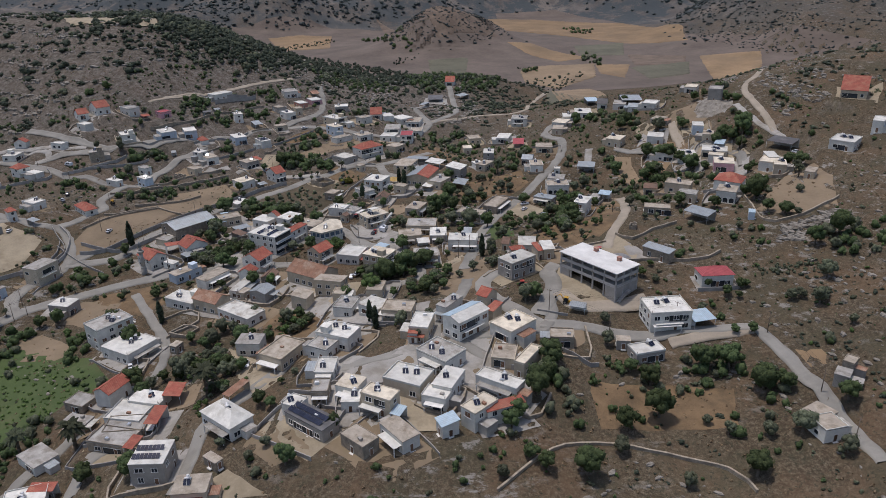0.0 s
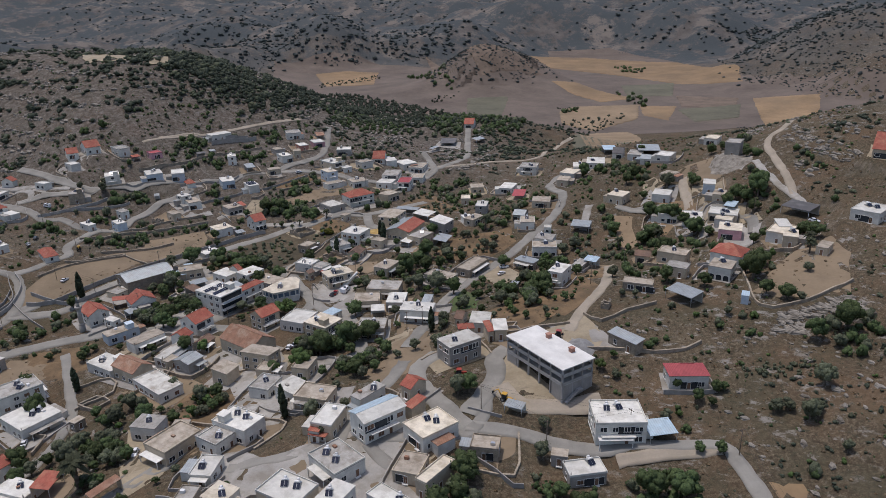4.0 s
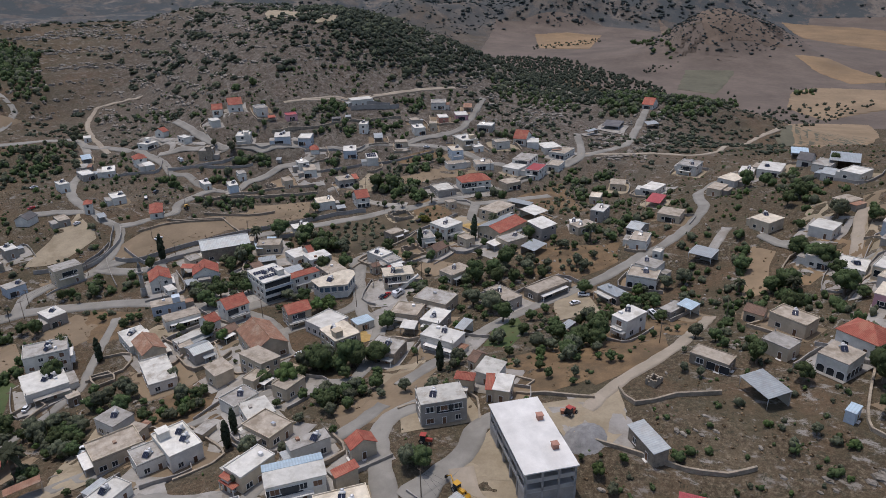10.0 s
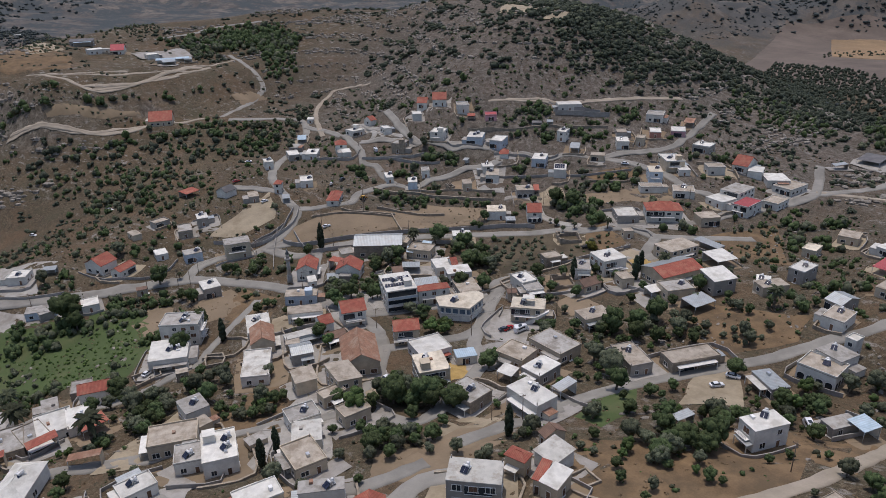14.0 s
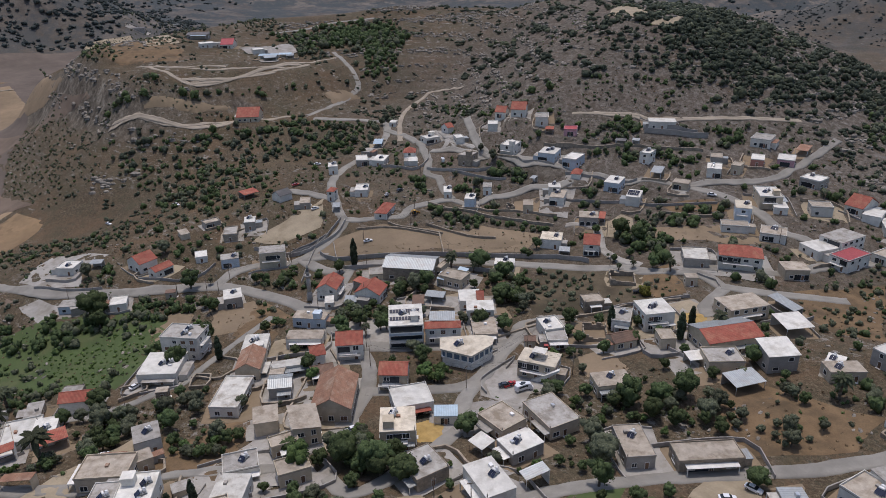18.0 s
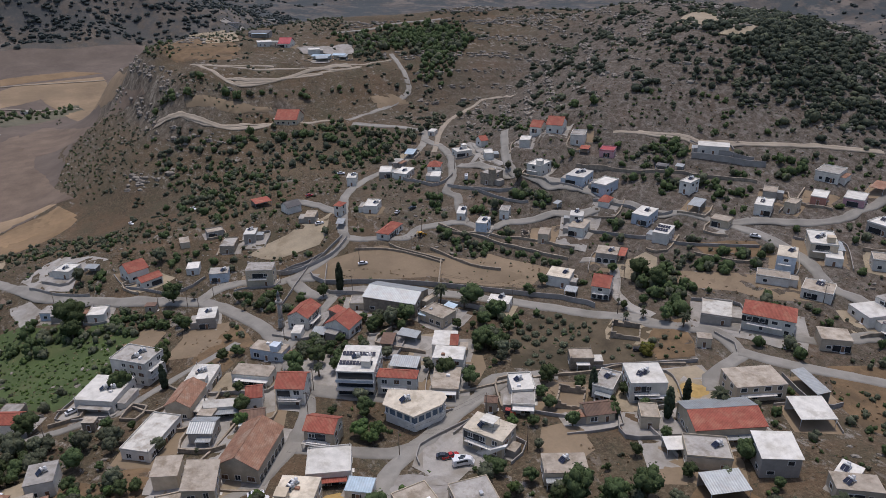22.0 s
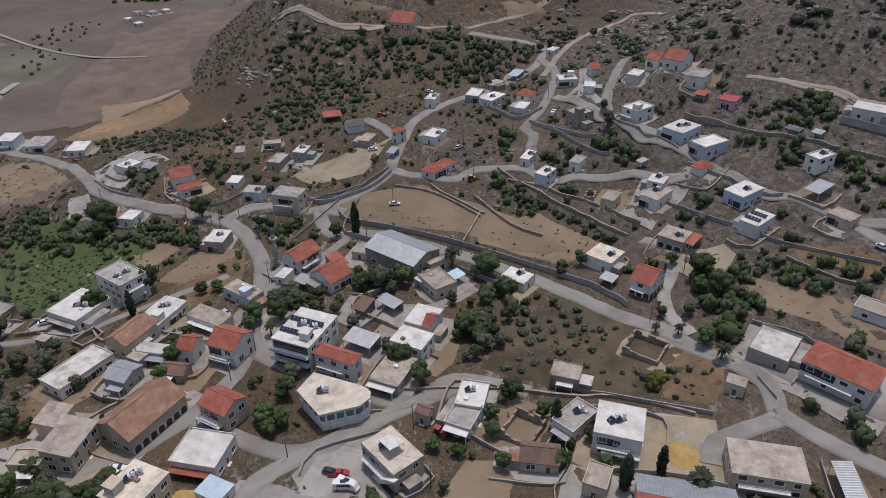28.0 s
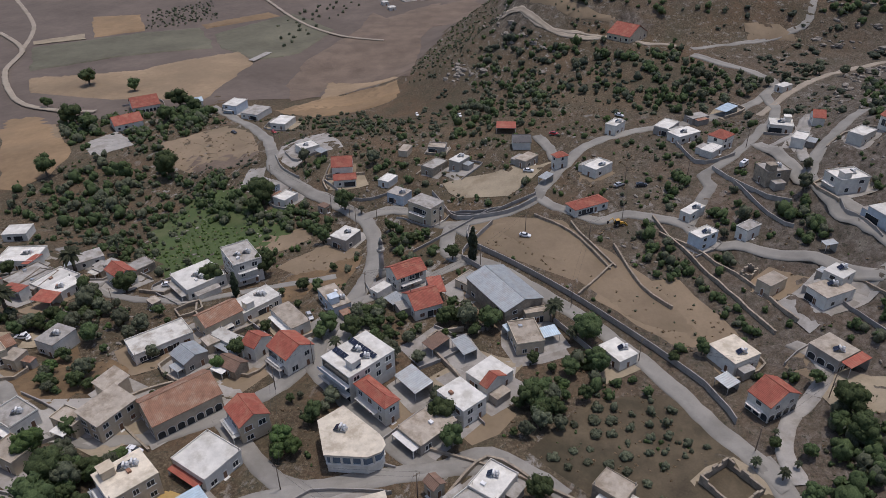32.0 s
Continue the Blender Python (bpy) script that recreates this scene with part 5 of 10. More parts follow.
house(-112.2, 357.0, 134, 7.5, 3.2, 3.0, "Sb", "w")
house(-109.1, 388.3, 49, 9.1, 7.1, 3.5, "Fw", "w", "t")
house(-78.1, 320.0, 62, 12.5, 16.1, 9.0, "Fw", "w", "t3pb")
house(-67.6, 329.5, 60, 13.3, 5.3, 6.5, "Hr", "w")
house(-51.5, 300.7, 55, 9.6, 8.5, 6.0, "Gr", "c")
house(-79.8, 298.0, 63, 9.8, 10.2, 6.0, "Gr", "w")
house(-81.2, 285.8, 76, 5.5, 7.5, 5.0, "Gr", "w")
house(-71.4, 283.4, 76, 7.9, 5.8, 3.0, "Gd", "s")
house(-52.0, 279.9, 147, 19.0, 12.8, 5.0, "Go", "c", "a")
house(-42.2, 265.8, 166, 12.1, 8.6, 6.0, "Sc", "c")
house(-53.0, 257.7, 71, 7.5, 7.3, 5.0, "Sc", "c")
house(-37.6, 257.7, 83, 8.0, 5.0, 4.0, "Fc", "c")
house(-23.4, 286.8, 61, 10.2, 11.3, 6.5, "Fe", "c", "t")
house(-36.5, 298.4, 73, 12.0, 11.0, 4.0, "Fw", "w")
house(-33.8, 244.3, 75, 9.4, 7.7, 4.0, "Fg", "w", "t")
house(-77.3, 254.2, 145, 17.9, 9.4, 3.5, "Fl", "w")
house(-71.7, 268.9, 66, 7.9, 8.2, 4.0, "Gk", "g")
house(-80.5, 271.0, 59, 5.1, 5.6, 3.5, "Fc", "c")
house(-81.9, 276.6, 73, 14.2, 4.5, 3.5, "Fl", "w")
house(-92.2, 265.4, 151, 13.4, 9.0, 5.0, "Go", "c")
house(-104.8, 271.0, 153, 15.0, 9.0, 4.0, "Fw", "w", "t")
house(-97.6, 288.0, 57, 13.7, 6.7, 4.0, "Fc", "w")
house(-112.5, 296.2, 49, 13.3, 6.3, 4.0, "Fc", "b", "t")
house(-123.0, 308.6, 64, 3.8, 6.6, 3.0, "Fw", "w")
house(-117.2, 315.7, 56, 5.2, 5.0, 2.5, "Sk", "w")
house(-95.4, 200.3, 75, 7.0, 11.9, 3.5, "Fw", "w", "t")
house(-87.3, 201.9, 92, 8.3, 5.7, 3.0, "Sr", "w")
house(-97.9, 187.4, 93, 8.1, 12.8, 3.0, "Fg", "s")
house(-117.5, 159.1, 108, 15.4, 11.4, 4.0, "Fw", "w", "t")
house(-145.0, 126.8, 112, 10.7, 8.9, 3.5, "Fw", "w")
house(-66.9, 225.9, 84, 7.6, 9.0, 5.0, "Fg", "w", "t")
house(-54.8, 222.8, 91, 4.9, 5.2, 4.0, "Fc", "c")
house(-22.9, 255.0, 81, 8.7, 6.4, 4.0, "Fc", "c")
house(-318.3, 60.8, 136, 18.0, 16.9, 4.0, "Gr", "w", "a")
house(-281.0, 76.4, 142, 17.4, 13.8, 3.5, "Gr", "w")
house(-333.4, 91.1, 131, 7.7, 9.6, 3.5, "Gb", "w")
house(-325.5, 126.1, 88, 10.2, 13.8, 5.3, "Fw", "b")
house(-316.6, 146.6, 85, 12.7, 15.7, 3.5, "Fg", "w")
house(-296.0, 177.1, 90, 9.9, 13.6, 3.5, "Fw", "w")
house(-240.6, 222.1, 55, 9.0, 9.6, 3.5, "Fw", "w", "t")
house(-217.3, 252.2, 112, 10.0, 11.2, 4.8, "Gr", "w")
house(-206.3, 258.2, 115, 10.6, 6.4, 3.5, "Gr", "w")
house(-189.9, 236.2, 74, 7.2, 8.7, 3.1, "Fw", "w")
house(-199.1, 219.9, 90, 5.8, 6.8, 3.5, "Fg", "g")
house(-185.0, 257.5, 70, 4.7, 3.8, 2.8, "Fd", "c")
house(-182.0, 305.2, 69, 12.2, 8.8, 7.9, "Fg", "c", "3")
house(-196.1, 288.4, 75, 8.5, 7.0, 4.4, "Fg", "b", "t")
house(-209.2, 278.1, 77, 5.8, 8.0, 2.8, "Fw", "w")
house(-220.3, 296.7, 69, 7.0, 11.5, 3.5, "Fg", "s")
house(-222.3, 307.8, 70, 5.7, 8.5, 4.4, "Fw", "g", "t")
house(-236.6, 276.8, 90, 4.7, 8.0, 2.8, "Fc", "c")
house(-239.6, 292.0, 96, 8.3, 6.3, 2.8, "Fc", "g")
house(-261.8, 320.3, 102, 9.6, 6.9, 2.8, "Sr", "g")
house(-239.8, 332.2, 107, 8.7, 8.0, 3.5, "Gn", "w")
house(-221.4, 338.5, 66, 5.6, 9.5, 3.5, "Fc", "g")
house(-218.3, 353.1, 45, 4.5, 6.4, 5.3, "Hr", "w")
house(-214.4, 369.2, 58, 7.2, 11.0, 3.5, "Fw", "w", "t")
house(-205.7, 349.6, 61, 3.9, 5.6, 2.8, "Sk", "g")
house(-259.6, 372.0, 67, 5.5, 9.3, 4.4, "Fw", "w", "t")
house(-266.9, 394.7, 67, 7.2, 12.2, 3.5, "Fw", "g")
house(-256.1, 402.4, 47, 7.6, 12.9, 3.5, "Fw", "w", "t")
house(-285.2, 408.1, 41, 6.2, 10.0, 2.8, "Fg", "g")
house(-297.1, 421.8, 55, 6.1, 10.2, 2.8, "Sb", "w")
house(-245.2, 417.1, 57, 7.7, 9.1, 5.3, "Hr", "w")
house(-235.1, 413.5, 61, 5.5, 9.4, 2.8, "Fw", "w")
house(-261.9, 441.7, 89, 9.6, 8.8, 3.5, "Fw", "w", "t")
house(-233.3, 445.3, 71, 5.2, 8.9, 3.5, "Fw", "w")
house(-262.4, 455.5, 90, 5.3, 8.3, 3.5, "Gr", "w")
house(-223.5, 463.7, 53, 5.9, 10.0, 4.0, "Fw", "w")
house(-206.2, 433.7, 28, 8.2, 9.7, 5.7, "Fg", "s", "t")
house(-194.3, 455.5, 30, 8.5, 11.7, 5.3, "Fw", "w", "t")
house(-186.3, 407.0, 58, 4.3, 10.1, 3.5, "Fw", "w", "t")
house(-169.9, 410.8, 49, 5.4, 9.2, 5.3, "Fw", "b", "t")
house(-174.8, 425.3, 52, 4.6, 7.8, 4.0, "Fg", "w")
house(-154.3, 425.5, 65, 3.7, 6.3, 2.8, "R", "s")
house(-146.8, 431.3, 50, 5.2, 8.5, 4.4, "Fc", "c")
house(-141.3, 446.6, 41, 7.5, 11.9, 4.4, "Fc", "w", "t")
house(-147.4, 449.1, 52, 6.3, 7.2, 5.3, "Fw", "w", "t")
house(-164.0, 448.5, 25, 3.1, 4.1, 2.8, "Sk", "g")
house(-114.2, 419.9, 44, 10.0, 9.9, 4.5, "Fe", "w", "t")
house(-96.0, 428.5, 45, 7.7, 11.3, 5.3, "Gr", "w", "a")
house(-115.8, 444.6, 47, 9.3, 9.0, 4.4, "Fc", "g", "ta")
house(-111.4, 449.4, 43, 3.1, 7.7, 3.1, "Sr", "g")
house(-40.8, 460.0, 40, 17.6, 11.4, 6.2, "Hr", "w")
house(-55.1, 449.6, 46, 10.6, 13.2, 3.5, "Fl", "g")
house(-43.7, 433.9, 55, 5.0, 4.1, 3.5, "Fc", "c")
house(-29.7, 343.6, 35, 12.8, 8.8, 6.0, "Fe", "c", "ths")
house(-49.9, 365.2, 71, 7.7, 9.8, 4.0, "Fw", "w", "t")
house(-42.7, 361.9, 60, 7.3, 8.0, 3.0, "Fg", "w")
house(-45.7, 352.3, 57, 4.2, 4.0, 3.5, "Gd", "c")
house(-56.5, 392.1, 66, 8.1, 6.6, 4.0, "Fc", "s")
house(-38.2, 376.5, 51, 8.6, 9.8, 3.0, "R", "s")
house(-37.9, 389.6, 39, 6.7, 10.8, 4.0, "Fg", "w", "t")
house(-27.0, 378.4, 76, 9.5, 7.0, 3.0, "Gd", "c")
house(-31.1, 398.6, 67, 11.5, 11.3, 7.0, "Fw", "w", "t")
house(-17.0, 389.3, 60, 5.5, 7.0, 4.0, "Fc", "c")
house(-4.5, 404.3, 71, 20.8, 14.1, 5.0, "Gm", "c")
house(-15.0, 427.1, 72, 16.3, 10.8, 5.3, "Fc", "c")
house(-7.7, 442.8, -14, 13.6, 4.4, 3.5, "Sk", "g")
house(3.4, 430.5, 66, 10.4, 10.2, 3.5, "Sw", "w")
house(15.4, 403.5, 63, 10.6, 9.6, 6.0, "Sw", "g")
house(4.8, 390.9, 58, 11.7, 9.2, 4.0, "Fg", "c", "t")
house(-1.5, 386.2, 68, 6.5, 5.0, 3.0, "Sw", "w")
house(17.0, 385.5, 75, 10.8, 7.2, 3.0, "Sk", "g")
house(29.1, 412.7, 22, 5.3, 9.0, 3.5, "Fw", "w", "t")
house(-8.0, 354.9, 67, 11.8, 7.9, 4.0, "Fc", "c", "t")
house(-65.8, 417.9, 50, 10.5, 9.9, 3.0, "R", "s")
house(-23.1, 471.1, 53, 9.9, 8.6, 4.4, "Fc", "c")
house(19.8, 335.5, 62, 8.0, 13.5, 4.0, "Fc", "g", "t")
house(33.6, 348.1, 61, 17.5, 7.6, 3.5, "Fc", "s")
house(-74.4, 350.7, 58, 10.6, 8.3, 6.0, "Fw", "w")
house(-63.4, 344.8, 61, 9.1, 12.7, 3.5, "Fc", "g")
house(-88.0, 355.0, 61, 8.8, 10.3, 4.0, "Fw", "w")
house(-83.7, 357.0, 60, 3.1, 8.0, 5.0, "Gr", "w")
house(-98.1, 344.8, 44, 8.0, 4.6, 3.0, "Sk", "g")
house(-97.2, 336.3, 58, 4.9, 6.9, 3.0, "Sd", "g")
house(-78.4, 335.9, 56, 9.8, 6.2, 3.5, "Sk", "g")
house(-24.0, 303.3, 58, 7.2, 5.6, 3.0, "Fb", "w")
house(-3.1, 283.1, -0, 10.8, 9.7, 4.0, "Fg", "s", "t")
house(-10.5, 314.0, 6, 10.7, 9.6, 4.0, "Fc", "c")
house(2.8, 310.3, -2, 7.8, 10.5, 4.0, "Fw", "g", "t")
house(-5.0, 327.7, -5, 14.5, 10.6, 4.0, "Fg", "c")
house(-4.2, 302.4, 9, 5.6, 5.1, 3.0, "Sw", "w")
house(13.6, 292.2, -7, 12.9, 8.3, 5.0, "Fw", "w", "t")
house(16.3, 304.3, -8, 3.8, 6.9, 3.5, "Sk", "w")
house(31.4, 278.6, -18, 3.5, 6.8, 3.0, "Gd", "c")
house(38.8, 269.6, -7, 7.3, 7.5, 4.0, "Sl", "w")
house(41.8, 261.0, 17, 2.6, 6.9, 4.0, "Sr", "c")
house(45.7, 261.2, 6, 5.0, 7.1, 4.0, "Sw", "c")
house(33.8, 262.1, 10, 5.9, 4.3, 5.0, "Hr", "c")
house(32.1, 248.8, 37, 12.7, 8.0, 7.0, "Fl", "g", "t")
house(-33.8, 218.2, -25, 13.2, 9.2, 5.0, "Fw", "w", "t")
house(-38.4, 211.9, -28, 8.1, 8.1, 4.0, "Fg", "w", "t")
house(-22.4, 238.6, -34, 9.6, 8.3, 4.0, "Fl", "w")
house(-13.1, 231.4, -12, 11.2, 8.8, 3.5, "Fc", "c")
house(-34.3, 229.1, -4, 4.1, 5.7, 2.0, "Fg", "c")
house(-18.0, 229.0, -21, 4.2, 4.0, 3.0, "Sw", "w")
house(-4.5, 213.2, -13, 6.7, 10.8, 5.0, "Fw", "c")
house(-7.0, 209.8, -11, 3.5, 6.5, 4.0, "Sr", "w")
house(10.4, 211.2, 42, 14.5, 8.6, 7.0, "Gx", "w", "2")
house(5.3, 224.6, -36, 4.4, 10.9, 5.0, "Fg", "w", "t")
house(18.9, 228.3, -39, 4.8, 7.4, 4.0, "Gr", "c")
house(20.5, 217.7, -38, 3.5, 6.4, 4.0, "Sr", "c")
house(25.9, 207.8, -48, 9.8, 12.6, 4.5, "Fe", "w", "t")
house(21.7, 194.0, -14, 7.4, 9.0, 3.0, "Fc", "c")
house(28.5, 190.1, -34, 3.8, 12.0, 5.0, "Fe", "c")
house(41.4, 202.4, -8, 7.8, 6.3, 3.5, "Fc", "s")
house(1.6, 194.8, -43, 12.5, 10.0, 4.0, "Fg", "w", "t")
house(-8.5, 182.5, -27, 12.6, 9.7, 4.5, "Fw", "c", "t")
house(3.5, 180.6, -25, 6.5, 11.0, 4.5, "Fw", "w", "t")
house(-0.0, 174.4, -23, 7.8, 6.3, 4.0, "Fw", "w")
house(18.9, 180.6, -36, 14.2, 5.5, 4.0, "Fw", "w", "t")
house(-25.8, 181.8, -23, 7.2, 7.0, 4.5, "Fe", "w", "t")
house(-25.2, 175.8, -2, 5.6, 6.3, 3.5, "Fw", "w", "t")
house(-35.3, 196.1, -3, 6.4, 9.0, 3.0, "Fw", "w", "t")
house(-35.0, 182.2, -2, 5.1, 6.9, 4.0, "Fg", "s")
house(-16.5, 173.1, -29, 10.1, 5.7, 6.0, "Fe", "c", "t")
house(-35.9, 168.4, -39, 15.6, 6.7, 4.0, "Fn", "g", "p")
house(-41.9, 176.0, -29, 5.6, 5.8, 4.0, "Fw", "w", "t")
house(-21.5, 158.5, -44, 9.5, 5.9, 4.0, "Fc", "s")
house(-10.7, 160.7, -53, 11.4, 5.9, 4.0, "Fc", "w")
house(-11.2, 168.5, -27, 3.4, 4.5, 3.0, "Sb", "w")
house(2.6, 163.4, -67, 5.0, 5.8, 4.0, "Sb", "w")
house(11.8, 167.6, -47, 5.7, 9.7, 6.0, "Fe", "w", "t")
house(18.9, 168.3, 21, 12.3, 3.5, 5.5, "Sr", "w")
house(78.3, 212.4, 3, 14.2, 11.6, 6.5, "Fw", "w", "t")
house(89.7, 210.5, 13, 8.2, 6.7, 3.0, "Sb", "g")
house(101.6, 231.3, 2, 12.2, 7.9, 4.5, "Hp", "w")
house(86.5, 248.7, -49, 11.8, 4.6, 4.0, "Sk", "s")
house(67.6, 196.3, 13, 10.2, 6.4, 3.5, "Fw", "g", "t")
house(61.5, 201.6, -10, 4.6, 3.6, 3.0, "Fc", "g")
house(105.6, 161.5, -60, 6.4, 8.4, 3.5, "Fc", "g")
house(105.6, 156.3, 12, 7.0, 6.6, 4.0, "Fc", "w")
house(122.3, 177.4, -45, 3.3, 4.9, 4.0, "Fc", "s")
house(117.9, 172.9, -39, 4.2, 5.2, 4.0, "Fg", "g")
house(49.8, 219.0, -23, 5.8, 3.6, 2.5, "Sk", "w")
house(70.7, 313.3, -27, 6.2, 10.5, 6.5, "Fw", "w", "t")
house(82.1, 335.8, -28, 4.7, 8.9, 3.0, "Fg", "g")
house(87.1, 337.4, -28, 5.9, 5.5, 3.5, "Sb", "w")
house(59.0, 348.4, -33, 10.3, 6.2, 3.5, "Fk", "g")
house(51.7, 308.7, -23, 3.1, 5.5, 3.0, "Sk", "g")
house(67.9, 364.1, -2, 11.6, 9.9, 4.5, "Fc", "w", "ta")
house(68.9, 372.6, -17, 9.0, 8.8, 5.0, "Fg", "w", "t")
house(70.7, 381.0, -10, 3.5, 4.8, 6.0, "Fw", "w")
house(58.1, 408.2, -16, 6.7, 10.7, 3.5, "Gk", "g")
house(61.2, 396.2, -3, 7.4, 10.7, 4.0, "Fc", "w", "t")
house(36.7, 430.7, -7, 6.5, 10.7, 5.3, "Fw", "g", "t")
house(32.7, 411.2, 57, 11.1, 6.4, 3.5, "Fc", "c", "t")
house(25.7, 473.2, 2, 6.0, 8.8, 3.5, "Fe", "c")
house(32.1, 501.9, 8, 8.8, 10.3, 3.5, "Fc", "c")
house(46.4, 491.8, -1, 4.4, 7.4, 3.5, "Fw", "w")
house(-40.1, 547.4, 2, 9.1, 15.0, 3.5, "Gr", "w")
house(-31.7, 543.4, 18, 7.9, 11.5, 3.5, "Fw", "w")
house(-20.6, 542.9, -51, 13.7, 12.0, 3.5, "Fw", "w")
house(-11.0, 539.5, -9, 10.8, 16.2, 3.5, "Fc", "w")
house(-26.1, 509.1, -3, 11.0, 16.2, 5.3, "Fg", "w")
house(-28.2, 495.9, -13, 10.8, 11.3, 3.5, "Fw", "w")
house(-15.9, 498.3, -3, 8.8, 15.0, 5.3, "Fp", "w")
house(-9.0, 516.7, -3, 8.5, 12.5, 3.5, "Fc", "w")
house(6.2, 614.8, -2, 12.6, 16.1, 2.8, "Sn", "g")
house(-3.4, 589.2, -43, 4.5, 7.7, 2.8, "Sk", "g")
house(30.3, 636.4, -64, 10.1, 8.4, 2.8, "Sk", "g")
house(21.7, 684.2, -7, 9.1, 15.5, 3.5, "Gr", "w")
house(68.2, 528.8, -12, 11.5, 13.3, 5.3, "Fg", "w", "t")
house(92.9, 492.4, -27, 9.8, 12.8, 3.5, "Fe", "w")
house(99.5, 503.2, -6, 7.3, 12.4, 4.4, "Fw", "w", "t")
house(86.9, 471.7, -16, 7.1, 11.4, 3.5, "Fc", "c")
house(52.8, 493.9, -17, 8.8, 14.3, 3.5, "Fw", "w")
house(58.9, 459.8, -8, 7.4, 12.5, 2.8, "Sp", "c")
house(70.1, 424.6, -7, 10.1, 10.6, 3.5, "Fc", "c")
house(127.8, 519.5, -16, 7.7, 10.7, 3.5, "Gn", "w")
house(144.3, 505.3, -6, 14.0, 15.8, 3.5, "Sk", "g")
house(136.1, 465.7, -22, 8.2, 10.7, 3.5, "Gk", "w")
house(144.7, 459.7, -29, 9.1, 13.0, 3.5, "Fw", "w")
house(111.1, 507.7, -9, 11.8, 17.3, 3.5, "Fw", "w", "t")
house(138.7, 421.7, -39, 7.5, 9.5, 2.8, "Fc", "c")
house(171.6, 423.1, -26, 7.6, 12.9, 7.0, "Fg", "g", "3")
house(173.7, 468.3, -28, 7.7, 13.0, 3.5, "Fe", "w")
house(109.8, 409.0, -32, 8.8, 11.0, 4.5, "Fe", "c", "t")
house(130.4, 399.8, -21, 9.0, 11.0, 4.0, "Fw", "w")
house(151.7, 393.3, -17, 6.0, 10.2, 5.0, "Fw", "b")
house(153.7, 382.2, -23, 5.8, 9.9, 4.0, "Fc", "c", "t")
house(129.6, 378.0, -24, 9.4, 10.1, 4.0, "Fw", "w", "t")
house(138.2, 369.4, -13, 9.2, 12.0, 4.0, "Fw", "w", "t")
house(149.3, 357.0, -26, 7.4, 11.9, 4.0, "Fe", "w", "t")
house(155.5, 369.3, -31, 5.0, 7.7, 3.0, "Sb", "g")
house(147.4, 342.4, -19, 9.7, 11.0, 4.5, "Fe", "p", "t")
house(175.2, 341.3, -47, 12.4, 10.0, 3.5, "Sn", "g")
house(159.9, 319.3, -35, 8.7, 13.2, 4.5, "Fe", "w")
house(162.2, 324.9, -2, 5.2, 7.4, 5.0, "Sw", "w")
house(166.6, 296.0, -37, 4.2, 8.5, 3.0, "Fc", "c")
house(118.9, 323.3, -29, 11.9, 8.2, 4.5, "Fc", "c", "t")
house(114.8, 299.9, -29, 8.1, 6.9, 4.0, "Fg", "c")
house(136.2, 307.2, -34, 12.2, 11.4, 4.5, "Hr", "w")
house(128.6, 291.1, -29, 8.2, 9.6, 5.0, "Fc", "w", "ta")
house(97.7, 288.5, -17, 11.0, 6.1, 3.0, "Fc", "s")
house(111.0, 274.6, -50, 11.0, 7.0, 3.5, "Sk", "g")
house(130.2, 269.1, -22, 2.6, 4.6, 3.0, "Fb", "b")
house(108.4, 333.0, -17, 6.7, 6.1, 3.5, "Gd", "c")
house(84.0, 275.5, -21, 2.9, 4.4, 2.5, "R", "s")
house(87.8, 385.1, -16, 9.5, 8.3, 3.5, "Sk", "g")
house(220.9, 365.6, -32, 12.5, 21.2, 4.0, "Gr", "c")
house(209.2, 322.1, -36, 4.8, 12.0, 5.0, "Fw", "w")
house(191.1, 315.6, -43, 10.5, 14.0, 4.0, "Fw", "w", "t")
house(-230.0, 475.5, 39, 7.1, 10.4, 3.5, "Gr", "w")
house(-220.1, 481.4, 45, 9.5, 13.0, 4.4, "Gr", "w")
house(-201.2, 483.8, 50, 7.7, 12.2, 4.4, "Fg", "w")
house(-181.1, 488.9, 44, 7.5, 8.9, 3.5, "Fp", "p")
house(-173.2, 466.9, 34, 9.7, 13.2, 4.8, "Fw", "b", "t")
house(-159.9, 473.0, 25, 8.0, 13.2, 4.4, "Fw", "b")
house(-150.2, 466.9, 38, 5.6, 8.6, 2.8, "Hr", "w")
house(-128.2, 473.2, 30, 8.0, 12.5, 4.8, "Fw", "b", "t")
house(-111.4, 470.5, 35, 6.9, 11.7, 4.8, "Fw", "w", "p")
house(-153.7, 533.9, 47, 15.3, 9.2, 4.4, "Fw", "w")
house(-134.6, 503.3, 23, 5.7, 9.7, 5.3, "Fw", "w", "t")
house(-120.2, 495.8, 31, 5.7, 9.8, 3.5, "Sk", "g")
house(-108.4, 564.9, 23, 10.5, 13.1, 4.4, "Fg", "w")
house(-97.0, 545.9, 33, 6.6, 11.2, 3.5, "Fw", "r")
house(-88.6, 558.5, 30, 8.6, 12.2, 3.5, "Fw", "p")
house(-90.4, 575.8, 21, 6.2, 10.6, 3.1, "So", "c")
house(-102.3, 518.1, 37, 7.3, 11.6, 4.4, "Fw", "w", "t")
house(-111.0, 530.3, 40, 6.1, 9.4, 3.5, "Fc", "g")
house(-96.5, 528.9, 23, 4.9, 8.3, 4.4, "Fc", "c")
house(-66.0, 494.1, 39, 7.2, 11.2, 6.2, "Fe", "b", "t")
house(-67.9, 514.6, 48, 10.4, 15.6, 5.3, "Fw", "c", "t")
house(-59.4, 512.1, 44, 6.4, 10.0, 3.5, "Fw", "w")
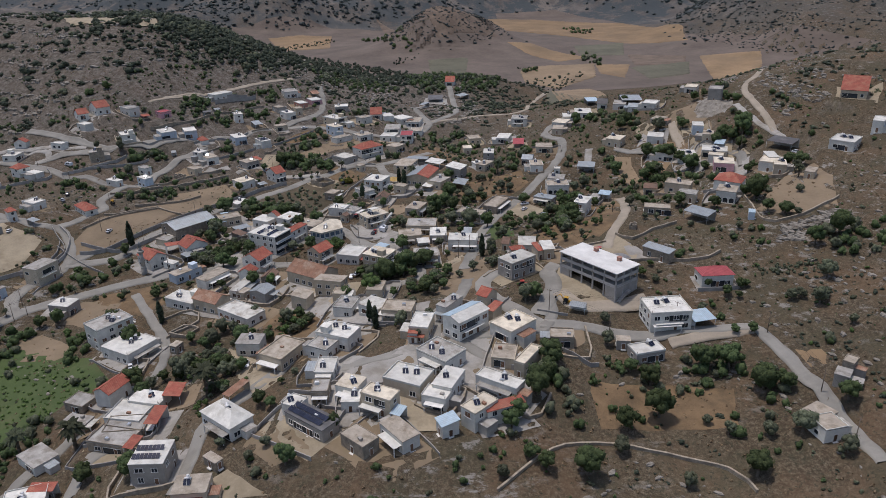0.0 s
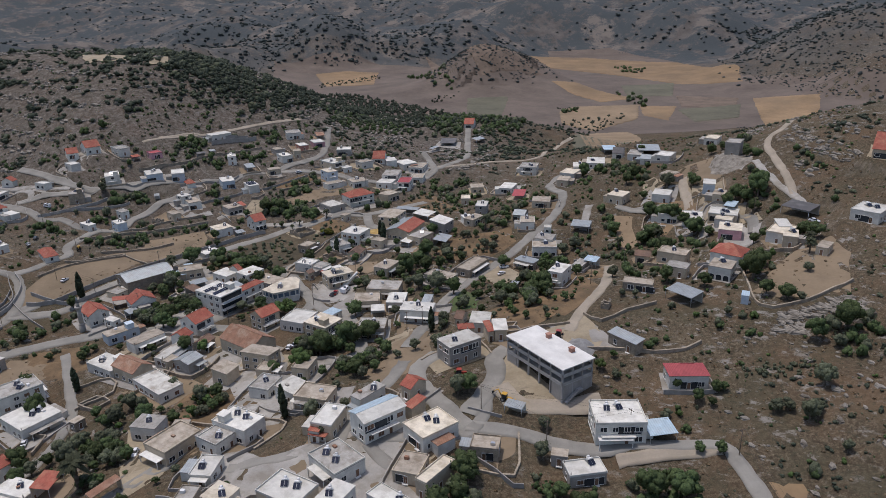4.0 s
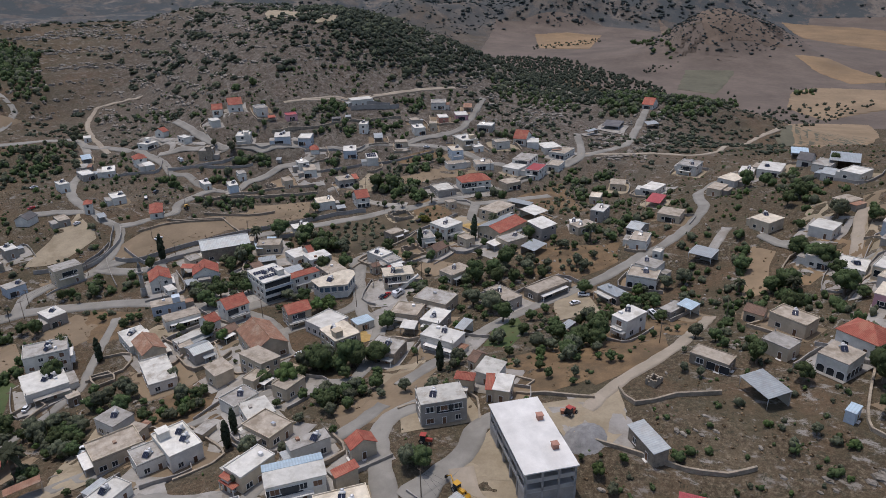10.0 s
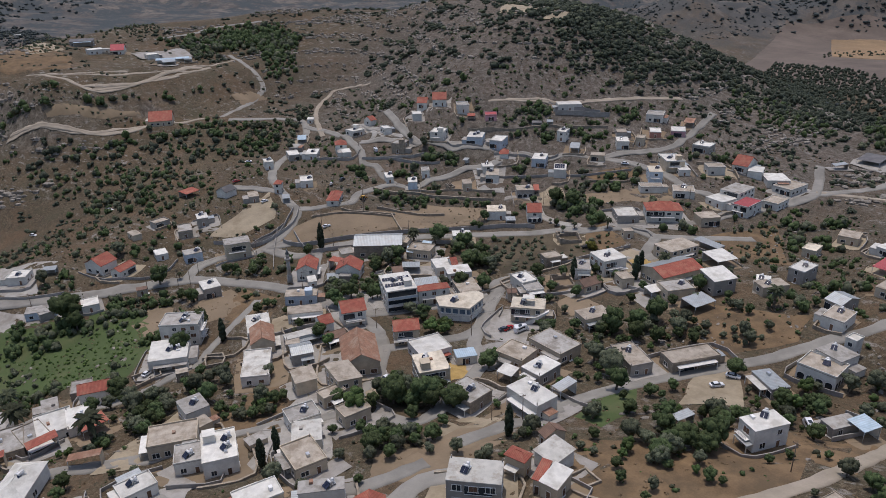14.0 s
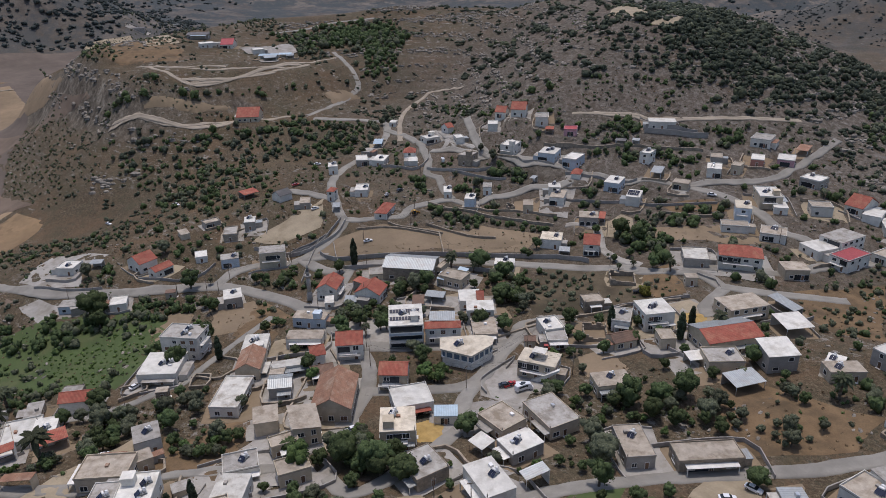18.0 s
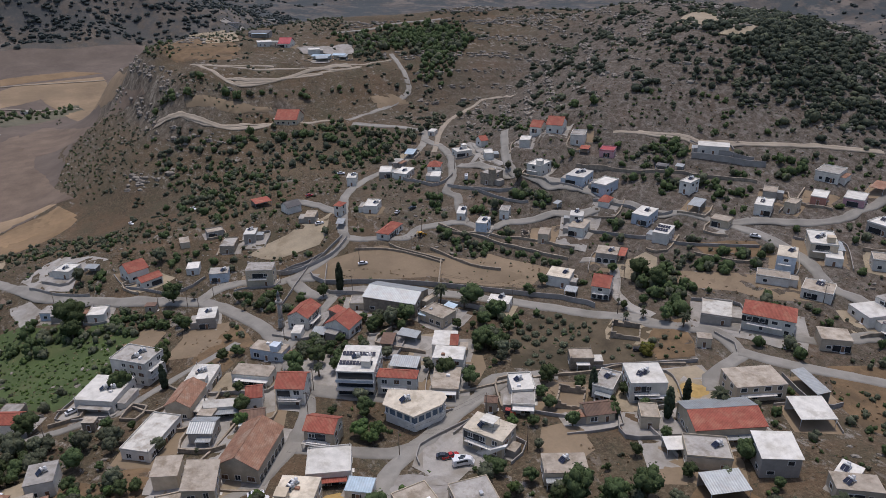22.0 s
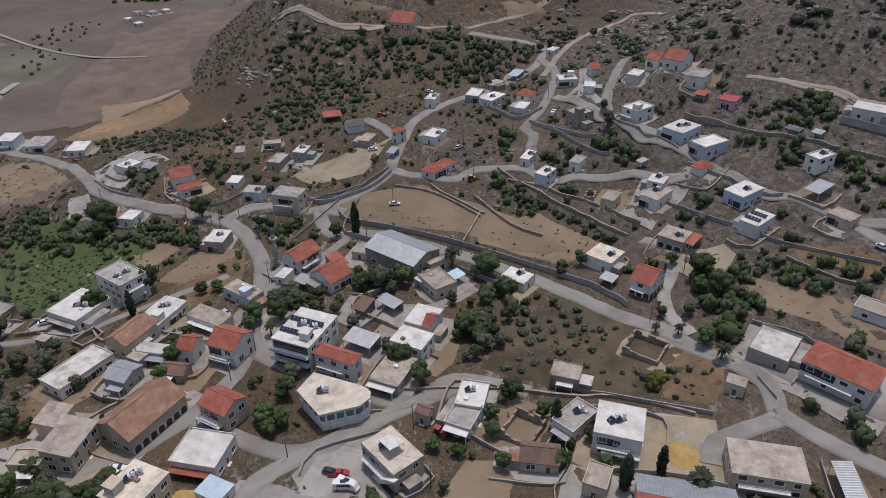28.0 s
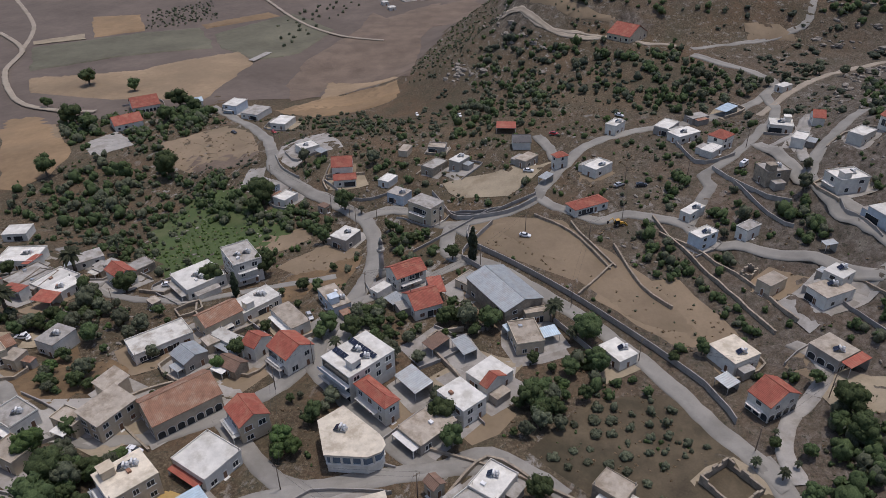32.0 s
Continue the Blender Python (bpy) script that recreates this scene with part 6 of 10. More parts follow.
house(-66.9, 550.3, 7, 10.4, 9.9, 4.0, "Fw", "g", "t")
house(-48.0, 526.8, 44, 9.6, 8.2, 4.4, "Fc", "w")
house(-60.9, 482.2, 43, 11.9, 7.0, 3.1, "Fc", "w")
house(-46.2, 489.7, 33, 10.8, 10.3, 3.5, "Fc", "w", "t")
house(-393.5, 365.7, 61, 16.5, 19.5, 3.5, "Gr", "c")
house(-325.9, 449.3, 49, 4.8, 8.2, 2.8, "Fw", "w")
house(-123.5, 209.7, -22, 8.5, 7.1, 3.0, "Fg", "s")
house(-99.3, 194.1, -11, 12.5, 10.9, 3.5, "Fw", "w")
house(-88.6, 187.7, -5, 4.3, 8.7, 3.0, "Sr", "w")
house(-99.6, 181.2, -15, 13.8, 8.2, 3.5, "Fg", "s")
house(-91.3, 175.4, -16, 3.6, 5.6, 3.0, "Sr", "c")
house(-80.1, 162.6, -0, 9.7, 10.4, 7.0, "Fw", "g", "p2")
house(-125.6, 183.0, -37, 10.9, 8.1, 3.0, "Fg", "w")
house(-115.5, 166.2, -0, 7.7, 3.6, 3.0, "Sr", "w")
house(-65.4, 149.9, 3, 9.3, 7.6, 4.0, "Fc", "c", "t")
house(-62.4, 176.2, -40, 14.8, 8.8, 4.5, "Hw", "w", "t")
house(-62.4, 159.8, -38, 5.6, 2.8, 2.5, "Fc", "s")
house(-63.9, 192.7, -33, 3.2, 9.0, 3.0, "So", "c")
house(-52.9, 213.5, -28, 9.8, 13.6, 4.5, "Fc", "c")
house(-576.8, 383.1, 60, 14.8, 15.6, 3.5, "Sb", "g")
house(-538.1, 378.1, 83, 12.6, 13.1, 3.5, "Fw", "w")
house(-535.8, 397.0, 60, 11.4, 15.5, 3.5, "Gp", "w")
house(-512.1, 415.5, 81, 10.0, 11.5, 3.5, "Fw", "w")
house(-473.6, 412.7, 75, 10.2, 11.6, 3.1, "Sk", "g")
house(-478.6, 432.3, 65, 6.4, 8.7, 3.5, "Sk", "g")
house(150.6, 363.4, -22, 12.7, 11.6, 3.5, "Fw", "c", "t")
house(160.6, 312.3, -21, 5.6, 9.5, 4.5, "Fe", "c", "t")
house(135.0, 498.4, -19, 8.6, 14.6, 3.5, "Fg", "w")
house(125.3, 544.2, 1, 9.1, 11.1, 3.5, "Sb", "g")
house(-190.5, 480.9, 44, 5, 5, 3.0, "Sr", "p")
house(-155.7, 503.9, 35, 6, 4, 2.8, "Sn", "g")
house(-150.8, 510.9, 35, 4, 4, 2.8, "Sk", "g")
house(-103.8, 495.6, 30, 8, 7, 3.5, "Fc", "c")
house(-102.7, 418.0, 45, 5, 4.5, 2.6, "Sk", "g")
house(-232.6, 233.7, 60, 6, 4, 2.8, "Sk", "g")
house(-670.1, 97.2, 40, 9, 7, 3.2, "Fw", "w")
house(-650.6, 112.3, 40, 9, 7, 3.2, "Fw", "w")
house(-698.6, 114.5, 40, 9, 7, 3.2, "Fg", "w")
house(-706.1, 126.2, 40, 9, 7, 3.2, "Fw", "w")
house(-828.7, 145.0, 40, 9, 7, 3.2, "Fw", "w")
house(-698.9, 99.0, 40, 9, 7, 3.2, "Fg", "w")
house(-1297.5, 451.3, 62, 26, 9, 4.0, "Sn", "g")
house(-577.7, 381.9, 62, 20, 10, 4.0, "Sn", "g")
house(-480.7, 413.8, 60, 16, 7, 3.5, "Sb", "w")
house(-482.7, 429.4, 60, 11, 6, 3.5, "Sb", "w")
house(-539.5, 386.2, 60, 12, 7, 3.5, "Fl", "w")
house(-1458.7, 554.5, 62, 12, 6, 3.2, "Fw", "w")

house(-201.5, 219.5, 65, 12.5, 7.1, 3.4, "Fg", "b")
# ---- ground cover, roads and walls ----
terrace_land()
patch("strawgrey", [(-160, 1060), (60, 900), (260, 830), (430, 860), (640, 1000), (560, 1150), (470, 1350), (430, 1700), (330, 1900), (180, 1900), (140, 1330), (40, 1180), (-50, 1240), (-90, 1600), (-250, 1640), (-420, 1560), (-330, 1200)])
patch("strawgrey", [(-360, 130), (-300, 60), (-230, -60), (-260, -420), (-900, -560), (-1250, -500), (-1220, -150), (-1200, 150), (-1230, 420), (-1500, 700), (-1250, 650), (-1000, 420), (-760, 250), (-560, 205), (-420, 190)])
road("dirt", 3.5, [(-860, -300), (-850, 0), (-845, 200)])
road("dirt", 3, [(-1000, -250), (-995, 0), (-990, 230)])
house_yards()
patch("tan", [(-177.1, 322.2), (-182.7, 335.3), (-177.9, 363.8), (-152.5, 381.7), (-144.7, 369.8), (-152.8, 348.5), (-164.9, 330.7)])
patch("tan", [(-146.8, 382), (-151.2, 403.8), (-126.7, 422.6), (-116.5, 406.7), (-135.2, 379.3)])
patch("tan", [(-88.1, 455.6), (-70.1, 479), (-60.9, 484.8), (-52.9, 480), (-67.2, 464.2), (-82.9, 453.3)])
patch("tan", [(-90.8, 458.7), (-66.3, 479), (-38.9, 487.5), (-55.7, 470.4), (-76, 455.9)])
patch("concrete", [(-235.2, 206.1), (-253.4, 200.1), (-275.2, 214.8), (-244.2, 241.8), (-237.8, 228.3), (-219.7, 223.2)])
patch("concrete", [(-250, 73.1), (-267.2, 83.1), (-246.9, 109.4), (-229.7, 98.4)])
patch("tan", [(-254.2, 120.2), (-288.2, 142.3), (-279.8, 166.7), (-241.7, 193.5), (-235.4, 168.5), (-225.8, 160.6), (-232.8, 141.7)])
patch("concrete", [(-29.7, 320), (-37, 322.8), (-38, 333.1), (-32.9, 336), (-20.6, 342.5), (-22.6, 322)])
patch("pale", [(-37.7, 411.3), (-34.2, 423.8), (-15, 419.3), (-16.9, 405.6), (-26.1, 406.4)])
patch("pale", [(45.7, 235.7), (47.8, 249.9), (63.8, 225.7), (69.9, 224.3), (59.3, 221.2), (47, 221.9)])
patch("gravel", [(63, 263.8), (77.3, 264.2), (86.7, 249.5), (79.9, 247), (73.4, 246.9)])
patch("pale", [(45.1, 319.4), (35.6, 352), (45.4, 355.2), (57.6, 332)])
patch("pale", [(1.8, 269), (3.4, 279), (12.2, 281.3), (16.3, 267.5), (8.7, 258.1)])
patch("tan", [(-2.8, 246.2), (22.2, 272.1), (21, 244.6), (6.9, 236.8)])
patch("tan", [(134.1, 275.5), (165.7, 311.5), (175.9, 310), (173.4, 290.9), (163.1, 266.2), (149.3, 266.4)])
patch("straw", [(115.2, 366.1), (132.6, 401.7), (146.4, 387.9), (132.5, 363.4)])
patch("tan", [(14.5, 254.3), (20, 275), (6.1, 301.2), (5.5, 252.5), (0.8, 242.5)])
patch("green", [(28.1, 294), (24.3, 310.8), (30.9, 322), (39, 308.3), (36.8, 292.1)])
patch("green", [(-207.8, 179.6), (-203.2, 207.5), (-186.1, 239.4), (-166.1, 253), (-133.1, 239), (-118.6, 223.6), (-141.1, 201.2), (-162.3, 180.9)])
patch("tan", [(-172.2, 255.3), (-162.2, 263), (-143.9, 248.3), (-145.9, 237.8), (-161.9, 243.5)])
patch("pale", [(-58.4, 157.3), (-50.5, 149.9), (-45.1, 145.1), (-59.2, 147.8), (-62.4, 154.4)])
patch("pale", [(-68.5, 210.4), (-57.4, 214), (-51.2, 203), (-60.9, 195.6)])
patch("tan", [(-55.4, 172.2), (-41.4, 168.5), (-33.5, 158.4), (-45.3, 154.4), (-55.4, 165)])
patch("straw", [(119.8, 189.5), (121.6, 182.8), (115, 182.9), (112, 191.1)])
patch("tan", [(-136.3, 260.5), (-161.5, 269.5), (-156.6, 286), (-137.9, 285), (-130.4, 272.2)])
patch("pale", [(-224.9, 351.6), (-195.9, 335.4), (-195.4, 315.4), (-208.9, 304.4), (-214.6, 325)])
patch("tan", [(-175.9, 329.9), (-177.7, 361), (-150.9, 394.4), (-120.8, 416.5), (-125.9, 394.9), (-152.6, 363.1)])
patch("pale", [(-292.7, 619.7), (-319.6, 665.6), (-293.2, 653.3), (-250.1, 619.7), (-248.6, 598.2)])
patch("pale", [(-232.1, 607.8), (-224.3, 624.9), (-216.6, 604.7), (-226.9, 597.6)])
patch("straw", [(-278.6, -23.2), (-291.8, 1.4), (-231.9, 79.3), (-203.5, 89.6), (-185.8, 84.5), (-183.9, 75.5)])
patch("straw", [(-325.9, 150.7), (-375.9, 158.6), (-409.9, 178.7), (-416.6, 203.3), (-382.4, 217.8), (-351.5, 195.5), (-326.9, 183.1)])
patch("earth", [(-634.3, 96.7), (-609.5, 129.6), (-750.9, 170.9), (-566.8, 256.5), (-510.6, 274.6), (-600, 211.2), (-594.2, 174.2), (-498.9, 181.8), (-454, 134)])
patch("strawlight", [(-886.8, 43.1), (-1000.8, 124.6), (-1018.5, 228.2), (-582.3, 263.6), (-911, 154.8), (-820.5, 92.2), (-806.8, 60.1)])
patch("straw", [(-1007.1, 17.7), (-1050, 88.9), (-1071.2, 186.7), (-1042.6, 227.5), (-1001.9, 102.9), (-910.7, 38)])
patch("fieldgreen", [(-777.1, 99.9), (-875.1, 197.7), (-614.2, 254.5), (-842.5, 206.2), (-741.7, 133.4)])
patch("earth", [(-409.3, 118), (-466.8, 105.2), (-581.3, 110.9), (-701.7, 149.5), (-571.9, 173.4), (-417.9, 214), (-431.3, 196.7), (-425.7, 142.8), (-389.2, 154.7), (-364.9, 144.6)])
patch("strawlight", [(-423.1, 143.9), (-447.8, 136.1), (-460.9, 183.9), (-427.1, 201.8), (-414.1, 175.5), (-379.6, 159.9)])
patch("straw", [(-327.1, 152.8), (-386.7, 160.2), (-419.4, 204.5), (-390.2, 216.9), (-370.6, 188.5), (-336.8, 168.8)])
patch("fieldgreen", [(-520.1, -16.3), (-611.8, 18.9), (-561.1, 87.4), (-482.1, 91.9), (-446.4, 71.2), (-471.2, 22.5)])
patch("straw", [(-550.5, -179.2), (-570, -136.1), (-515.2, -88.8), (-479.5, -117.5)])
patch("straw", [(-548.8, -48.5), (-609.4, -8.5), (-598.5, 11.7), (-536, -34.5)])
patch("fieldgreen", [(-434, -144.9), (-507.2, -85.4), (-538.5, -44.5), (-496.5, -4.7), (-469.1, 14), (-420, -48.4), (-374, -89.9)])
patch("strawlight", [(-395.8, -1.5), (-468.6, 44.9), (-436.8, 74.4), (-375.4, 82.4), (-343.7, 89.8), (-327, 9.6), (-312.8, -34), (-359.1, -76.3), (-379.7, -32.5)])
patch("pale", [(-450.6, -160), (-489.2, -135.7), (-470.7, -118.7), (-440.5, -150.8)])
patch("tan", [(-290.4, -13.4), (-302.9, -4.4), (-259.1, 47.1), (-215.5, 79.7), (-198.2, 73.3)])
patch("concrete", [(-247.1, 74.6), (-272.2, 76.7), (-249.1, 104.3), (-229.9, 100.6), (-228.4, 93.8)])
patch("straw", [(-323.9, 1519.7), (-259.1, 1549.2), (-196.6, 1541.5), (-178.6, 1361.4), (-265.3, 1354.6)])
patch("strawlight", [(130.6, 874.8), (202.5, 888), (198.1, 792.2), (137.3, 574.4), (124.1, 710.8)])
patch("pale", [(-105.2, 439.5), (-112.2, 447.9), (-109, 459.7), (-101.9, 460.6), (-96.2, 455.5), (-95.1, 444.1)])
patch("dry", [(-67.7, 245.3), (-65.1, 255.7), (-52.4, 250.6), (-45.2, 234.2), (-49.7, 232.3)])
patch("dry", [(-149.4, 280.5), (-115.7, 282.9), (-106.9, 274.7), (-125.4, 267.5)])
patch("dry", [(74.6, 321.1), (92.8, 339.4), (92.7, 312.6), (75, 311.1)])
patch("dry", [(36.1, 283.2), (57.3, 299), (75.3, 283.9), (57.1, 265.4), (41.4, 263.7)])
patch("dry", [(10.4, 390.3), (53.7, 397.4), (54.7, 380.2), (40.6, 360.5), (18.9, 365.1)])
patch("dry", [(-103.4, 476), (-87, 497.5), (-73, 495.9), (-89.5, 475)])
patch("dry", [(-151.2, 276.9), (-150.6, 290.8), (-122.7, 292.7), (-123.9, 281.4)])
patch("dry", [(-64.1, 426.7), (-62.3, 440.3), (-40.4, 427.1), (-45.9, 412.2)])
patch("dry", [(45.8, 185.8), (90.5, 181.4), (87, 166), (46.6, 167.4)])
patch("dry", [(-51.6, 223.2), (-68, 230.4), (-56.6, 246.9), (-38.1, 248.4), (-34, 237.4)])
patch("dry", [(60.2, 310.5), (80.5, 332.7), (86.2, 291.9), (70.3, 272.1), (57, 279.3)])
patch("dry", [(-556.9, 287.3), (-1243.7, 356.1), (-528.6, 355.3), (-490.3, 341.9), (-509.7, 300.6)])
patch("pale", [(-1244.3, 351.3), (-1273.3, 434), (-555.4, 358.5), (-546.4, 328.6)])
patch("gravel", [(-528.9, 403.9), (-533.7, 456.1), (-501.3, 447.6), (-510, 405.1)])
patch("straw", [(124.4, 1813.4), (259, 1796.5), (436.2, 1642.9), (480.7, 1377.7), (448.2, 1251.4), (361.7, 1308.8), (275.5, 1464.9), (161.2, 1606.5)])
patch("straw", [(139.1, 1267.2), (186.2, 1284.4), (261.2, 1162.2), (204.6, 1130.4), (162.2, 1207.1)])
patch("strawlight", [(135.5, 1054.1), (161.3, 1091.1), (254.9, 1101.1), (231.6, 987.3), (164.7, 904.5), (130.7, 955.6)])
patch("straw", [(254.8, 1091.4), (303.5, 1080.5), (266.6, 971.7), (243.3, 1011.5)])
patch("straw", [(421.8, 1121.9), (504.6, 1091.9), (232.9, 450.5), (382, 965.8)])
patch("fieldgreen", [(2.6, 1156.5), (66.5, 1164.9), (52, 1013.8), (5.7, 1035.2)])
patch("fieldgreen", [(261.7, 1302.5), (356.3, 1324.8), (321.3, 1181.5), (252.4, 1183.5)])
patch("earth", [(326.8, 1180.9), (406.5, 1134.8), (373.8, 1047.1), (309.7, 1075.6)])
patch("earth", [(-110.8, 1697.1), (93.5, 1323.1), (131.1, 1293.3), (20.3, 1242.3), (-85, 1563)])
patch("earth", [(-236.9, 147.5), (-245.4, 150.2), (-238.1, 161.8), (-248.2, 168.2), (-247.5, 188.4), (-233.7, 194.9), (-228.3, 178.5), (-226, 168.1), (-228.8, 154.7)])
patch("fieldgreen", [(297.5, 1053.6), (393.2, 1082.2), (358.3, 981), (297.7, 956.7)])
patch("fieldgreen", [(123.1, 741.4), (200.9, 819.6), (143.6, 576.4), (116.3, 697.8)])
patch("dry", [(-14.9, 461.4), (0.5, 497.9), (26, 449.6), (13.9, 442.1), (-0.7, 445.2)])
patch("weedy", [(-64.3, 369.8), (-43.1, 416.6), (-57.1, 434.7), (-97.5, 406.9), (-89.9, 383.2)])
patch("concrete", [(-225.2, 196.7), (-224, 207.4), (-195.1, 220.1), (-201.6, 204.3)])
patch("tan", [(-429.1, 298.2), (-413.2, 343.7), (-407.7, 362.8), (-409.6, 326.1), (-423.9, 296.7)])
patch("tan", [(-412.3, 431.6), (-418, 453.2), (-410, 464.3), (-399.5, 435.8)])
patch("pale", [(56.3, 258.1), (64, 264.6), (70.1, 266.8), (74.3, 270.7), (77.6, 263.1), (80.8, 255.7), (78, 248.8), (71.8, 245.6), (67, 246.3)])
patch("gravel", [(58, 257.8), (63.4, 258.9), (69.2, 257), (73.7, 252.9), (71, 246.3), (66.9, 248.4)])
patch("pale", [(45.3, 236.8), (47.8, 244.1), (51.7, 241.3), (56.4, 234.9), (58.7, 231.2), (47.7, 228.7)])
patch("concrete", [(-47, 219.6), (-35.4, 219), (-20.5, 199.9), (-7.5, 206.4), (17.7, 205.8), (17.8, 188.5), (-4.7, 181.9), (-12.3, 180.1), (-24.6, 186.5), (-38.5, 195.4)])
patch("pale", [(-12.3, 180.1), (-1.6, 181.8), (5.3, 171.5), (0.1, 163.7), (-10, 163.6)])
patch("pale", [(-75.8, 229), (-51.1, 208), (-51.5, 197.9), (-58.3, 192.4), (-66.6, 204.8)])
patch("concrete", [(-54.3, 281.7), (-30.8, 256), (-18.5, 232.5), (-23.9, 218.5), (-38.5, 232.5), (-49.8, 253.4)])
patch("concrete", [(-36, 326.6), (-43, 340.9), (-35.6, 346.9), (-21, 334.5), (-15.8, 326.5), (-19.7, 319.5)])
patch("gravel", [(-29.4, 308), (-21, 325.8), (-11.9, 327.8), (-6.7, 321), (-11, 302.7)])
patch("tan", [(-30.8, 361.1), (-27.6, 372.2), (-14.3, 368), (-11.2, 359), (-16.9, 352.9)])
patch("pale", [(-100.8, 346.8), (-100.2, 364.5), (-83.3, 359.9), (-76.3, 344), (-84.1, 338.6)])
patch("concrete", [(-94, 346.3), (-99.4, 359.4), (-80.9, 361.3), (-67.6, 355.1), (-73.7, 345.6)])
patch("concrete", [(-100.9, 297.3), (-104.8, 313.3), (-84.2, 322), (-73.7, 316.1), (-81.1, 302.1)])
patch("concrete", [(-39.7, 412.1), (-34, 424.9), (-15.2, 418.1), (-16.1, 405.3)])
patch("gravel", [(163.1, 429.9), (171.1, 429.8), (174.4, 408.8), (168.3, 401.4), (161.1, 413)])
patch("pale", [(122.3, 410.9), (126.5, 426.5), (139.1, 427.4), (138.3, 407.4), (129, 403.3)])
patch("strawlight", [(106, 395.8), (114.3, 390.4), (111.3, 358.8), (103.9, 356.1), (102.5, 376.6)])
patch("concrete", [(154.7, 356.8), (161.3, 343.6), (149.5, 319.2), (138.1, 323.3), (141.2, 339.8)])
patch("pale", [(158, 362.7), (163, 358.4), (161.4, 347.9), (156.4, 355.4)])
patch("pale", [(142.5, 413.2), (147.2, 415.1), (141.8, 389), (138.9, 388.1)])
patch("tan", [(145.5, 432.6), (162.7, 430.4), (160.5, 390.2), (145.4, 416.4)])
road("asphalt", 6, [(-331.8, 103.4), (-298.8, 147.5), (-272.3, 177.8), (-244, 199.1), (-221.2, 213.5), (-199.9, 242.2), (-188.4, 265.5), (-177.4, 280.6), (-162.5, 290.2), (-144.1, 296.8), (-125.4, 300.3), (-107.1, 301.4), (-92.6, 301.1), (-80.3, 304.9), (-71.8, 315.9), (-63.5, 328.1), (-56.8, 338.5), (-52.2, 349.6)])
road("asphalt", 5.5, [(-180.7, 276.7), (-188.6, 289.2), (-179.8, 307.2), (-176.8, 317.7), (-169.3, 327.9)])
road("asphalt", 5.5, [(-176.8, 317.7), (-163.3, 319.5), (-152.9, 324.8), (-148.9, 339.1), (-139.1, 354.9), (-129.4, 369.9), (-121, 381.7), (-110.9, 394.4), (-98.7, 405.8), (-85.5, 415.6), (-76.6, 423), (-68.2, 430.7)])
road("asphalt", 4.5, [(-176.8, 317.7), (-177.6, 325.7), (-184.5, 338.9), (-193.7, 348.3), (-206.2, 349.4), (-216.1, 353.1), (-236.9, 345.6), (-252.6, 337.1)])
road("asphalt", 4.5, [(-193.7, 349.4), (-184.7, 361), (-180.2, 374.4), (-185.7, 384.2), (-181.3, 402.6), (-170.8, 414.3), (-168, 425), (-163.6, 435), (-160.1, 444.4), (-154.4, 453.1), (-147, 462)])
road("asphalt", 4.5, [(-180.1, 405.6), (-196.2, 410), (-206.2, 413.4), (-214.2, 410.7), (-228.5, 420.3), (-245, 428), (-272, 438), (-299.9, 444.3), (-319.7, 440.3)])
road("asphalt", 4.5, [(-243.5, 431.2), (-215.9, 441.2), (-197.8, 447), (-184.7, 455.9), (-173.6, 464.4)])
road("concrete", 3.5, [(-236.8, 433.5), (-243.5, 443.9), (-282.7, 456), (-233.4, 446.6), (-217, 445.9)])
road("asphalt", 5, [(-41.7, 279.2), (-53, 290.8), (-66.2, 298.5), (-81, 302.2)])
road("asphalt", 5, [(-53, 290.8), (-45.8, 301.1), (-37.5, 315.9), (-37.9, 325.9), (-47.8, 341.8), (-52.9, 351.5), (-61.4, 362.1), (-56.8, 375.6), (-53.5, 381.5)])
road("asphalt", 4, [(-138, 155.3), (-119.2, 192.1), (-109.5, 203), (-103, 205)])
road("asphalt", 4, [(-35.5, 253.5), (-33.8, 262.9), (-41.7, 279.2)])
road("concrete", 4, [(-101.5, 439.2), (-92.6, 433.1), (-80.1, 430.7), (-69.4, 433.1)])
road("concrete", 4, [(-122.3, 435.7), (-110.5, 442.8), (-101.5, 439.2)])
road("asphalt", 4, [(35.7, 212.9), (53.5, 209.9), (71.4, 205), (81.4, 206.6), (94.7, 206.9), (105.7, 206.1), (107.9, 200.2), (110.2, 187), (111.9, 172.9), (112.6, 158.8), (113.4, 142.5)])
road("dirt", 3.5, [(77, 201.5), (89.8, 203.5), (105, 204.5)])
road("asphalt", 6, [(40, 205.5), (34.3, 213.3), (26.3, 224.6), (19.5, 235.6), (18.5, 244.4), (23, 248.9), (24.6, 252.3)])
road("asphalt", 6, [(35.9, 217.6), (43.8, 234.4), (43.9, 246.9), (48, 251.8)])
road("dirt", 6, [(45.5, 230.7), (51.6, 222.4), (62.3, 221.9), (75.9, 224.8)])
road("dirt", 4, [(69.5, 259.7), (73.2, 269.5), (78.4, 280.3), (85, 293.4), (90.2, 310.9), (94.8, 336.5)])
road("asphalt", 5, [(12.7, 262.2), (18.8, 290.6), (22.4, 308.2), (31.4, 331.8), (40.1, 348.3), (51.3, 365.6), (61.8, 383.6), (72.1, 399.6), (78.5, 412.3), (83.2, 438.1), (78.5, 475.1), (94.7, 504.5), (111.1, 515.5)])
road("asphalt", 5, [(-54.3, 443.9), (-31.1, 462.3), (-18.9, 491.2), (-2.9, 529.8), (-0.5, 548.4), (-12.6, 586.5)])
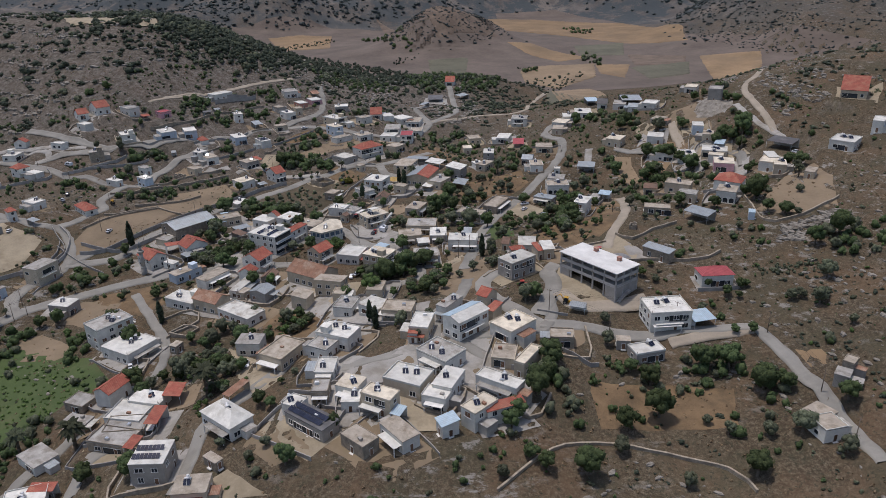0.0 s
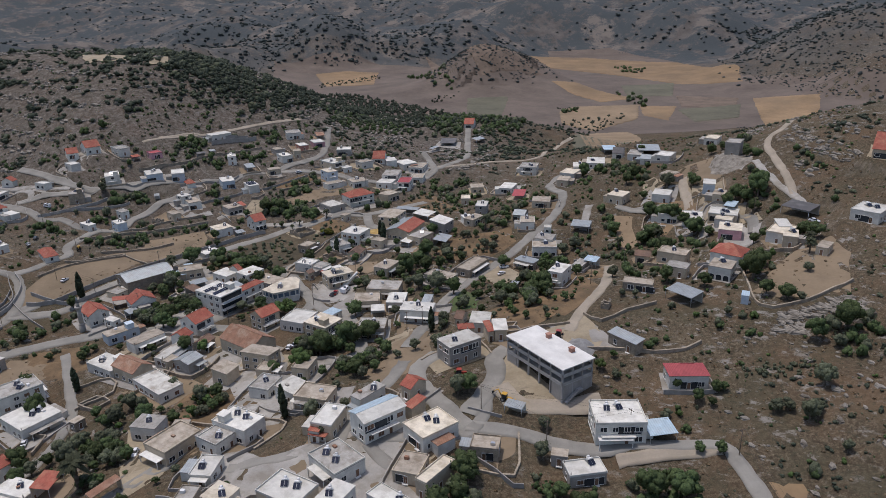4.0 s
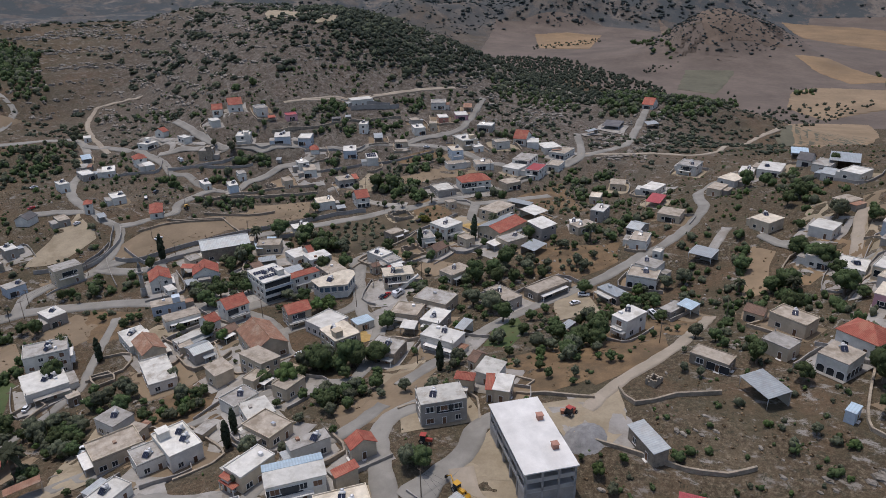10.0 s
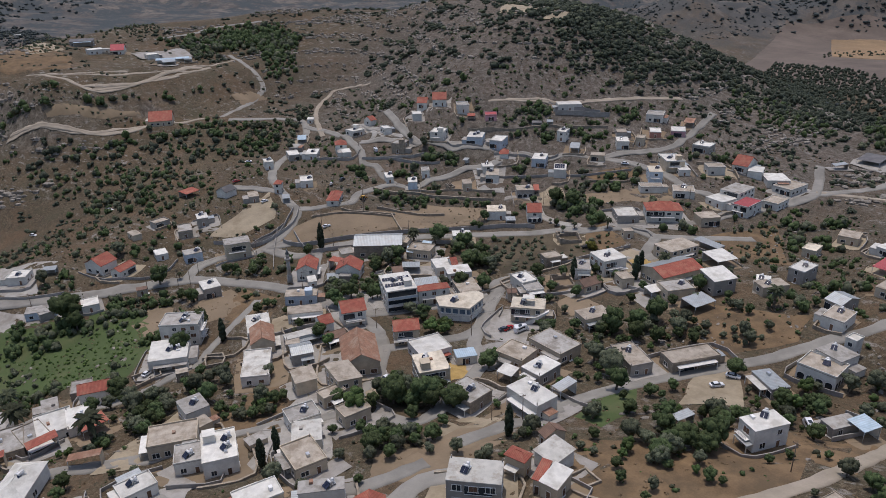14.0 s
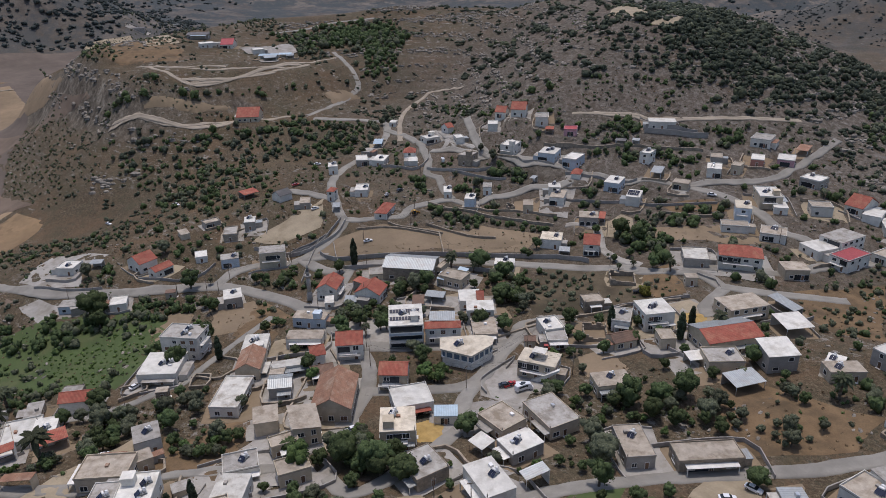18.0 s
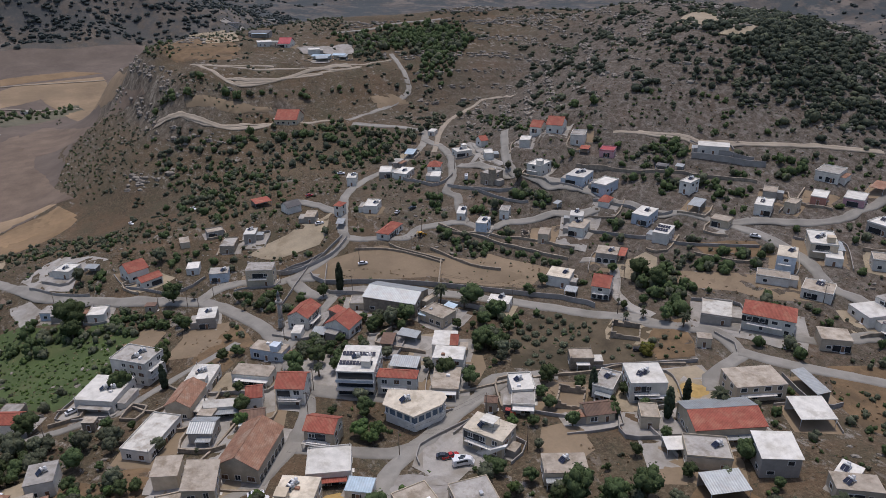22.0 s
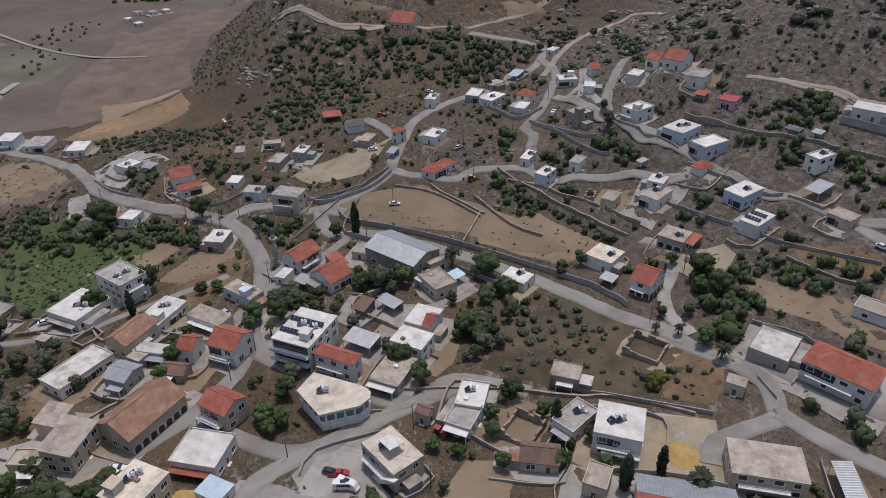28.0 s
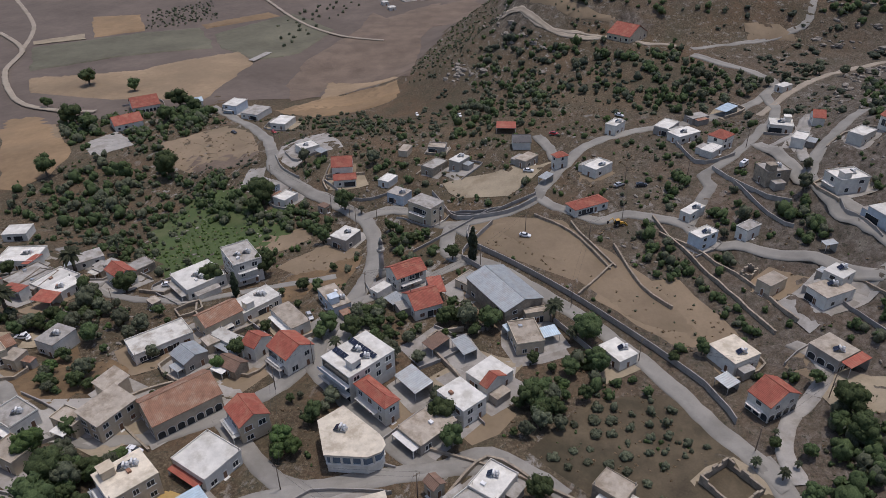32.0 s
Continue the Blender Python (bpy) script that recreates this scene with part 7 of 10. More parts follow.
road("asphalt", 5, [(-1.3, 542.1), (21.2, 579.2), (21.9, 614.9), (20.2, 676.8)])
road("dirt", 3, [(-0.5, 548.4), (42.1, 565.7), (78.7, 577.6), (96.4, 669.2), (119.3, 724.5)])
road("concrete", 4, [(88.5, 384.8), (94.7, 410.7)])
road("dirt", 4, [(145.1, 419.3), (141.8, 400.8), (139.9, 378.7)])
road("dirt", 3.2, [(179.6, 360), (182.7, 375.5), (184.3, 395.3), (185.7, 412.4), (191.1, 427.7), (201.8, 438.3), (212.8, 456.6)])
road("dirt", 3.2, [(-443.2, 274.6), (-402.6, 316.3), (-391.1, 357.2), (-381.9, 395.2)])
road("dirt", 3, [(-471.9, 313.6), (-458.1, 342.8), (-447.5, 368.1)])
road("dirt", 3, [(-430.5, 335.5), (-433.6, 376.9), (-465.7, 448.6), (-477.8, 474)])
road("concrete", 3, [(177.1, 406.1), (177.2, 388.4), (178.2, 373.4), (179.6, 362.6), (180.6, 343.8)])
road("asphalt", 4, [(142, 377.4), (153.4, 376.3), (160.6, 359.8), (157.6, 342.3)])
road("asphalt", 4, [(107.6, 401.3), (124.4, 389.4), (142, 377.4)])
road("asphalt", 4.5, [(-0.7, 201.4), (0.5, 221), (9.5, 237.5), (13.5, 250.7)])
road("asphalt", 5, [(-59.5, 367.3), (-48.3, 342.2), (-30.6, 314.5), (-18, 305.2), (-7.2, 277.7)])
road("asphalt", 4.5, [(-7.2, 277.7), (-5.6, 263.6), (-17.4, 262.4)])
road("asphalt", 4, [(-149.8, 330.8), (-129.8, 313.6), (-111.4, 299.2), (-97.3, 294.6)])
road("asphalt", 3.6, [(-132.8, 287.1), (-123.6, 272.7), (-106.8, 246.6), (-101.2, 229.8), (-101.6, 212.1), (-102.6, 202.6)])
road("asphalt", 4.5, [(-106.4, 162.1), (-106.5, 173.7), (-100.8, 181.5), (-96.9, 200.3)])
road("asphalt", 4.5, [(-70.8, 150.6), (-69.7, 174.4), (-62, 192.6), (-52.1, 207.4), (-46.8, 222.7), (-36.7, 242), (-28.9, 253.9)])
road("asphalt", 4, [(-30.7, 198.8), (-13.3, 201.4), (-6.8, 204.4)])
road("asphalt", 4, [(16, 196.3), (9.2, 206.3), (36.3, 210.4), (41.8, 226.7)])
road("dirt", 3.5, [(-293.4, 436.5), (-335.1, 460.4), (-374, 493.2), (-393.5, 525.4), (-346.4, 523.5)])
road("asphalt", 5, [(-198.7, 348.5), (-224.2, 356.4), (-243.1, 364.1), (-262.3, 380.2), (-278.9, 400.7), (-298.2, 422.8), (-316.3, 438.6), (-334.2, 446.1), (-348.2, 436.8), (-356.3, 420.1), (-366.5, 404.3)])
road("asphalt", 4, [(-377.2, 404), (-393.2, 428.6), (-408.7, 452.3), (-421.2, 467.8), (-436.9, 472.2), (-466.5, 476.1), (-497.7, 481.3)])
road("asphalt", 5, [(-76.9, 424.9), (-69.8, 428.2), (-63.8, 430.7), (-49.4, 440.5), (-42.8, 443), (-33.8, 440.4)])
road("asphalt", 5, [(-33.8, 440.4), (-17.3, 452.5), (0.3, 472.2)])
road("asphalt", 5, [(-32.3, 440.2), (-26.8, 422), (-19.9, 417)])
road("dirt", 3, [(-186.5, 511.7), (-147.3, 555.7), (-112, 604.7)])
road("asphalt", 4.5, [(-266.3, 473.1), (-213.7, 447.8), (-184.7, 451.4), (-151.3, 471.2), (-109.2, 496.3), (-85.4, 527.5), (-82, 556.1), (-91.2, 608.8)])
road("asphalt", 5, [(-109.2, 496.3), (-84.9, 503.8), (-65.9, 503.6), (-47.3, 498.3), (-34.9, 503.4), (-21, 504.6)])
road("dirt", 3, [(-478.3, 312.2), (-428.3, 339), (-452.7, 431.3)])
road("dirt", 4, [(-469.5, -217.1), (-424.7, -146.8), (-365.8, -106.3), (-311.8, -41.9), (-300.2, 3), (-303.6, 32.6)])
road("dirt", 4, [(-424.7, -146.8), (-506.9, -212.9), (-599.3, -324.1)])
road("dirt", 3, [(-663.5, -42.1), (-580.1, 41.8), (-541.1, 101.7), (-534.6, 148.5)])
road("concrete", 5, [(-470.3, 68.8), (-440.2, 69.4)])
road("dirt", 2.0, [(-444.1, 277.7), (-407.5, 306.9), (-398.5, 337), (-393.2, 357.7)])
road("asphalt", 4, [(-576.6, 448.2), (-578.8, 488.8), (-589.2, 519.2), (-581.4, 568)])
road("dirt", 2.0, [(-194.6, 501.4), (-173.9, 528), (-167.2, 533.7)])
road("dirt", 2.0, [(-296.3, 661.3), (-254.5, 628.3), (-240.2, 622.3), (-224.9, 623.6), (-222, 605.2)])
road("dirt", 2.0, [(-494.8, 310.1), (-448.2, 340.7), (-445.4, 382.9), (-443.5, 418.3), (-456.4, 440)])
road("dirt", 2.0, [(-433.7, 335.3), (-432.5, 362.4), (-436.9, 398.3), (-450.9, 438.3)])
road("dirt", 2.2, [(-434.4, 330.6), (-431.2, 365.1), (-434.9, 402.3)])
boundary_wall("concrete", 2.2, [(-173.4, 325.8), (-162.5, 328.9), (-149.5, 348.4), (-132.8, 374.8), (-115.5, 398.5), (-101.4, 412.6), (-88.3, 419.9)])
boundary_wall("concrete", 1.6, [(-192.7, 305.5), (-181.3, 325.7), (-190.4, 340.3), (-195.8, 347.4)])
boundary_wall("concrete", 1.4, [(-186.4, 315.8), (-184.4, 325.6), (-187, 335.3)])
boundary_wall("stone", 1.2, [(-181.8, 349.7), (-171.2, 365.6), (-164.7, 371.9), (-152.5, 381.7)])
boundary_wall("concrete", 1.5, [(-216.1, 416.7), (-185.2, 432.3), (-177, 439.7)])
boundary_wall("concrete", 1.5, [(-139.1, 450.3), (-115, 465.3), (-97.1, 477.6), (-81.2, 495.6)])
boundary_wall("stone", 1.2, [(-136.7, 373.1), (-155.1, 382.1)])
boundary_wall("concrete", 1.5, [(-236.7, 205.2), (-220.4, 218.1), (-211, 232.2)])
boundary_wall("concrete", 1.4, [(-206.4, 247.8), (-194.3, 265.7), (-195.3, 276.1), (-200.2, 282.2)])
boundary_wall("concrete", 2, [(-200.3, 301.9), (-184.4, 315.5), (-179.8, 322.7), (-183.7, 339), (-192.5, 348.5)])
boundary_wall("stone", 1.0, [(-176.2, 364.5), (-154, 383.5)])
boundary_wall("concrete", 1.8, [(-256.6, 397.9), (-225.4, 407.4), (-232.2, 422.5)])
boundary_wall("concrete", 1.8, [(-219.7, 413.8), (-198.5, 427.3), (-190.5, 439.6)])
boundary_wall("concrete", 1.2, [(-34.4, 439.8), (-38, 442.4), (-46.9, 441.5)])
boundary_wall("stone", 1, [(-58.5, 345.1), (-56.1, 369.8), (-50.8, 390.5), (-47, 404.8), (-37, 420.6)])
boundary_wall("concrete", 1.2, [(-28.7, 321.5), (-36.8, 324.9), (-42, 343), (-37.7, 335.9)])
boundary_wall("concrete", 1, [(-46.4, 327.8), (-49.8, 335.2), (-49.8, 341.1)])
boundary_wall("stone", 1.0, [(48.5, 263.8), (70.2, 264.8)])
boundary_wall("stone", 1.2, [(137.7, 296.5), (134.1, 265.9), (148.9, 265), (166.2, 271.4)])
boundary_wall("concrete", 3, [(-157.4, 524.7), (-136.4, 544.5)])
boundary_wall("stone", 1.2, [(68.4, 249.5), (99, 244.7), (110.7, 249.2)])
boundary_wall("concrete", 1.5, [(39.2, 199), (48.8, 191.8), (51.5, 191.9)])
boundary_wall("stone", 1, [(14.7, 144.2), (35, 159.9), (58.5, 158.7), (77.7, 151), (81.6, 142.3)])
boundary_wall("concrete", 2, [(-176.2, 334.3), (-154.9, 328.2), (-145.8, 336.5), (-123.7, 364.4), (-104.1, 387.1)])
boundary_wall("concrete", 3.0, [(-154.6, 521), (-142.1, 533), (-130.9, 547)])
boundary_wall("stone", 1.6, [(-185.7, 473.1), (-165.6, 488), (-146.4, 509.8), (-123.1, 534.2)])
boundary_wall("concrete", 1.4, [(-184.6, 453.2), (-163.4, 462.4)])
boundary_wall("concrete", 1.6, [(-155.1, 463), (-137.7, 477.1), (-124.6, 486.1)])
boundary_wall("stone", 1.4, [(-184.3, 393.4), (-168.6, 402.5), (-149.3, 416.6), (-126.6, 431.8)])
boundary_wall("stone", 1.4, [(-166.2, 381.3), (-145.2, 392.7), (-135.9, 402.8)])
boundary_wall("stone", 1.3, [(-175.1, 396.5), (-156.7, 418.6), (-131.6, 438)])
boundary_wall("concrete", 1.4, [(-52.7, 394), (-44, 409.7), (-36.2, 424.8)])
boundary_wall("stone", 1.2, [(-93.7, 472.4), (-78.1, 481), (-74.7, 484.7)])
boundary_wall("stone", 1.2, [(75.5, 270.6), (80.9, 264.5), (90.3, 270.3), (101.2, 273.1)])
boundary_wall("stone", 1.0, [(44.5, 267.1), (45.5, 273.3), (51.8, 270.1), (50.2, 266.9)])
boundary_wall("stone", 1.4, [(-105.2, 248.8), (-100.6, 253), (-93.4, 249.3), (-97.2, 244.6), (-105.2, 248.8)])
boundary_wall("stone", 1.4, [(-116, 224.5), (-112.7, 233.6), (-107.5, 232.1), (-106.6, 222.6)])
boundary_wall("stone", 1.2, [(-112.9, 259.7), (-100.5, 264), (-95.2, 255.1), (-106, 247.3)])
boundary_wall("concrete", 1.2, [(-186.6, 331.3), (-170.3, 318.6), (-155.4, 308.7)])
boundary_wall("concrete", 1, [(35.9, 219.7), (45.9, 216.2)])




# ---- buildings with a form of their own ----
def frame_building(corners, z, h):
    """Unfinished concrete-frame block: two open storeys with parapets over a tall basement, white flat roof."""
    p0, p1, p2 = (Vector(c) for c in corners)
    w, d = (p1 - p0).length, (p2 - p1).length
    turn = math.degrees(math.atan2(p1.y - p0.y, p1.x - p0.x))
    c = (p0 + p2) / 2
    FOOT.append((c.x, c.y, turn, w + 2, d + 2))
    thing = tagged(new("concrete_frame_building"), "unfinished grey concrete building with open storeys and white flat roof", "building")
    thing.matrix_world = pose(c.x, c.y, z, 0, 0, turn)
    a, b = w / 2, d / 2
    cm = M["frame_concrete"]
    levels = (0.0, h * 0.40, h * 0.70, h)
    for k, lv in enumerate(levels[1:]):
        bm = bmesh.new()
        top = k == 2
        box(bm, -a - 0.4 * top, -b - 0.4 * top, lv - 0.3, a + 0.4 * top, b + 0.4 * top, lv)
        part("roof" if top else "floor_slab", bm, M["roof_clean"] if top else cm, thing, "white-coated roof slab" if top else "")
    n, m = 6, 4
    for i in range(n):
        for j in range(m):
            if 0 < i < n - 1 and 0 < j < m - 1:
                continue
            bm = bmesh.new()
            x, y = -a + 0.25 + (w - 0.5) * i / (n - 1), -b + 0.25 + (d - 0.5) * j / (m - 1)
            box(bm, x - 0.25, y - 0.25, -4, x + 0.25, y + 0.25, h - 0.3)
            part("column", bm, cm, thing)
    for lv in levels[1:3]:
        for sx, sy, ex, ey in ((-a, -b, a, -b + 0.2), (a - 0.2, -b, a, b), (-a, b - 0.2, a, b), (-a, -b, -a + 0.2, b)):
            bm = bmesh.new()
            box(bm, sx, sy, lv, ex, ey, lv + 0.85)
            part("parapet", bm, cm, thing)
    bm = bmesh.new()
    box(bm, a - 0.3, -b + 0.3, -4, a - 0.05, b - 0.3, levels[1] - 0.3)
    part("end_wall", bm, M["block"], thing)
    bm = bmesh.new()
    box(bm, -a + 0.3, b - 0.3, -4, a - 0.3, b - 0.05, levels[1] - 0.3)
    part("rear_wall", bm, M["block"], thing)
    bm = bmesh.new()
    box(bm, -a + 0.05, -b + 0.3, -4, -a + 0.3, b - 0.3, levels[1] - 0.3)
    part("end_wall", bm, M["block"], thing)
    for x0, x1 in ((-a, -a * 0.62), (a * 0.62, a)):
        bm = bmesh.new()
        box(bm, x0 + 0.3, -b + 0.05, -4, x1 - 0.3, -b + 0.3, levels[1] - 0.3)
        part("front_wall", bm, M["block"], thing)
    bm = bmesh.new()
    box(bm, -a * 0.62, b * 0.1, -4, a * 0.62, b * 0.16, levels[1] - 0.3)
    part("inner_wall", bm, M["block"], thing)
    for x, y in ((-a * 0.35, b * 0.62), (a * 0.5, b * 0.55)):
        bm = bmesh.new()
        box(bm, x - 0.7, y - 0.7, h, x + 0.7, y + 0.7, h + 1.3)
        box(bm, x - 0.85, y - 0.85, h + 1.3, x + 0.85, y + 0.85, h + 1.42)
        part("chimney", bm, M["brick_block"], thing, "pink hollow-brick shaft")
    bm = bmesh.new()
    line = []
    for k in range(16):
        line += [(-b + 0.8 + k * 0.32, -1.78 + k * 0.18), (-b + 0.8 + k * 0.32, -1.6 + k * 0.18)]
    line += [(-b + 7.4, 1.1), (-b + 7.4, 0.8), (-b + 6.1, 0.8), (-b + 1.2, -1.95)]
    stepped(bm, line, a + 0.1, a + 1.3)
    part("stair", bm, cm, thing)
    return thing


M["frame_concrete"] = material("raw_concrete_frame", (0.36, 0.345, 0.325), 0.9, stain=(0.26, 0.245, 0.225), scale=0.3)
M["brick_block"] = material("hollow_brick", (0.36, 0.19, 0.14), 0.9, spread=0.3, fine=4)
frame_building(((48.4, 243.7), (64.2, 222.6), (73.2, 231.0)), 11.0, 9.4)


def round_ended_house(p, h):
    """Low house with one bowed glazed end."""
    x, y = sum(q[0] for q in p) / len(p), sum(q[1] for q in p) / len(p)
    FOOT.append((x, y, 40, 13, 13))
    z = h_at(x, y) + 0.2
    thing = tagged(new("round_ended_house"), "pale flat-roofed house with a bowed blue-glazed front", "house", "village houses")
    thing.matrix_world = pose(x, y, z)
    q = [Vector((a - x, b - y)) for a, b in p]

    def prism(bm, ring, z0, z1):
        lo, hi = [bm.verts.new((v.x, v.y, z0)) for v in ring], [bm.verts.new((v.x, v.y, z1)) for v in ring]
        bm.faces.new(hi), bm.faces.new(lo[::-1])
        for i in range(len(ring)):
            j = (i + 1) % len(ring)
            bm.faces.new((lo[i], lo[j], hi[j], hi[i]))
        bmesh.ops.recalc_face_normals(bm, faces=bm.faces[:])

    for name, scale, z0, z1, mat in (("wall", 0.93, -2.5, h * 0.52, M["wall_w"]), ("upper_wall", 0.93, h * 0.86, h, M["wall_w"]), ("glazing", 0.92, h * 0.52, h * 0.86, M["blue_glass"]),
                                     ("floor_band", 0.96, h * 0.48, h * 0.54, M["trim"]), ("roof", 1.0, h, h + 0.3, M["roof_e"])):
        bm = bmesh.new()
        prism(bm, [v * scale for v in q], z0, z1)
        part(name, bm, mat, thing)
    for i in range(len(q)):
        a, b = q[i] * 0.935, q[(i + 1) % len(q)] * 0.935
        for k in range(int((b - a).length / 2.2)):
            v = a.lerp(b, (k + 0.5) / max(1, int((b - a).length / 2.2)))
            bm = bmesh.new()
            box(bm, v.x - 0.25, v.y - 0.25, h * 0.52, v.x + 0.25, v.y + 0.25, h * 0.88)
            part("pier", bm, M["wall_w"], thing)
    st = shared("water_heater", STAND, thing, pose(q[0].x * 0.5, q[0].y * 0.5, h + 0.3))
    shared("solar_collector", COLLECTOR, st)
    shared("water_tank", TANK, st)


M["blue_glass"] = material("blue_grey_glazing", (0.10, 0.14, 0.18), 0.15)
round_ended_house([(-53.3, 319.4), (-60.0, 323.5), (-53.5, 335.9), (-52.1, 337.6), (-50.6, 338.7), (-48.3, 338.5), (-45.7, 335.9), (-43.5, 325.7)], 6.0)


def minaret(x, y, height):
    z = h_at(x, y)
    thing = tagged(new("minaret"), "slender stone minaret with a balcony and pointed grey cap", "minaret")
    thing.matrix_world = pose(x, y, z)
    sm = M["minaret_stone"]
    for name, segs in (("base", ((0, 3.2, 1.35, 1.3),)), ("shaft", ((3.2, 4.0, 1.3, 0.95), (4.0, height * 0.66, 0.95, 0.85))),
                       ("balcony", ((height * 0.66 - 0.6, height * 0.66, 0.85, 1.45), (height * 0.66, height * 0.66 + 0.9, 1.45, 1.45))),
                       ("upper_shaft", ((height * 0.66, height * 0.83, 0.75, 0.7),)), ("cap", ((height * 0.83, height * 0.98, 0.85, 0.08), (height * 0.98, height, 0.05, 0.03)))):
        bm = bmesh.new()
        for z0, z1, r0, r1 in segs:
            tube(bm, (0, 0, z0 - (1.5 if z0 == 0 else 0)), (0, 0, z1), r0, r1, 14)
        part(name, bm, M["minaret_cap"] if name == "cap" else sm, thing)


M["minaret_stone"] = material("grey_ashlar", (0.30, 0.28, 0.25), 0.9, stain=(0.2, 0.185, 0.165), fine=3)
M["minaret_cap"] = material("lead_cap", (0.17, 0.185, 0.19), 0.5, 0.2)
minaret(-134.5, 304.5, 16.5)


# ---- vehicles ----
def paint(name, c):
    return material(name, c, 0.3, 0.0, spread=0.06, tint=0.0, coat=0.5)


M["car_white"], M["car_red"], M["car_dark"] = paint("white_car_paint", (0.7, 0.7, 0.7)), paint("red_car_paint", (0.38, 0.02, 0.02)), paint("dark_car_paint", (0.03, 0.035, 0.045))
M["car_silver"], M["machine_yellow"], M["machine_red"] = paint("silver_car_paint", (0.42, 0.43, 0.45)), paint("machine_yellow", (0.55, 0.30, 0.03)), paint("tractor_red", (0.35, 0.05, 0.03))
M["lamp_glass"] = material("headlamp_glass", (0.6, 0.6, 0.55), 0.15, tint=0)
M["tail_glass"] = material("tail_lamp_glass", (0.3, 0.02, 0.02), 0.2, tint=0)


def loft(bm, sections, mi=0):
    """Skin through y,z outlines given at stations along x."""
    rows = [[bm.verts.new((x, y, z)) for y, z in ring] for x, ring in sections]
    for a, b in zip(rows, rows[1:]):
        for i in range(len(a)):
            j = (i + 1) % len(a)
            bm.faces.new((a[i], a[j], b[j], b[i])).material_index = mi
    bm.faces.new(rows[0][::-1]).material_index = mi
    bm.faces.new(rows[-1]).material_index = mi
    bmesh.ops.recalc_face_normals(bm, faces=bm.faces[:])


def ring(w, z0, z1, t):
    return ((-w, z0), (w, z0), (w * 1.0, (z0 + z1) / 2), (w * t, z1), (-w * t, z1), (-w, (z0 + z1) / 2))


def wheel_pair_shape(bm):
    tube(bm, (0, -0.11, 0), (0, 0.11, 0), 0.32, 0.32, 14)


def rim_shape(bm):
    tube(bm, (0, -0.12, 0), (0, 0.12, 0), 0.19, 0.19, 10)


WHEEL, RIM = mesh_of("tyre", wheel_pair_shape, M["tyre"]), mesh_of("rim", rim_shape, M["steel"])


def car(sort, colour, x, y, turn):
    ln = {"saloon": 4.4, "pickup": 5.1, "van": 5.6}[sort]
    words = {"car_white": "white", "car_red": "red", "car_dark": "dark", "car_silver": "silver"}[colour] + {"saloon": " parked saloon car on the village street", "pickup": " pickup truck parked in a yard", "van": " boxy van parked in a yard"}[sort]
    thing = tagged(new({"saloon": "car", "pickup": "pickup_truck", "van": "van"}[sort]), words, "car", "parked vehicles")
    z = max(h_at(x, y), (h_at(x + 2, y) + h_at(x - 2, y)) / 2, (h_at(x, y + 2) + h_at(x, y - 2)) / 2) + 0.3
    thing.matrix_world = pose(x, y, z, 0, 0, turn)
    a, b = ln / 2, 0.86
    bm = bmesh.new()
    if sort == "van":
        loft(bm, [(-a, ring(b, 0.4, 2.3, 0.94)), (a * 0.55, ring(b, 0.4, 2.35, 0.94)), (a * 0.72, ring(b, 0.4, 2.1, 0.9)), (a * 0.9, ring(b, 0.4, 1.15, 0.9)), (a, ring(b * 0.92, 0.45, 1.0, 0.9))])
    else:
        loft(bm, [(-a, ring(b * 0.93, 0.42, 0.9, 0.9)), (-a * 0.85, ring(b, 0.35, 1.0, 0.92)), (a * 0.4, ring(b, 0.3, 1.02, 0.92)), (a * 0.85, ring(b * 0.97, 0.32, 0.85, 0.9)), (a, ring(b * 0.88, 0.4, 0.68, 0.9))])
    part("body", bm, M[colour], thing)
    if sort != "van":
        s0, s1, s2, s3 = ((-0.8, -0.5, 0.1, 0.45) if sort == "saloon" else (-0.22, -0.15, 0.2, 0.45))
        bm = bmesh.new()
        loft(bm, [(a * s0, ring(b * 0.9, 0.95, 1.0, 0.95)), (a * s1, ring(b * 0.88, 0.95, 1.40, 0.84)), (a * s2, ring(b * 0.88, 0.95, 1.42, 0.84)), (a * s3, ring(b * 0.9, 0.95, 1.0, 0.95))])
        cab = part("glazing", bm, M["glass"], thing)
        bm = bmesh.new()
        box(bm, a * s1 - 0.05, -b * 0.74, 1.40, a * s2 + 0.05, b * 0.74, 1.46)
        part("roof_panel", bm, M[colour], cab)
    else:
        bm = bmesh.new()
        for s in (-1, 1):
            box(bm, -a * 0.7, s * b - 0.02, 1.35, a * 0.4, s * b + 0.02, 1.95)
        part("side_window", bm, M["glass"], thing)
        bm = bmesh.new()
        box(bm, -a * 0.4, -0.5, 2.34, a * 0.1, 0.5, 2.42)
        part("roof_hatch", bm, M["glass"], thing)
    if sort == "pickup":
        bm = bmesh.new()
        box(bm, -a * 0.93, -b * 0.82, 0.95, -a * 0.25, b * 0.82, 1.03)
        part("load_bed", bm, M["tyre"], thing)
    for sx in (-0.62, 0.62):
        for sy in (-1, 1):
            wh = shared("tyre", WHEEL, thing, pose(a * sx, sy * b * 0.93, 0.32))
            shared("rim", RIM, wh)
    for sy in (-1, 1):
        for end, nm, mt in ((a * 0.97, "headlight", "lamp_glass"), (-a * 0.985, "tail_light", "tail_glass")):
            bm = bmesh.new()
            box(bm, end - 0.06, sy * b * 0.7 - 0.16, 0.58, end + 0.06, sy * b * 0.7 + 0.16, 0.74)
            part(nm, bm, M[mt], thing)


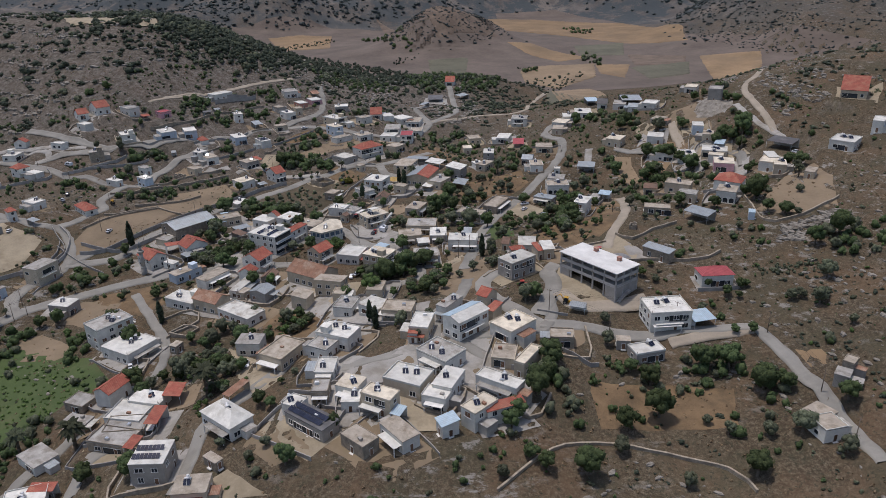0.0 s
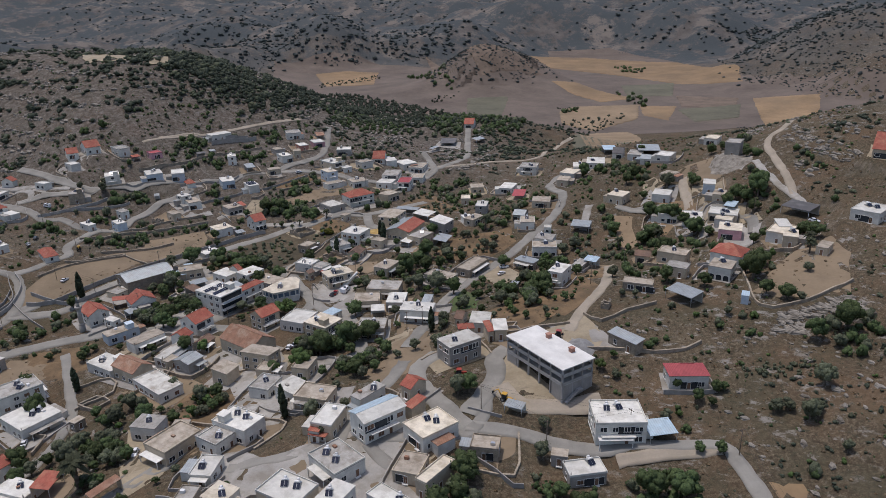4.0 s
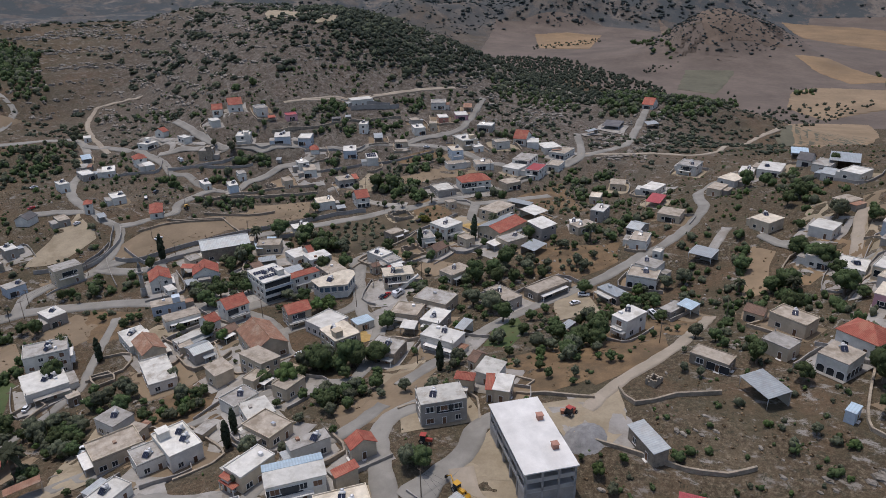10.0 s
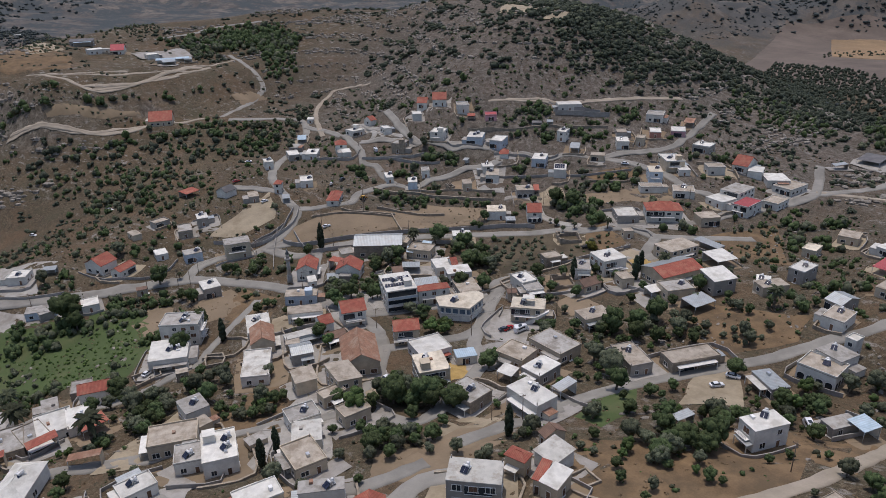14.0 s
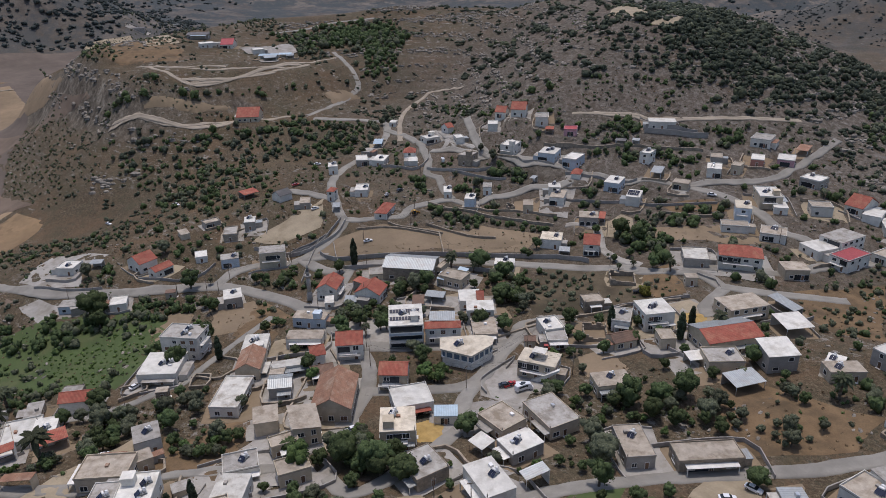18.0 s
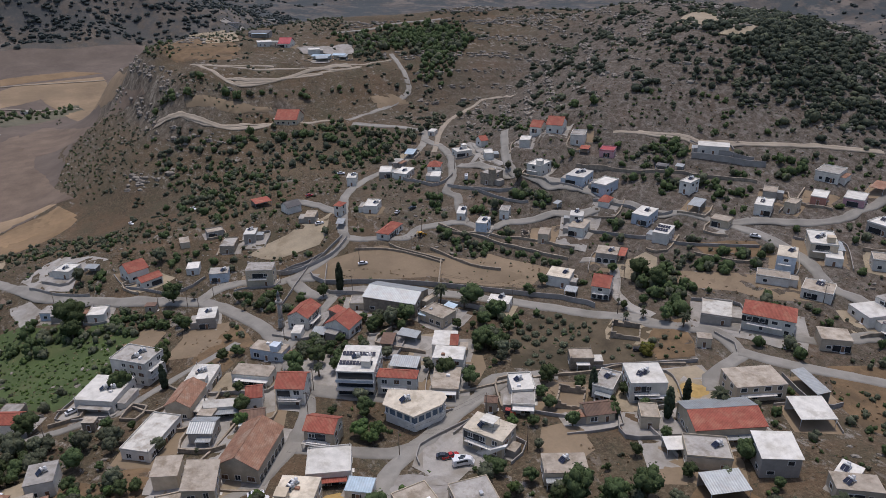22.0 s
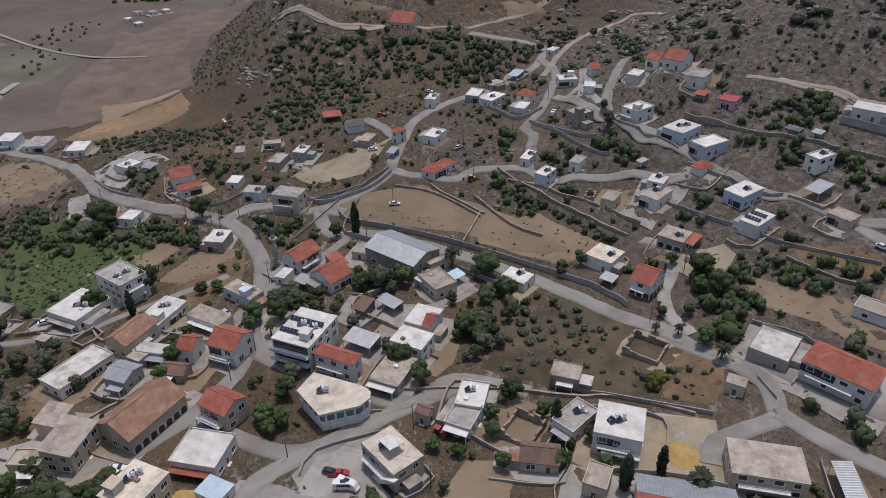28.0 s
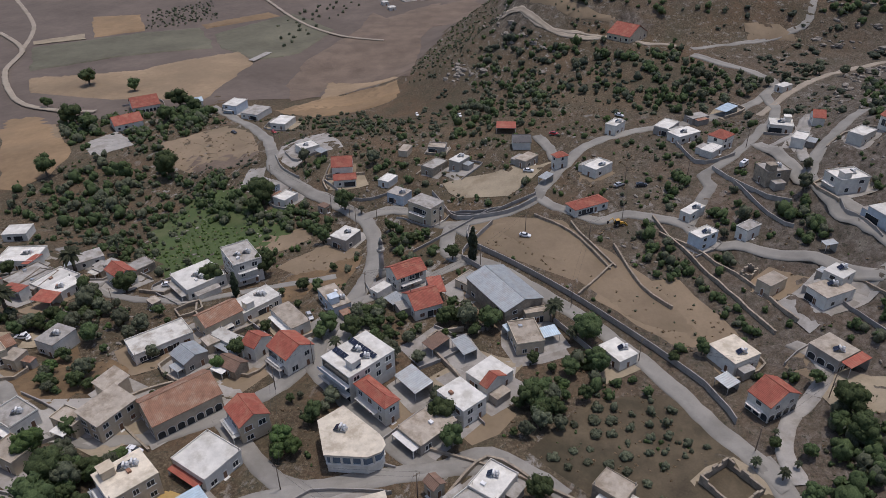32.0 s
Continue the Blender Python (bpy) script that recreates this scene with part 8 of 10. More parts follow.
def tractor(colour, x, y, turn, arm):
    name = "backhoe_loader" if arm else "tractor"
    words = "yellow backhoe loader with its digging arm raised" if arm else "old red farm tractor parked on the verge"
    thing = tagged(new(name), words, name.replace("_", " "))
    thing.matrix_world = pose(x, y, h_at(x, y) + 0.3, 0, 0, turn)
    bm = bmesh.new()
    loft(bm, [(0.1, ring(0.45, 0.7, 1.5, 0.9)), (1.7, ring(0.42, 0.7, 1.45, 0.9)), (1.95, ring(0.36, 0.75, 1.3, 0.9))])
    part("bonnet", bm, M[colour], thing)
    bm = bmesh.new()
    box(bm, -1.3, -0.5, 0.6, 0.2, 0.5, 1.0)
    part("chassis", bm, M["tyre"], thing)
    bm = bmesh.new()
    loft(bm, [(-1.15, ring(0.75, 1.0, 2.4, 0.85)), (0.15, ring(0.75, 1.0, 2.4, 0.85))])
    cab = part("cab_glass", bm, M["glass"], thing)
    bm = bmesh.new()
    box(bm, -1.3, -0.8, 2.4, 0.3, 0.8, 2.55)
    part("cab_roof", bm, M[colour], cab)
    for wx, s in ((-0.8, 2.2), (1.4, 1.4)):
        for sy in (-1, 1):
            wh = shared("tyre", WHEEL, thing, pose(wx, sy * 0.85, 0.32 * s) @ Matrix.Diagonal((s, 1.8, s, 1)))
            shared("rim", RIM, wh)
    if arm:
        for nm, p0, p1, r in (("boom", (-1.3, 0, 1.0), (-2.6, 0, 3.4), 0.2), ("dipper", (-2.6, 0, 3.4), (-4.2, 0, 2.2), 0.15), ("loader_arm", (0.9, 0.7, 1.3), (2.7, 0.7, 0.6), 0.1), ("loader_arm", (0.9, -0.7, 1.3), (2.7, -0.7, 0.6), 0.1)):
            bm = bmesh.new()
            tube(bm, p0, p1, r, r * 0.8, 6)
            part(nm, bm, M[colour], thing)
        bm = bmesh.new()
        loft(bm, [(2.6, ring(1.1, 0.15, 0.9, 0.95)), (3.3, ring(1.1, 0.1, 0.3, 0.95))])
        part("loader_bucket", bm, M[colour], thing)
        bm = bmesh.new()
        loft(bm, [(-4.6, ring(0.35, 1.4, 2.2, 0.8)), (-4.1, ring(0.35, 1.6, 2.4, 0.8))])
        part("digging_bucket", bm, M["tyre"], thing)


# ---- poles and wires ----
def pole_shape(bm):
    tube(bm, (0, 0, -1.2), (0, 0, 8.6), 0.14, 0.10, 8)


def arm_shape(bm):
    box(bm, -0.9, -0.06, 8.1, 0.9, 0.06, 8.22)
    for x in (-0.8, -0.3, 0.3, 0.8):
        tube(bm, (x, 0, 8.22), (x, 0, 8.42), 0.05, 0.04, 6)


POLE, CROSSARM = mesh_of("pole", pole_shape, M["wood_pole"]), mesh_of("crossarm", arm_shape, M["wood_pole"])


def utility_pole(x, y, turn):
    thing = tagged(new("utility_pole"), "weathered wooden utility pole beside the road", "utility pole", "utility poles")
    thing.matrix_world = pose(x, y, h_at(x, y), 0, 0, turn)
    shared("pole", POLE, thing)
    shared("crossarm", CROSSARM, thing)


def wires(p, q):
    a, b = Vector((*p, h_at(*p) + 8.4)), Vector((*q, h_at(*q) + 8.4))
    thing = tagged(new("power_line"), "black overhead wires slung between poles", "power line")
    bm = bmesh.new()
    n = 8
    side = Vector((-(b - a).y, (b - a).x, 0)).normalized() * 0.7
    for s in (-1, 1):
        pts = [a.lerp(b, k / n) + side * s - Vector((0, 0, 4 * 0.02 * (b - a).length * (k / n) * (1 - k / n))) for k in range(n + 1)]
        rings = [[bm.verts.new(u + Vector((0, 0, 0.028)) + side * 0.0), bm.verts.new(u + side * 0.03), bm.verts.new(u - side * 0.03)] for u in pts]
        for one, two in zip(rings, rings[1:]):
            for k in range(3):
                bm.faces.new((one[k], one[(k + 1) % 3], two[(k + 1) % 3], two[k]))
        part("cable", bm, M["wire"], thing)
        bm = bmesh.new()
    bm.free()


car("pickup", "car_red", -28.4, 330.7, 86)
car("van", "car_white", -24.0, 332.4, 85)
car("saloon", "car_white", -35.3, 278.2, 86)
car("saloon", "car_white", 47.1, 339.3, 53)
car("van", "car_white", 76.1, 331.2, 128)
car("saloon", "car_white", -65.8, 213.4, -73)
car("saloon", "car_white", -167.9, 348.9, 84)
car("saloon", "car_white", -32.7, 279.1, 53)
car("saloon", "car_dark", -28.9, 329.0, 67)
car("van", "car_white", -24.2, 333.1, 57)
car("saloon", "car_silver", -103.0, 291.8, 43)
car("van", "car_white", -220.2, 425.3, 154)
car("saloon", "car_white", -213.9, 340.8, 96)
car("saloon", "car_white", -113.6, 229.3, 114)
car("saloon", "car_white", -125.5, 358.5, 61)
car("saloon", "car_white", -284.3, 372.1, 71)
car("saloon", "car_white", -327.5, 250.9, 28)
car("saloon", "car_dark", -205.3, 387.7, 106)
car("saloon", "car_silver", -204.3, 379.1, 136)
car("pickup", "car_white", -297.7, 286.4, 25)
car("saloon", "car_red", -252.0, 345.1, 89)
car("saloon", "car_dark", -276.0, 155.7, 64)
car("saloon", "car_red", -279.8, 179.8, 58)
car("saloon", "car_white", -88.0, 499.8, 31)
car("pickup", "car_dark", -52.6, 414.2, 57)
car("saloon", "car_white", -66.8, 214.0, 63)
car("saloon", "car_white", 48.4, 347.4, 13)
car("saloon", "car_white", 176.1, 328.3, -46)
tractor("machine_red", 33.1, 236.4, 9, False)
tractor("machine_yellow", 47.3, 224.3, -26, True)
tractor("machine_red", 65.7, 256.6, 67, False)
tractor("machine_red", -39.7, 355.5, 54, False)
tractor("machine_yellow", -178.3, 381.7, 119, True)
utility_pole(-42.9, 349.1, 141)
utility_pole(-22.6, 352.0, 178)
utility_pole(-80.2, 304.4, 35)
utility_pole(-66.9, 299.4, 72)
utility_pole(-35.3, 318.1, 109)
utility_pole(-79.1, 423.9, 146)
utility_pole(-100.6, 442.5, 3)
utility_pole(-181.2, 283.5, 40)
utility_pole(-179.3, 272.1, 77)
utility_pole(-122.5, 303.2, 114)
utility_pole(-116.8, 321.6, 151)
utility_pole(-166.8, 372.5, 8)
utility_pole(-204.6, 381.3, 45)
utility_pole(-210.7, 404.5, 82)
utility_pole(-239.8, 427.1, 119)
utility_pole(-180.2, 382.7, 156)
utility_pole(-171.4, 348.3, 13)
utility_pole(-146.1, 337.3, 50)
utility_pole(-129.8, 371.7, 87)
utility_pole(-109.7, 394.5, 124)
utility_pole(39.9, 219.4, 161)
utility_pole(108.9, 201.7, 18)
utility_pole(111.3, 171.1, 55)
utility_pole(110.8, 151.7, 92)
utility_pole(81.8, 211.2, 129)
utility_pole(58.4, 207.7, 166)
utility_pole(-177.2, 312.5, 23)
utility_pole(-175.7, 276.4, 60)
utility_pole(99.7, 328.6, 97)
utility_pole(162.3, 358.1, 134)
utility_pole(82.0, 301.9, 171)
utility_pole(10.9, 278.0, 28)
utility_pole(16.1, 285.2, 65)
utility_pole(-93.0, 223.6, 102)
utility_pole(-186.0, 260.4, 139)
utility_pole(-49.8, 532.1, 176)
utility_pole(-40.1, 485.5, 33)
utility_pole(-209.8, 217.7, 70)
wires((-42.9, 349.1), (-22.6, 352.0))
wires((-42.9, 349.1), (-35.3, 318.1))
wires((-22.6, 352.0), (-35.3, 318.1))
wires((-80.2, 304.4), (-66.9, 299.4))
wires((-80.2, 304.4), (-116.8, 321.6))
wires((-66.9, 299.4), (-35.3, 318.1))
wires((-79.1, 423.9), (-100.6, 442.5))
wires((-79.1, 423.9), (-109.7, 394.5))
wires((-100.6, 442.5), (-109.7, 394.5))
wires((-181.2, 283.5), (-175.7, 276.4))
wires((-181.2, 283.5), (-179.3, 272.1))
wires((-179.3, 272.1), (-175.7, 276.4))
wires((-122.5, 303.2), (-116.8, 321.6))
wires((-122.5, 303.2), (-146.1, 337.3))
wires((-116.8, 321.6), (-146.1, 337.3))
wires((-166.8, 372.5), (-180.2, 382.7))
wires((-166.8, 372.5), (-171.4, 348.3))
wires((-204.6, 381.3), (-210.7, 404.5))
wires((-204.6, 381.3), (-180.2, 382.7))
wires((-210.7, 404.5), (-239.8, 427.1))
wires((-171.4, 348.3), (-146.1, 337.3))
wires((-129.8, 371.7), (-109.7, 394.5))
wires((-129.8, 371.7), (-166.8, 372.5))
wires((39.9, 219.4), (58.4, 207.7))
wires((39.9, 219.4), (81.8, 211.2))
wires((108.9, 201.7), (81.8, 211.2))
wires((108.9, 201.7), (111.3, 171.1))
wires((111.3, 171.1), (110.8, 151.7))
wires((110.8, 151.7), (108.9, 201.7))
wires((81.8, 211.2), (58.4, 207.7))
wires((-177.2, 312.5), (-181.2, 283.5))
wires((-177.2, 312.5), (-175.7, 276.4))
wires((99.7, 328.6), (82.0, 301.9))
wires((10.9, 278.0), (16.1, 285.2))
wires((-186.0, 260.4), (-179.3, 272.1))
wires((-186.0, 260.4), (-175.7, 276.4))
wires((-49.8, 532.1), (-40.1, 485.5))
wires((-209.8, 217.7), (-186.0, 260.4))

# ---- trees, groves and scrub ----
for fx, fy, fa, fw, fd in FOOT:
    rot = Matrix.Rotation(radians(fa), 2)
    for u in np.arange(-fw / 2, fw / 2 + 1, 1.6):
        for v in np.arange(-fd / 2, fd / 2 + 1, 1.6):
            q = rot @ Vector((u, v))
            mark(TAKEN, fx + q.x, fy + q.y, 0.6)
            mark(SOLID, fx + q.x, fy + q.y, 0.6)
grove("reed", 1.7, 2.5, [(-177.5, 197.7), (-167.6, 214.8), (-168.7, 240.4), (-149.2, 241), (-137.1, 232.8), (-129.8, 217.1), (-134.4, 208.4)])
grove("sapling", 1.4, 7, [(-146.3, 385.2), (-147.6, 403), (-128.3, 417.9), (-121, 405.8), (-135.1, 385.6)])
grove("olive", 3.8, 8, [(-16.1, 480.8), (9.6, 505.8), (30.8, 461.9), (30.9, 436.1), (4, 428.1)])
grove("dark", 5.5, 8, [(-307.3, -8.3), (-345, -7.3), (-337.8, 79.2), (-283.2, 145.5), (-205.5, 170.9), (-215.5, 150.3), (-246.9, 109.4), (-259.7, 58.1)])
grove("dark", 5, 8, [(-187.1, 100.9), (-208.4, 145.1), (-179.7, 228.3), (-159.8, 228.9), (-168.1, 156.7), (-171, 109)])
grove("olive", 3.5, 7, [(-104.3, 462.6), (-102.5, 480.3), (-85.2, 483.9), (-81.2, 471.4), (-92, 460.9)])
grove("dark", 5, 6, [(-102.2, 439.4), (-88.8, 454.1), (-69.2, 458.7), (-71, 446.2), (-88.2, 441.4)])
grove("dark", 3.8, 8.5, [(-44.5, 258.5), (-24.3, 281.9), (-7.5, 266.7), (-13.2, 242.7)])
grove("olive", 3.2, 8, [(11.1, 373.9), (51.2, 393.4), (52.3, 381.4), (48, 361.7), (22.5, 361.4)])
grove("dark", 4, 6, [(-9, 347.4), (8.7, 368), (32.5, 382.5), (27.1, 363), (11.4, 348.2)])
grove("dark", 4, 6, [(51.2, 304.7), (58.6, 322.4), (69.4, 304.2), (59.8, 291.3)])
grove("dark", 4.5, 6, [(101.2, 190.4), (109.1, 177.2), (99.1, 165.8), (92.4, 172.5)])
grove("dark", 4.5, 6, [(57.6, 194.6), (94, 194.7), (90.3, 180.2), (61.1, 180.4)])
grove("dark", 5, 7, [(30.1, 193.5), (42.8, 184.2), (34.2, 174.5), (19.8, 165), (21.3, 178.2)])
grove("dark", 5, 8, [(30.9, 153.8), (48, 154.6), (43.8, 143.3), (27.6, 142.9)])
grove("dark", 4, 7, [(83.1, 169.7), (105.8, 163.4), (105.2, 150), (79.2, 155)])
grove("dark", 4.5, 8, [(-187.2, 275.7), (-166.7, 267.6), (-146.9, 221.7), (-160.4, 223.6)])
grove("olive", 3, 8, [(83.8, 416.2), (110.8, 406), (105.2, 375.3), (82.1, 369.3)])
grove("dark", 4.5, 8, [(139.3, 352.1), (148.7, 303.4), (142, 274.1), (131.7, 279.6)])
grove("dark", 4, 8, [(-30.8, 389.9), (13.3, 390.2), (35.9, 361.7), (11.1, 351), (-19.3, 367.2)])
grove("dark", 3.6, 8, [(-39.7, 287.2), (1.4, 275.5), (9.5, 251.5), (-24.8, 260)])
grove("dark", 4, 8, [(-79.9, 328.8), (-47.4, 306.7), (-44.4, 287.5), (-67.5, 296.9)])
grove("dark", 4, 7, [(-119.8, 308.6), (-95.1, 306.8), (-82.7, 284.2), (-102.7, 289.3)])
grove("dark", 4, 8, [(-183.4, 399), (-125.5, 441.8), (-114.3, 428), (-146.6, 398.9), (-181.7, 380.5)])
grove("dark", 4, 7, [(-148.6, 389.7), (-137.7, 432.2), (-101.1, 420.5), (-110.4, 390.2)])
grove("dark", 4, 8, [(-84.7, 454.6), (-79.2, 465.7), (-58.4, 453.7), (-72.9, 439.9)])
grove("dark", 4, 8, [(-168.2, 410.7), (-155.1, 441), (-142.3, 437.1), (-145.4, 421.3)])
grove("dark", 4, 8, [(-192.5, 430.8), (-183.9, 452.6), (-164.9, 461.6), (-162.8, 444.6), (-173.7, 428.6)])
grove("dark", 4, 7, [(-143.7, 371.5), (-156.3, 411), (-134.2, 414.7), (-127.1, 401.7)])
grove("sapling", 2.6, 7, [(-431.3, 281), (-391.7, 351.6), (-385, 354.1), (-420, 283.8)])
grove("dark", 5, 7, [(-186.6, 72.6), (-193.8, 101.9), (-179.4, 131.1), (-156.6, 122.8), (-156.4, 103.5)])
grove("olive", 5, 13, [(-1536.4, 454), (-1514.6, 553.8), (-576.3, 399.1), (-553.6, 334.3)])
grove("olive", 5, 13, [(-1593.4, 636.5), (-646.5, 470.7), (-592.8, 489.3), (-620.4, 416.7)])
grove("dark", 8, 9, [(-541.4, 448.1), (-564.8, 502.6), (-555.7, 553.9), (-508.1, 540.2), (-505.8, 468)])
grove("dark", 7, 8, [(-461.3, 290.7), (-421, 333.8), (-416.5, 332.4), (-460.8, 286.5)])
grove("dark", 7, 7, [(-473.2, 268.7), (-389.5, 344.7), (-344.2, 397.1), (-331.8, 392.5), (-381.7, 326.4)])
grove("hedge", 7, 9, [(-439.7, 268.3), (-335.3, 393.8), (-309.8, 400.2), (-299.1, 358), (-394.3, 273.1)])
grove("dark", 7, 9, [(-595.6, 515), (-568.5, 566.4), (-525.4, 572.8), (-447.1, 507.9), (-498.9, 504)])
grove("olive", 4.5, 11, [(-582.1, -135.3), (-634.6, -94.1), (-582.1, -49.8), (-525.1, -73.6)])
grove("dark", 7, 8, [(-307.5, -7.5), (-314.8, 4.1), (-287.4, 44.3), (-226.6, 95.4), (-231.4, 75.7)])
grove("dark", 8, 8, [(-349.2, 23.8), (-356.7, 33.6), (-304.1, 77.1), (-290.8, 74.4)])
grove("dark", 7, 8, [(-352.4, 55), (-363.4, 71), (-318, 123.1), (-295.3, 109.2), (-311.7, 84.5)])
grove("dark", 6, 11, [(-449.2, 87.8), (-553.9, 95.9), (-547.3, 102.3), (-446.5, 94.3)])
grove("dark", 6, 10, [(-504.8, 4.8), (-515.4, 11.2), (-481.8, 33.9), (-478.7, 24.6)])
grove("dark", 6, 12, [(-532.2, 42.8), (-550.5, 56.7), (-484, 95.8), (-480.3, 65.6)])
grove("dark", 6, 10, [(-599.8, 25.4), (-694.5, 93.4), (-680.6, 105.2), (-589.2, 80)])
grove("dark", 8, 9, [(-668.2, 21.6), (-710.9, 55), (-671.9, 69.8), (-624.9, 21.8)])
grove("dark", 10, 10, [(-768, 37.4), (-777.8, 65.5), (-705.1, 91.4), (-696.7, 65.1)])
grove("dark", 8, 14, [(227.7, 1216.2), (285.8, 1186.8), (255.5, 1060.9), (244.6, 1133)])
grove("dark", 8, 12, [(128.3, 1059.4), (167.4, 1073.7), (156.7, 1037.4), (126.5, 1028.3)])
grove("dark", 8, 14, [(-133.7, 1485.5), (-41.2, 1319.1), (-3.7, 1188.2), (-63.8, 1250.8)])
grove("dark", 8, 14, [(295.9, 1609.6), (353.1, 1555.5), (326.5, 1465), (282.1, 1511.8)])
grove("dark", 5, 5, [(156.1, 249), (172.8, 249.2), (161.6, 227.6), (152.4, 233), (147.1, 241.6)])
grove("dark", 5, 6, [(117.7, 192.7), (128.9, 193.7), (124.3, 180.6), (113, 178)])
grove("dark", 5, 5, [(29.9, 186.9), (38.2, 189.6), (39.9, 174), (30.6, 169.5)])
grove("dark", 5, 5, [(78.4, 195.3), (92.5, 198.5), (99, 188.5), (83.6, 184.5)])
grove("dark", 3.6, 6.5, [(-97.8, 227.9), (-84, 224.2), (-67.2, 201.8), (-69.1, 193.2), (-83.5, 201.2)])
grove("dark", 3.6, 6.5, [(-120.7, 338.3), (-95.5, 321.4), (-81.8, 286.3), (-95.7, 284.2)])
grove("dark", 3.6, 6.5, [(-32.1, 276.3), (-11.6, 280), (-2.9, 258.5), (-22.3, 257.4)])
grove("dark", 3.6, 6.5, [(-69.1, 227.1), (-64.5, 204.1), (-63, 191.1), (-71.9, 213.5)])
grove("dark", 4, 6, [(-115.2, 323.7), (-116.9, 339.2), (-88.1, 331.2), (-75.9, 319.1), (-87.6, 315.3)])
grove("dark", 4, 6, [(-28.2, 334), (-23.9, 347.5), (-7.9, 340.3), (-11.9, 327.8)])
grove("dark", 5, 5, [(-76.5, 472.1), (-69.5, 494.6), (-49.1, 478.1), (-53.7, 458.1)])
grove("dark", 5, 6, [(-104.7, 446.4), (-74.9, 467.2), (-67, 456.3), (-92.2, 439.2)])
grove("dark", 5, 5, [(-114, 443.6), (-97.6, 456.1), (-84.2, 457.3), (-88.2, 441.4)])
grove("dark", 5, 5, [(-133.8, 366.5), (-135.9, 379.4), (-121, 383.4), (-115.1, 372.5)])
grove("dark", 5, 5, [(-56.3, 368.2), (-52.8, 377), (-37.6, 372.8), (-40.6, 366)])
grove("dark", 4.5, 5, [(-125, 327.4), (-126.4, 339.4), (-100.5, 344.7), (-91.8, 335.6), (-105.6, 329.9)])
grove("dark", 6, 6, [(-198.5, 412.9), (-179, 432), (-163.7, 425.8), (-181.3, 406)])
grove("dark", 6, 6, [(-152.8, 498.1), (-128.3, 525.3), (-114.8, 511.5), (-137.5, 489.6)])
grove("dark", 6, 6, [(-90.6, 492.4), (-71.7, 517.5), (-56, 501.7), (-74.5, 478.4)])
grove("dark", 6, 6, [(-59.4, 543.7), (-47.8, 565.8), (-32.9, 539.8), (-44.4, 519.9)])
grove("dark", 6, 6, [(2.4, 500.5), (24.4, 527.1), (37.8, 491.3), (20.5, 466)])
grove("dark", 6, 6, [(-45.8, 447.4), (-27.5, 465.9), (-14.2, 450.9), (-29.8, 430)])
grove("dark", 6, 6, [(-65.5, 984.6), (81.2, 974.9), (71.3, 696.1), (-7.2, 631.6)])
grove("dark", 6, 6, [(-56.3, 393.4), (-28.9, 382.3), (-23.3, 360.9), (-48.8, 370.2)])
grove("dark", 6, 6, [(-184.7, 521.3), (-112.5, 574.6), (-106.5, 554.8), (-171.7, 509.7)])
grove("dark", 6, 6, [(29.5, 432.2), (66.5, 424.1), (69.3, 394.1), (38.7, 393.1)])
grove("dark", 6, 6, [(184.5, 453.4), (188.1, 412.8), (181.6, 397.9), (173.8, 413.7)])
grove("dark", 6, 6, [(-166.4, 302), (-157.7, 310.5), (-140.3, 290.2), (-152, 283.8)])
grove("dark", 6, 6, [(138.5, 331), (143.1, 309.9), (133.4, 277.7), (125.6, 286.7)])
grove("dark", 6, 6, [(118, 384.7), (134.6, 380.9), (127.8, 345.9), (112.6, 349.4)])
grove("dark", 6, 5, [(-196.7, 435.4), (-174.9, 463.9), (-159, 455.5), (-182.3, 432.1)])
grove("dark", 6, 5, [(-178.3, 390.4), (-153.7, 433.2), (-144.1, 425.9), (-166.3, 386.4)])
grove("dark", 6, 5, [(-147.2, 454.8), (-139.5, 474), (-127, 467.6), (-103, 472.6), (-106.5, 462.2), (-137.2, 452)])
grove("dark", 6, 5.5, [(-146.9, 512.2), (-134.3, 538.6), (-124.6, 533.5), (-135.5, 509.8)])
grove("dark", 6.5, 5, [(-76.4, 446.7), (-70.1, 458.4), (-52, 446.8), (-58.3, 436.3)])
grove("dark", 6, 5, [(-129.1, 525.4), (-119.2, 524.7), (-105.9, 512.2), (-111.5, 511.2)])
grove("dark", 6, 5, [(-140.1, 432), (-129.6, 439.8), (-124, 434.2), (-132.9, 428.4)])
grove("dark", 6, 5, [(-128.9, 373.8), (-120.7, 385.2), (-102.2, 387.2), (-97.3, 376.3), (-108.6, 367.1)])
grove("dark", 6, 5, [(-109.7, 402.2), (-100.3, 411.9), (-86.9, 402.8), (-94.7, 395.3)])
grove("dark", 6, 5, [(-97.9, 479.2), (-80.9, 483.6), (-72.4, 476.8), (-87, 468.6)])
grove("dark", 6, 5, [(-76.2, 428.3), (-64.3, 451.8), (-53.7, 443.8), (-67, 422.5)])
grove("dark", 9, 15, [(-179.7, 551), (-161.5, 585.6), (-144.6, 599.8), (-136, 592), (-154.7, 554.8)])
grove("dark", 9, 15, [(-286.3, 501.3), (-216.5, 515.5), (-199, 514.9), (-219.2, 487.3)])
grove("dark", 8, 8, [(-578.8, 501.7), (-549.6, 567.1), (-503.4, 568.3), (-467.3, 510.6), (-511.5, 485.9)])
grove("dark", 8, 12, [(-473.5, 497), (-457.6, 528.3), (-422.1, 507.6), (-433.6, 487.2)])
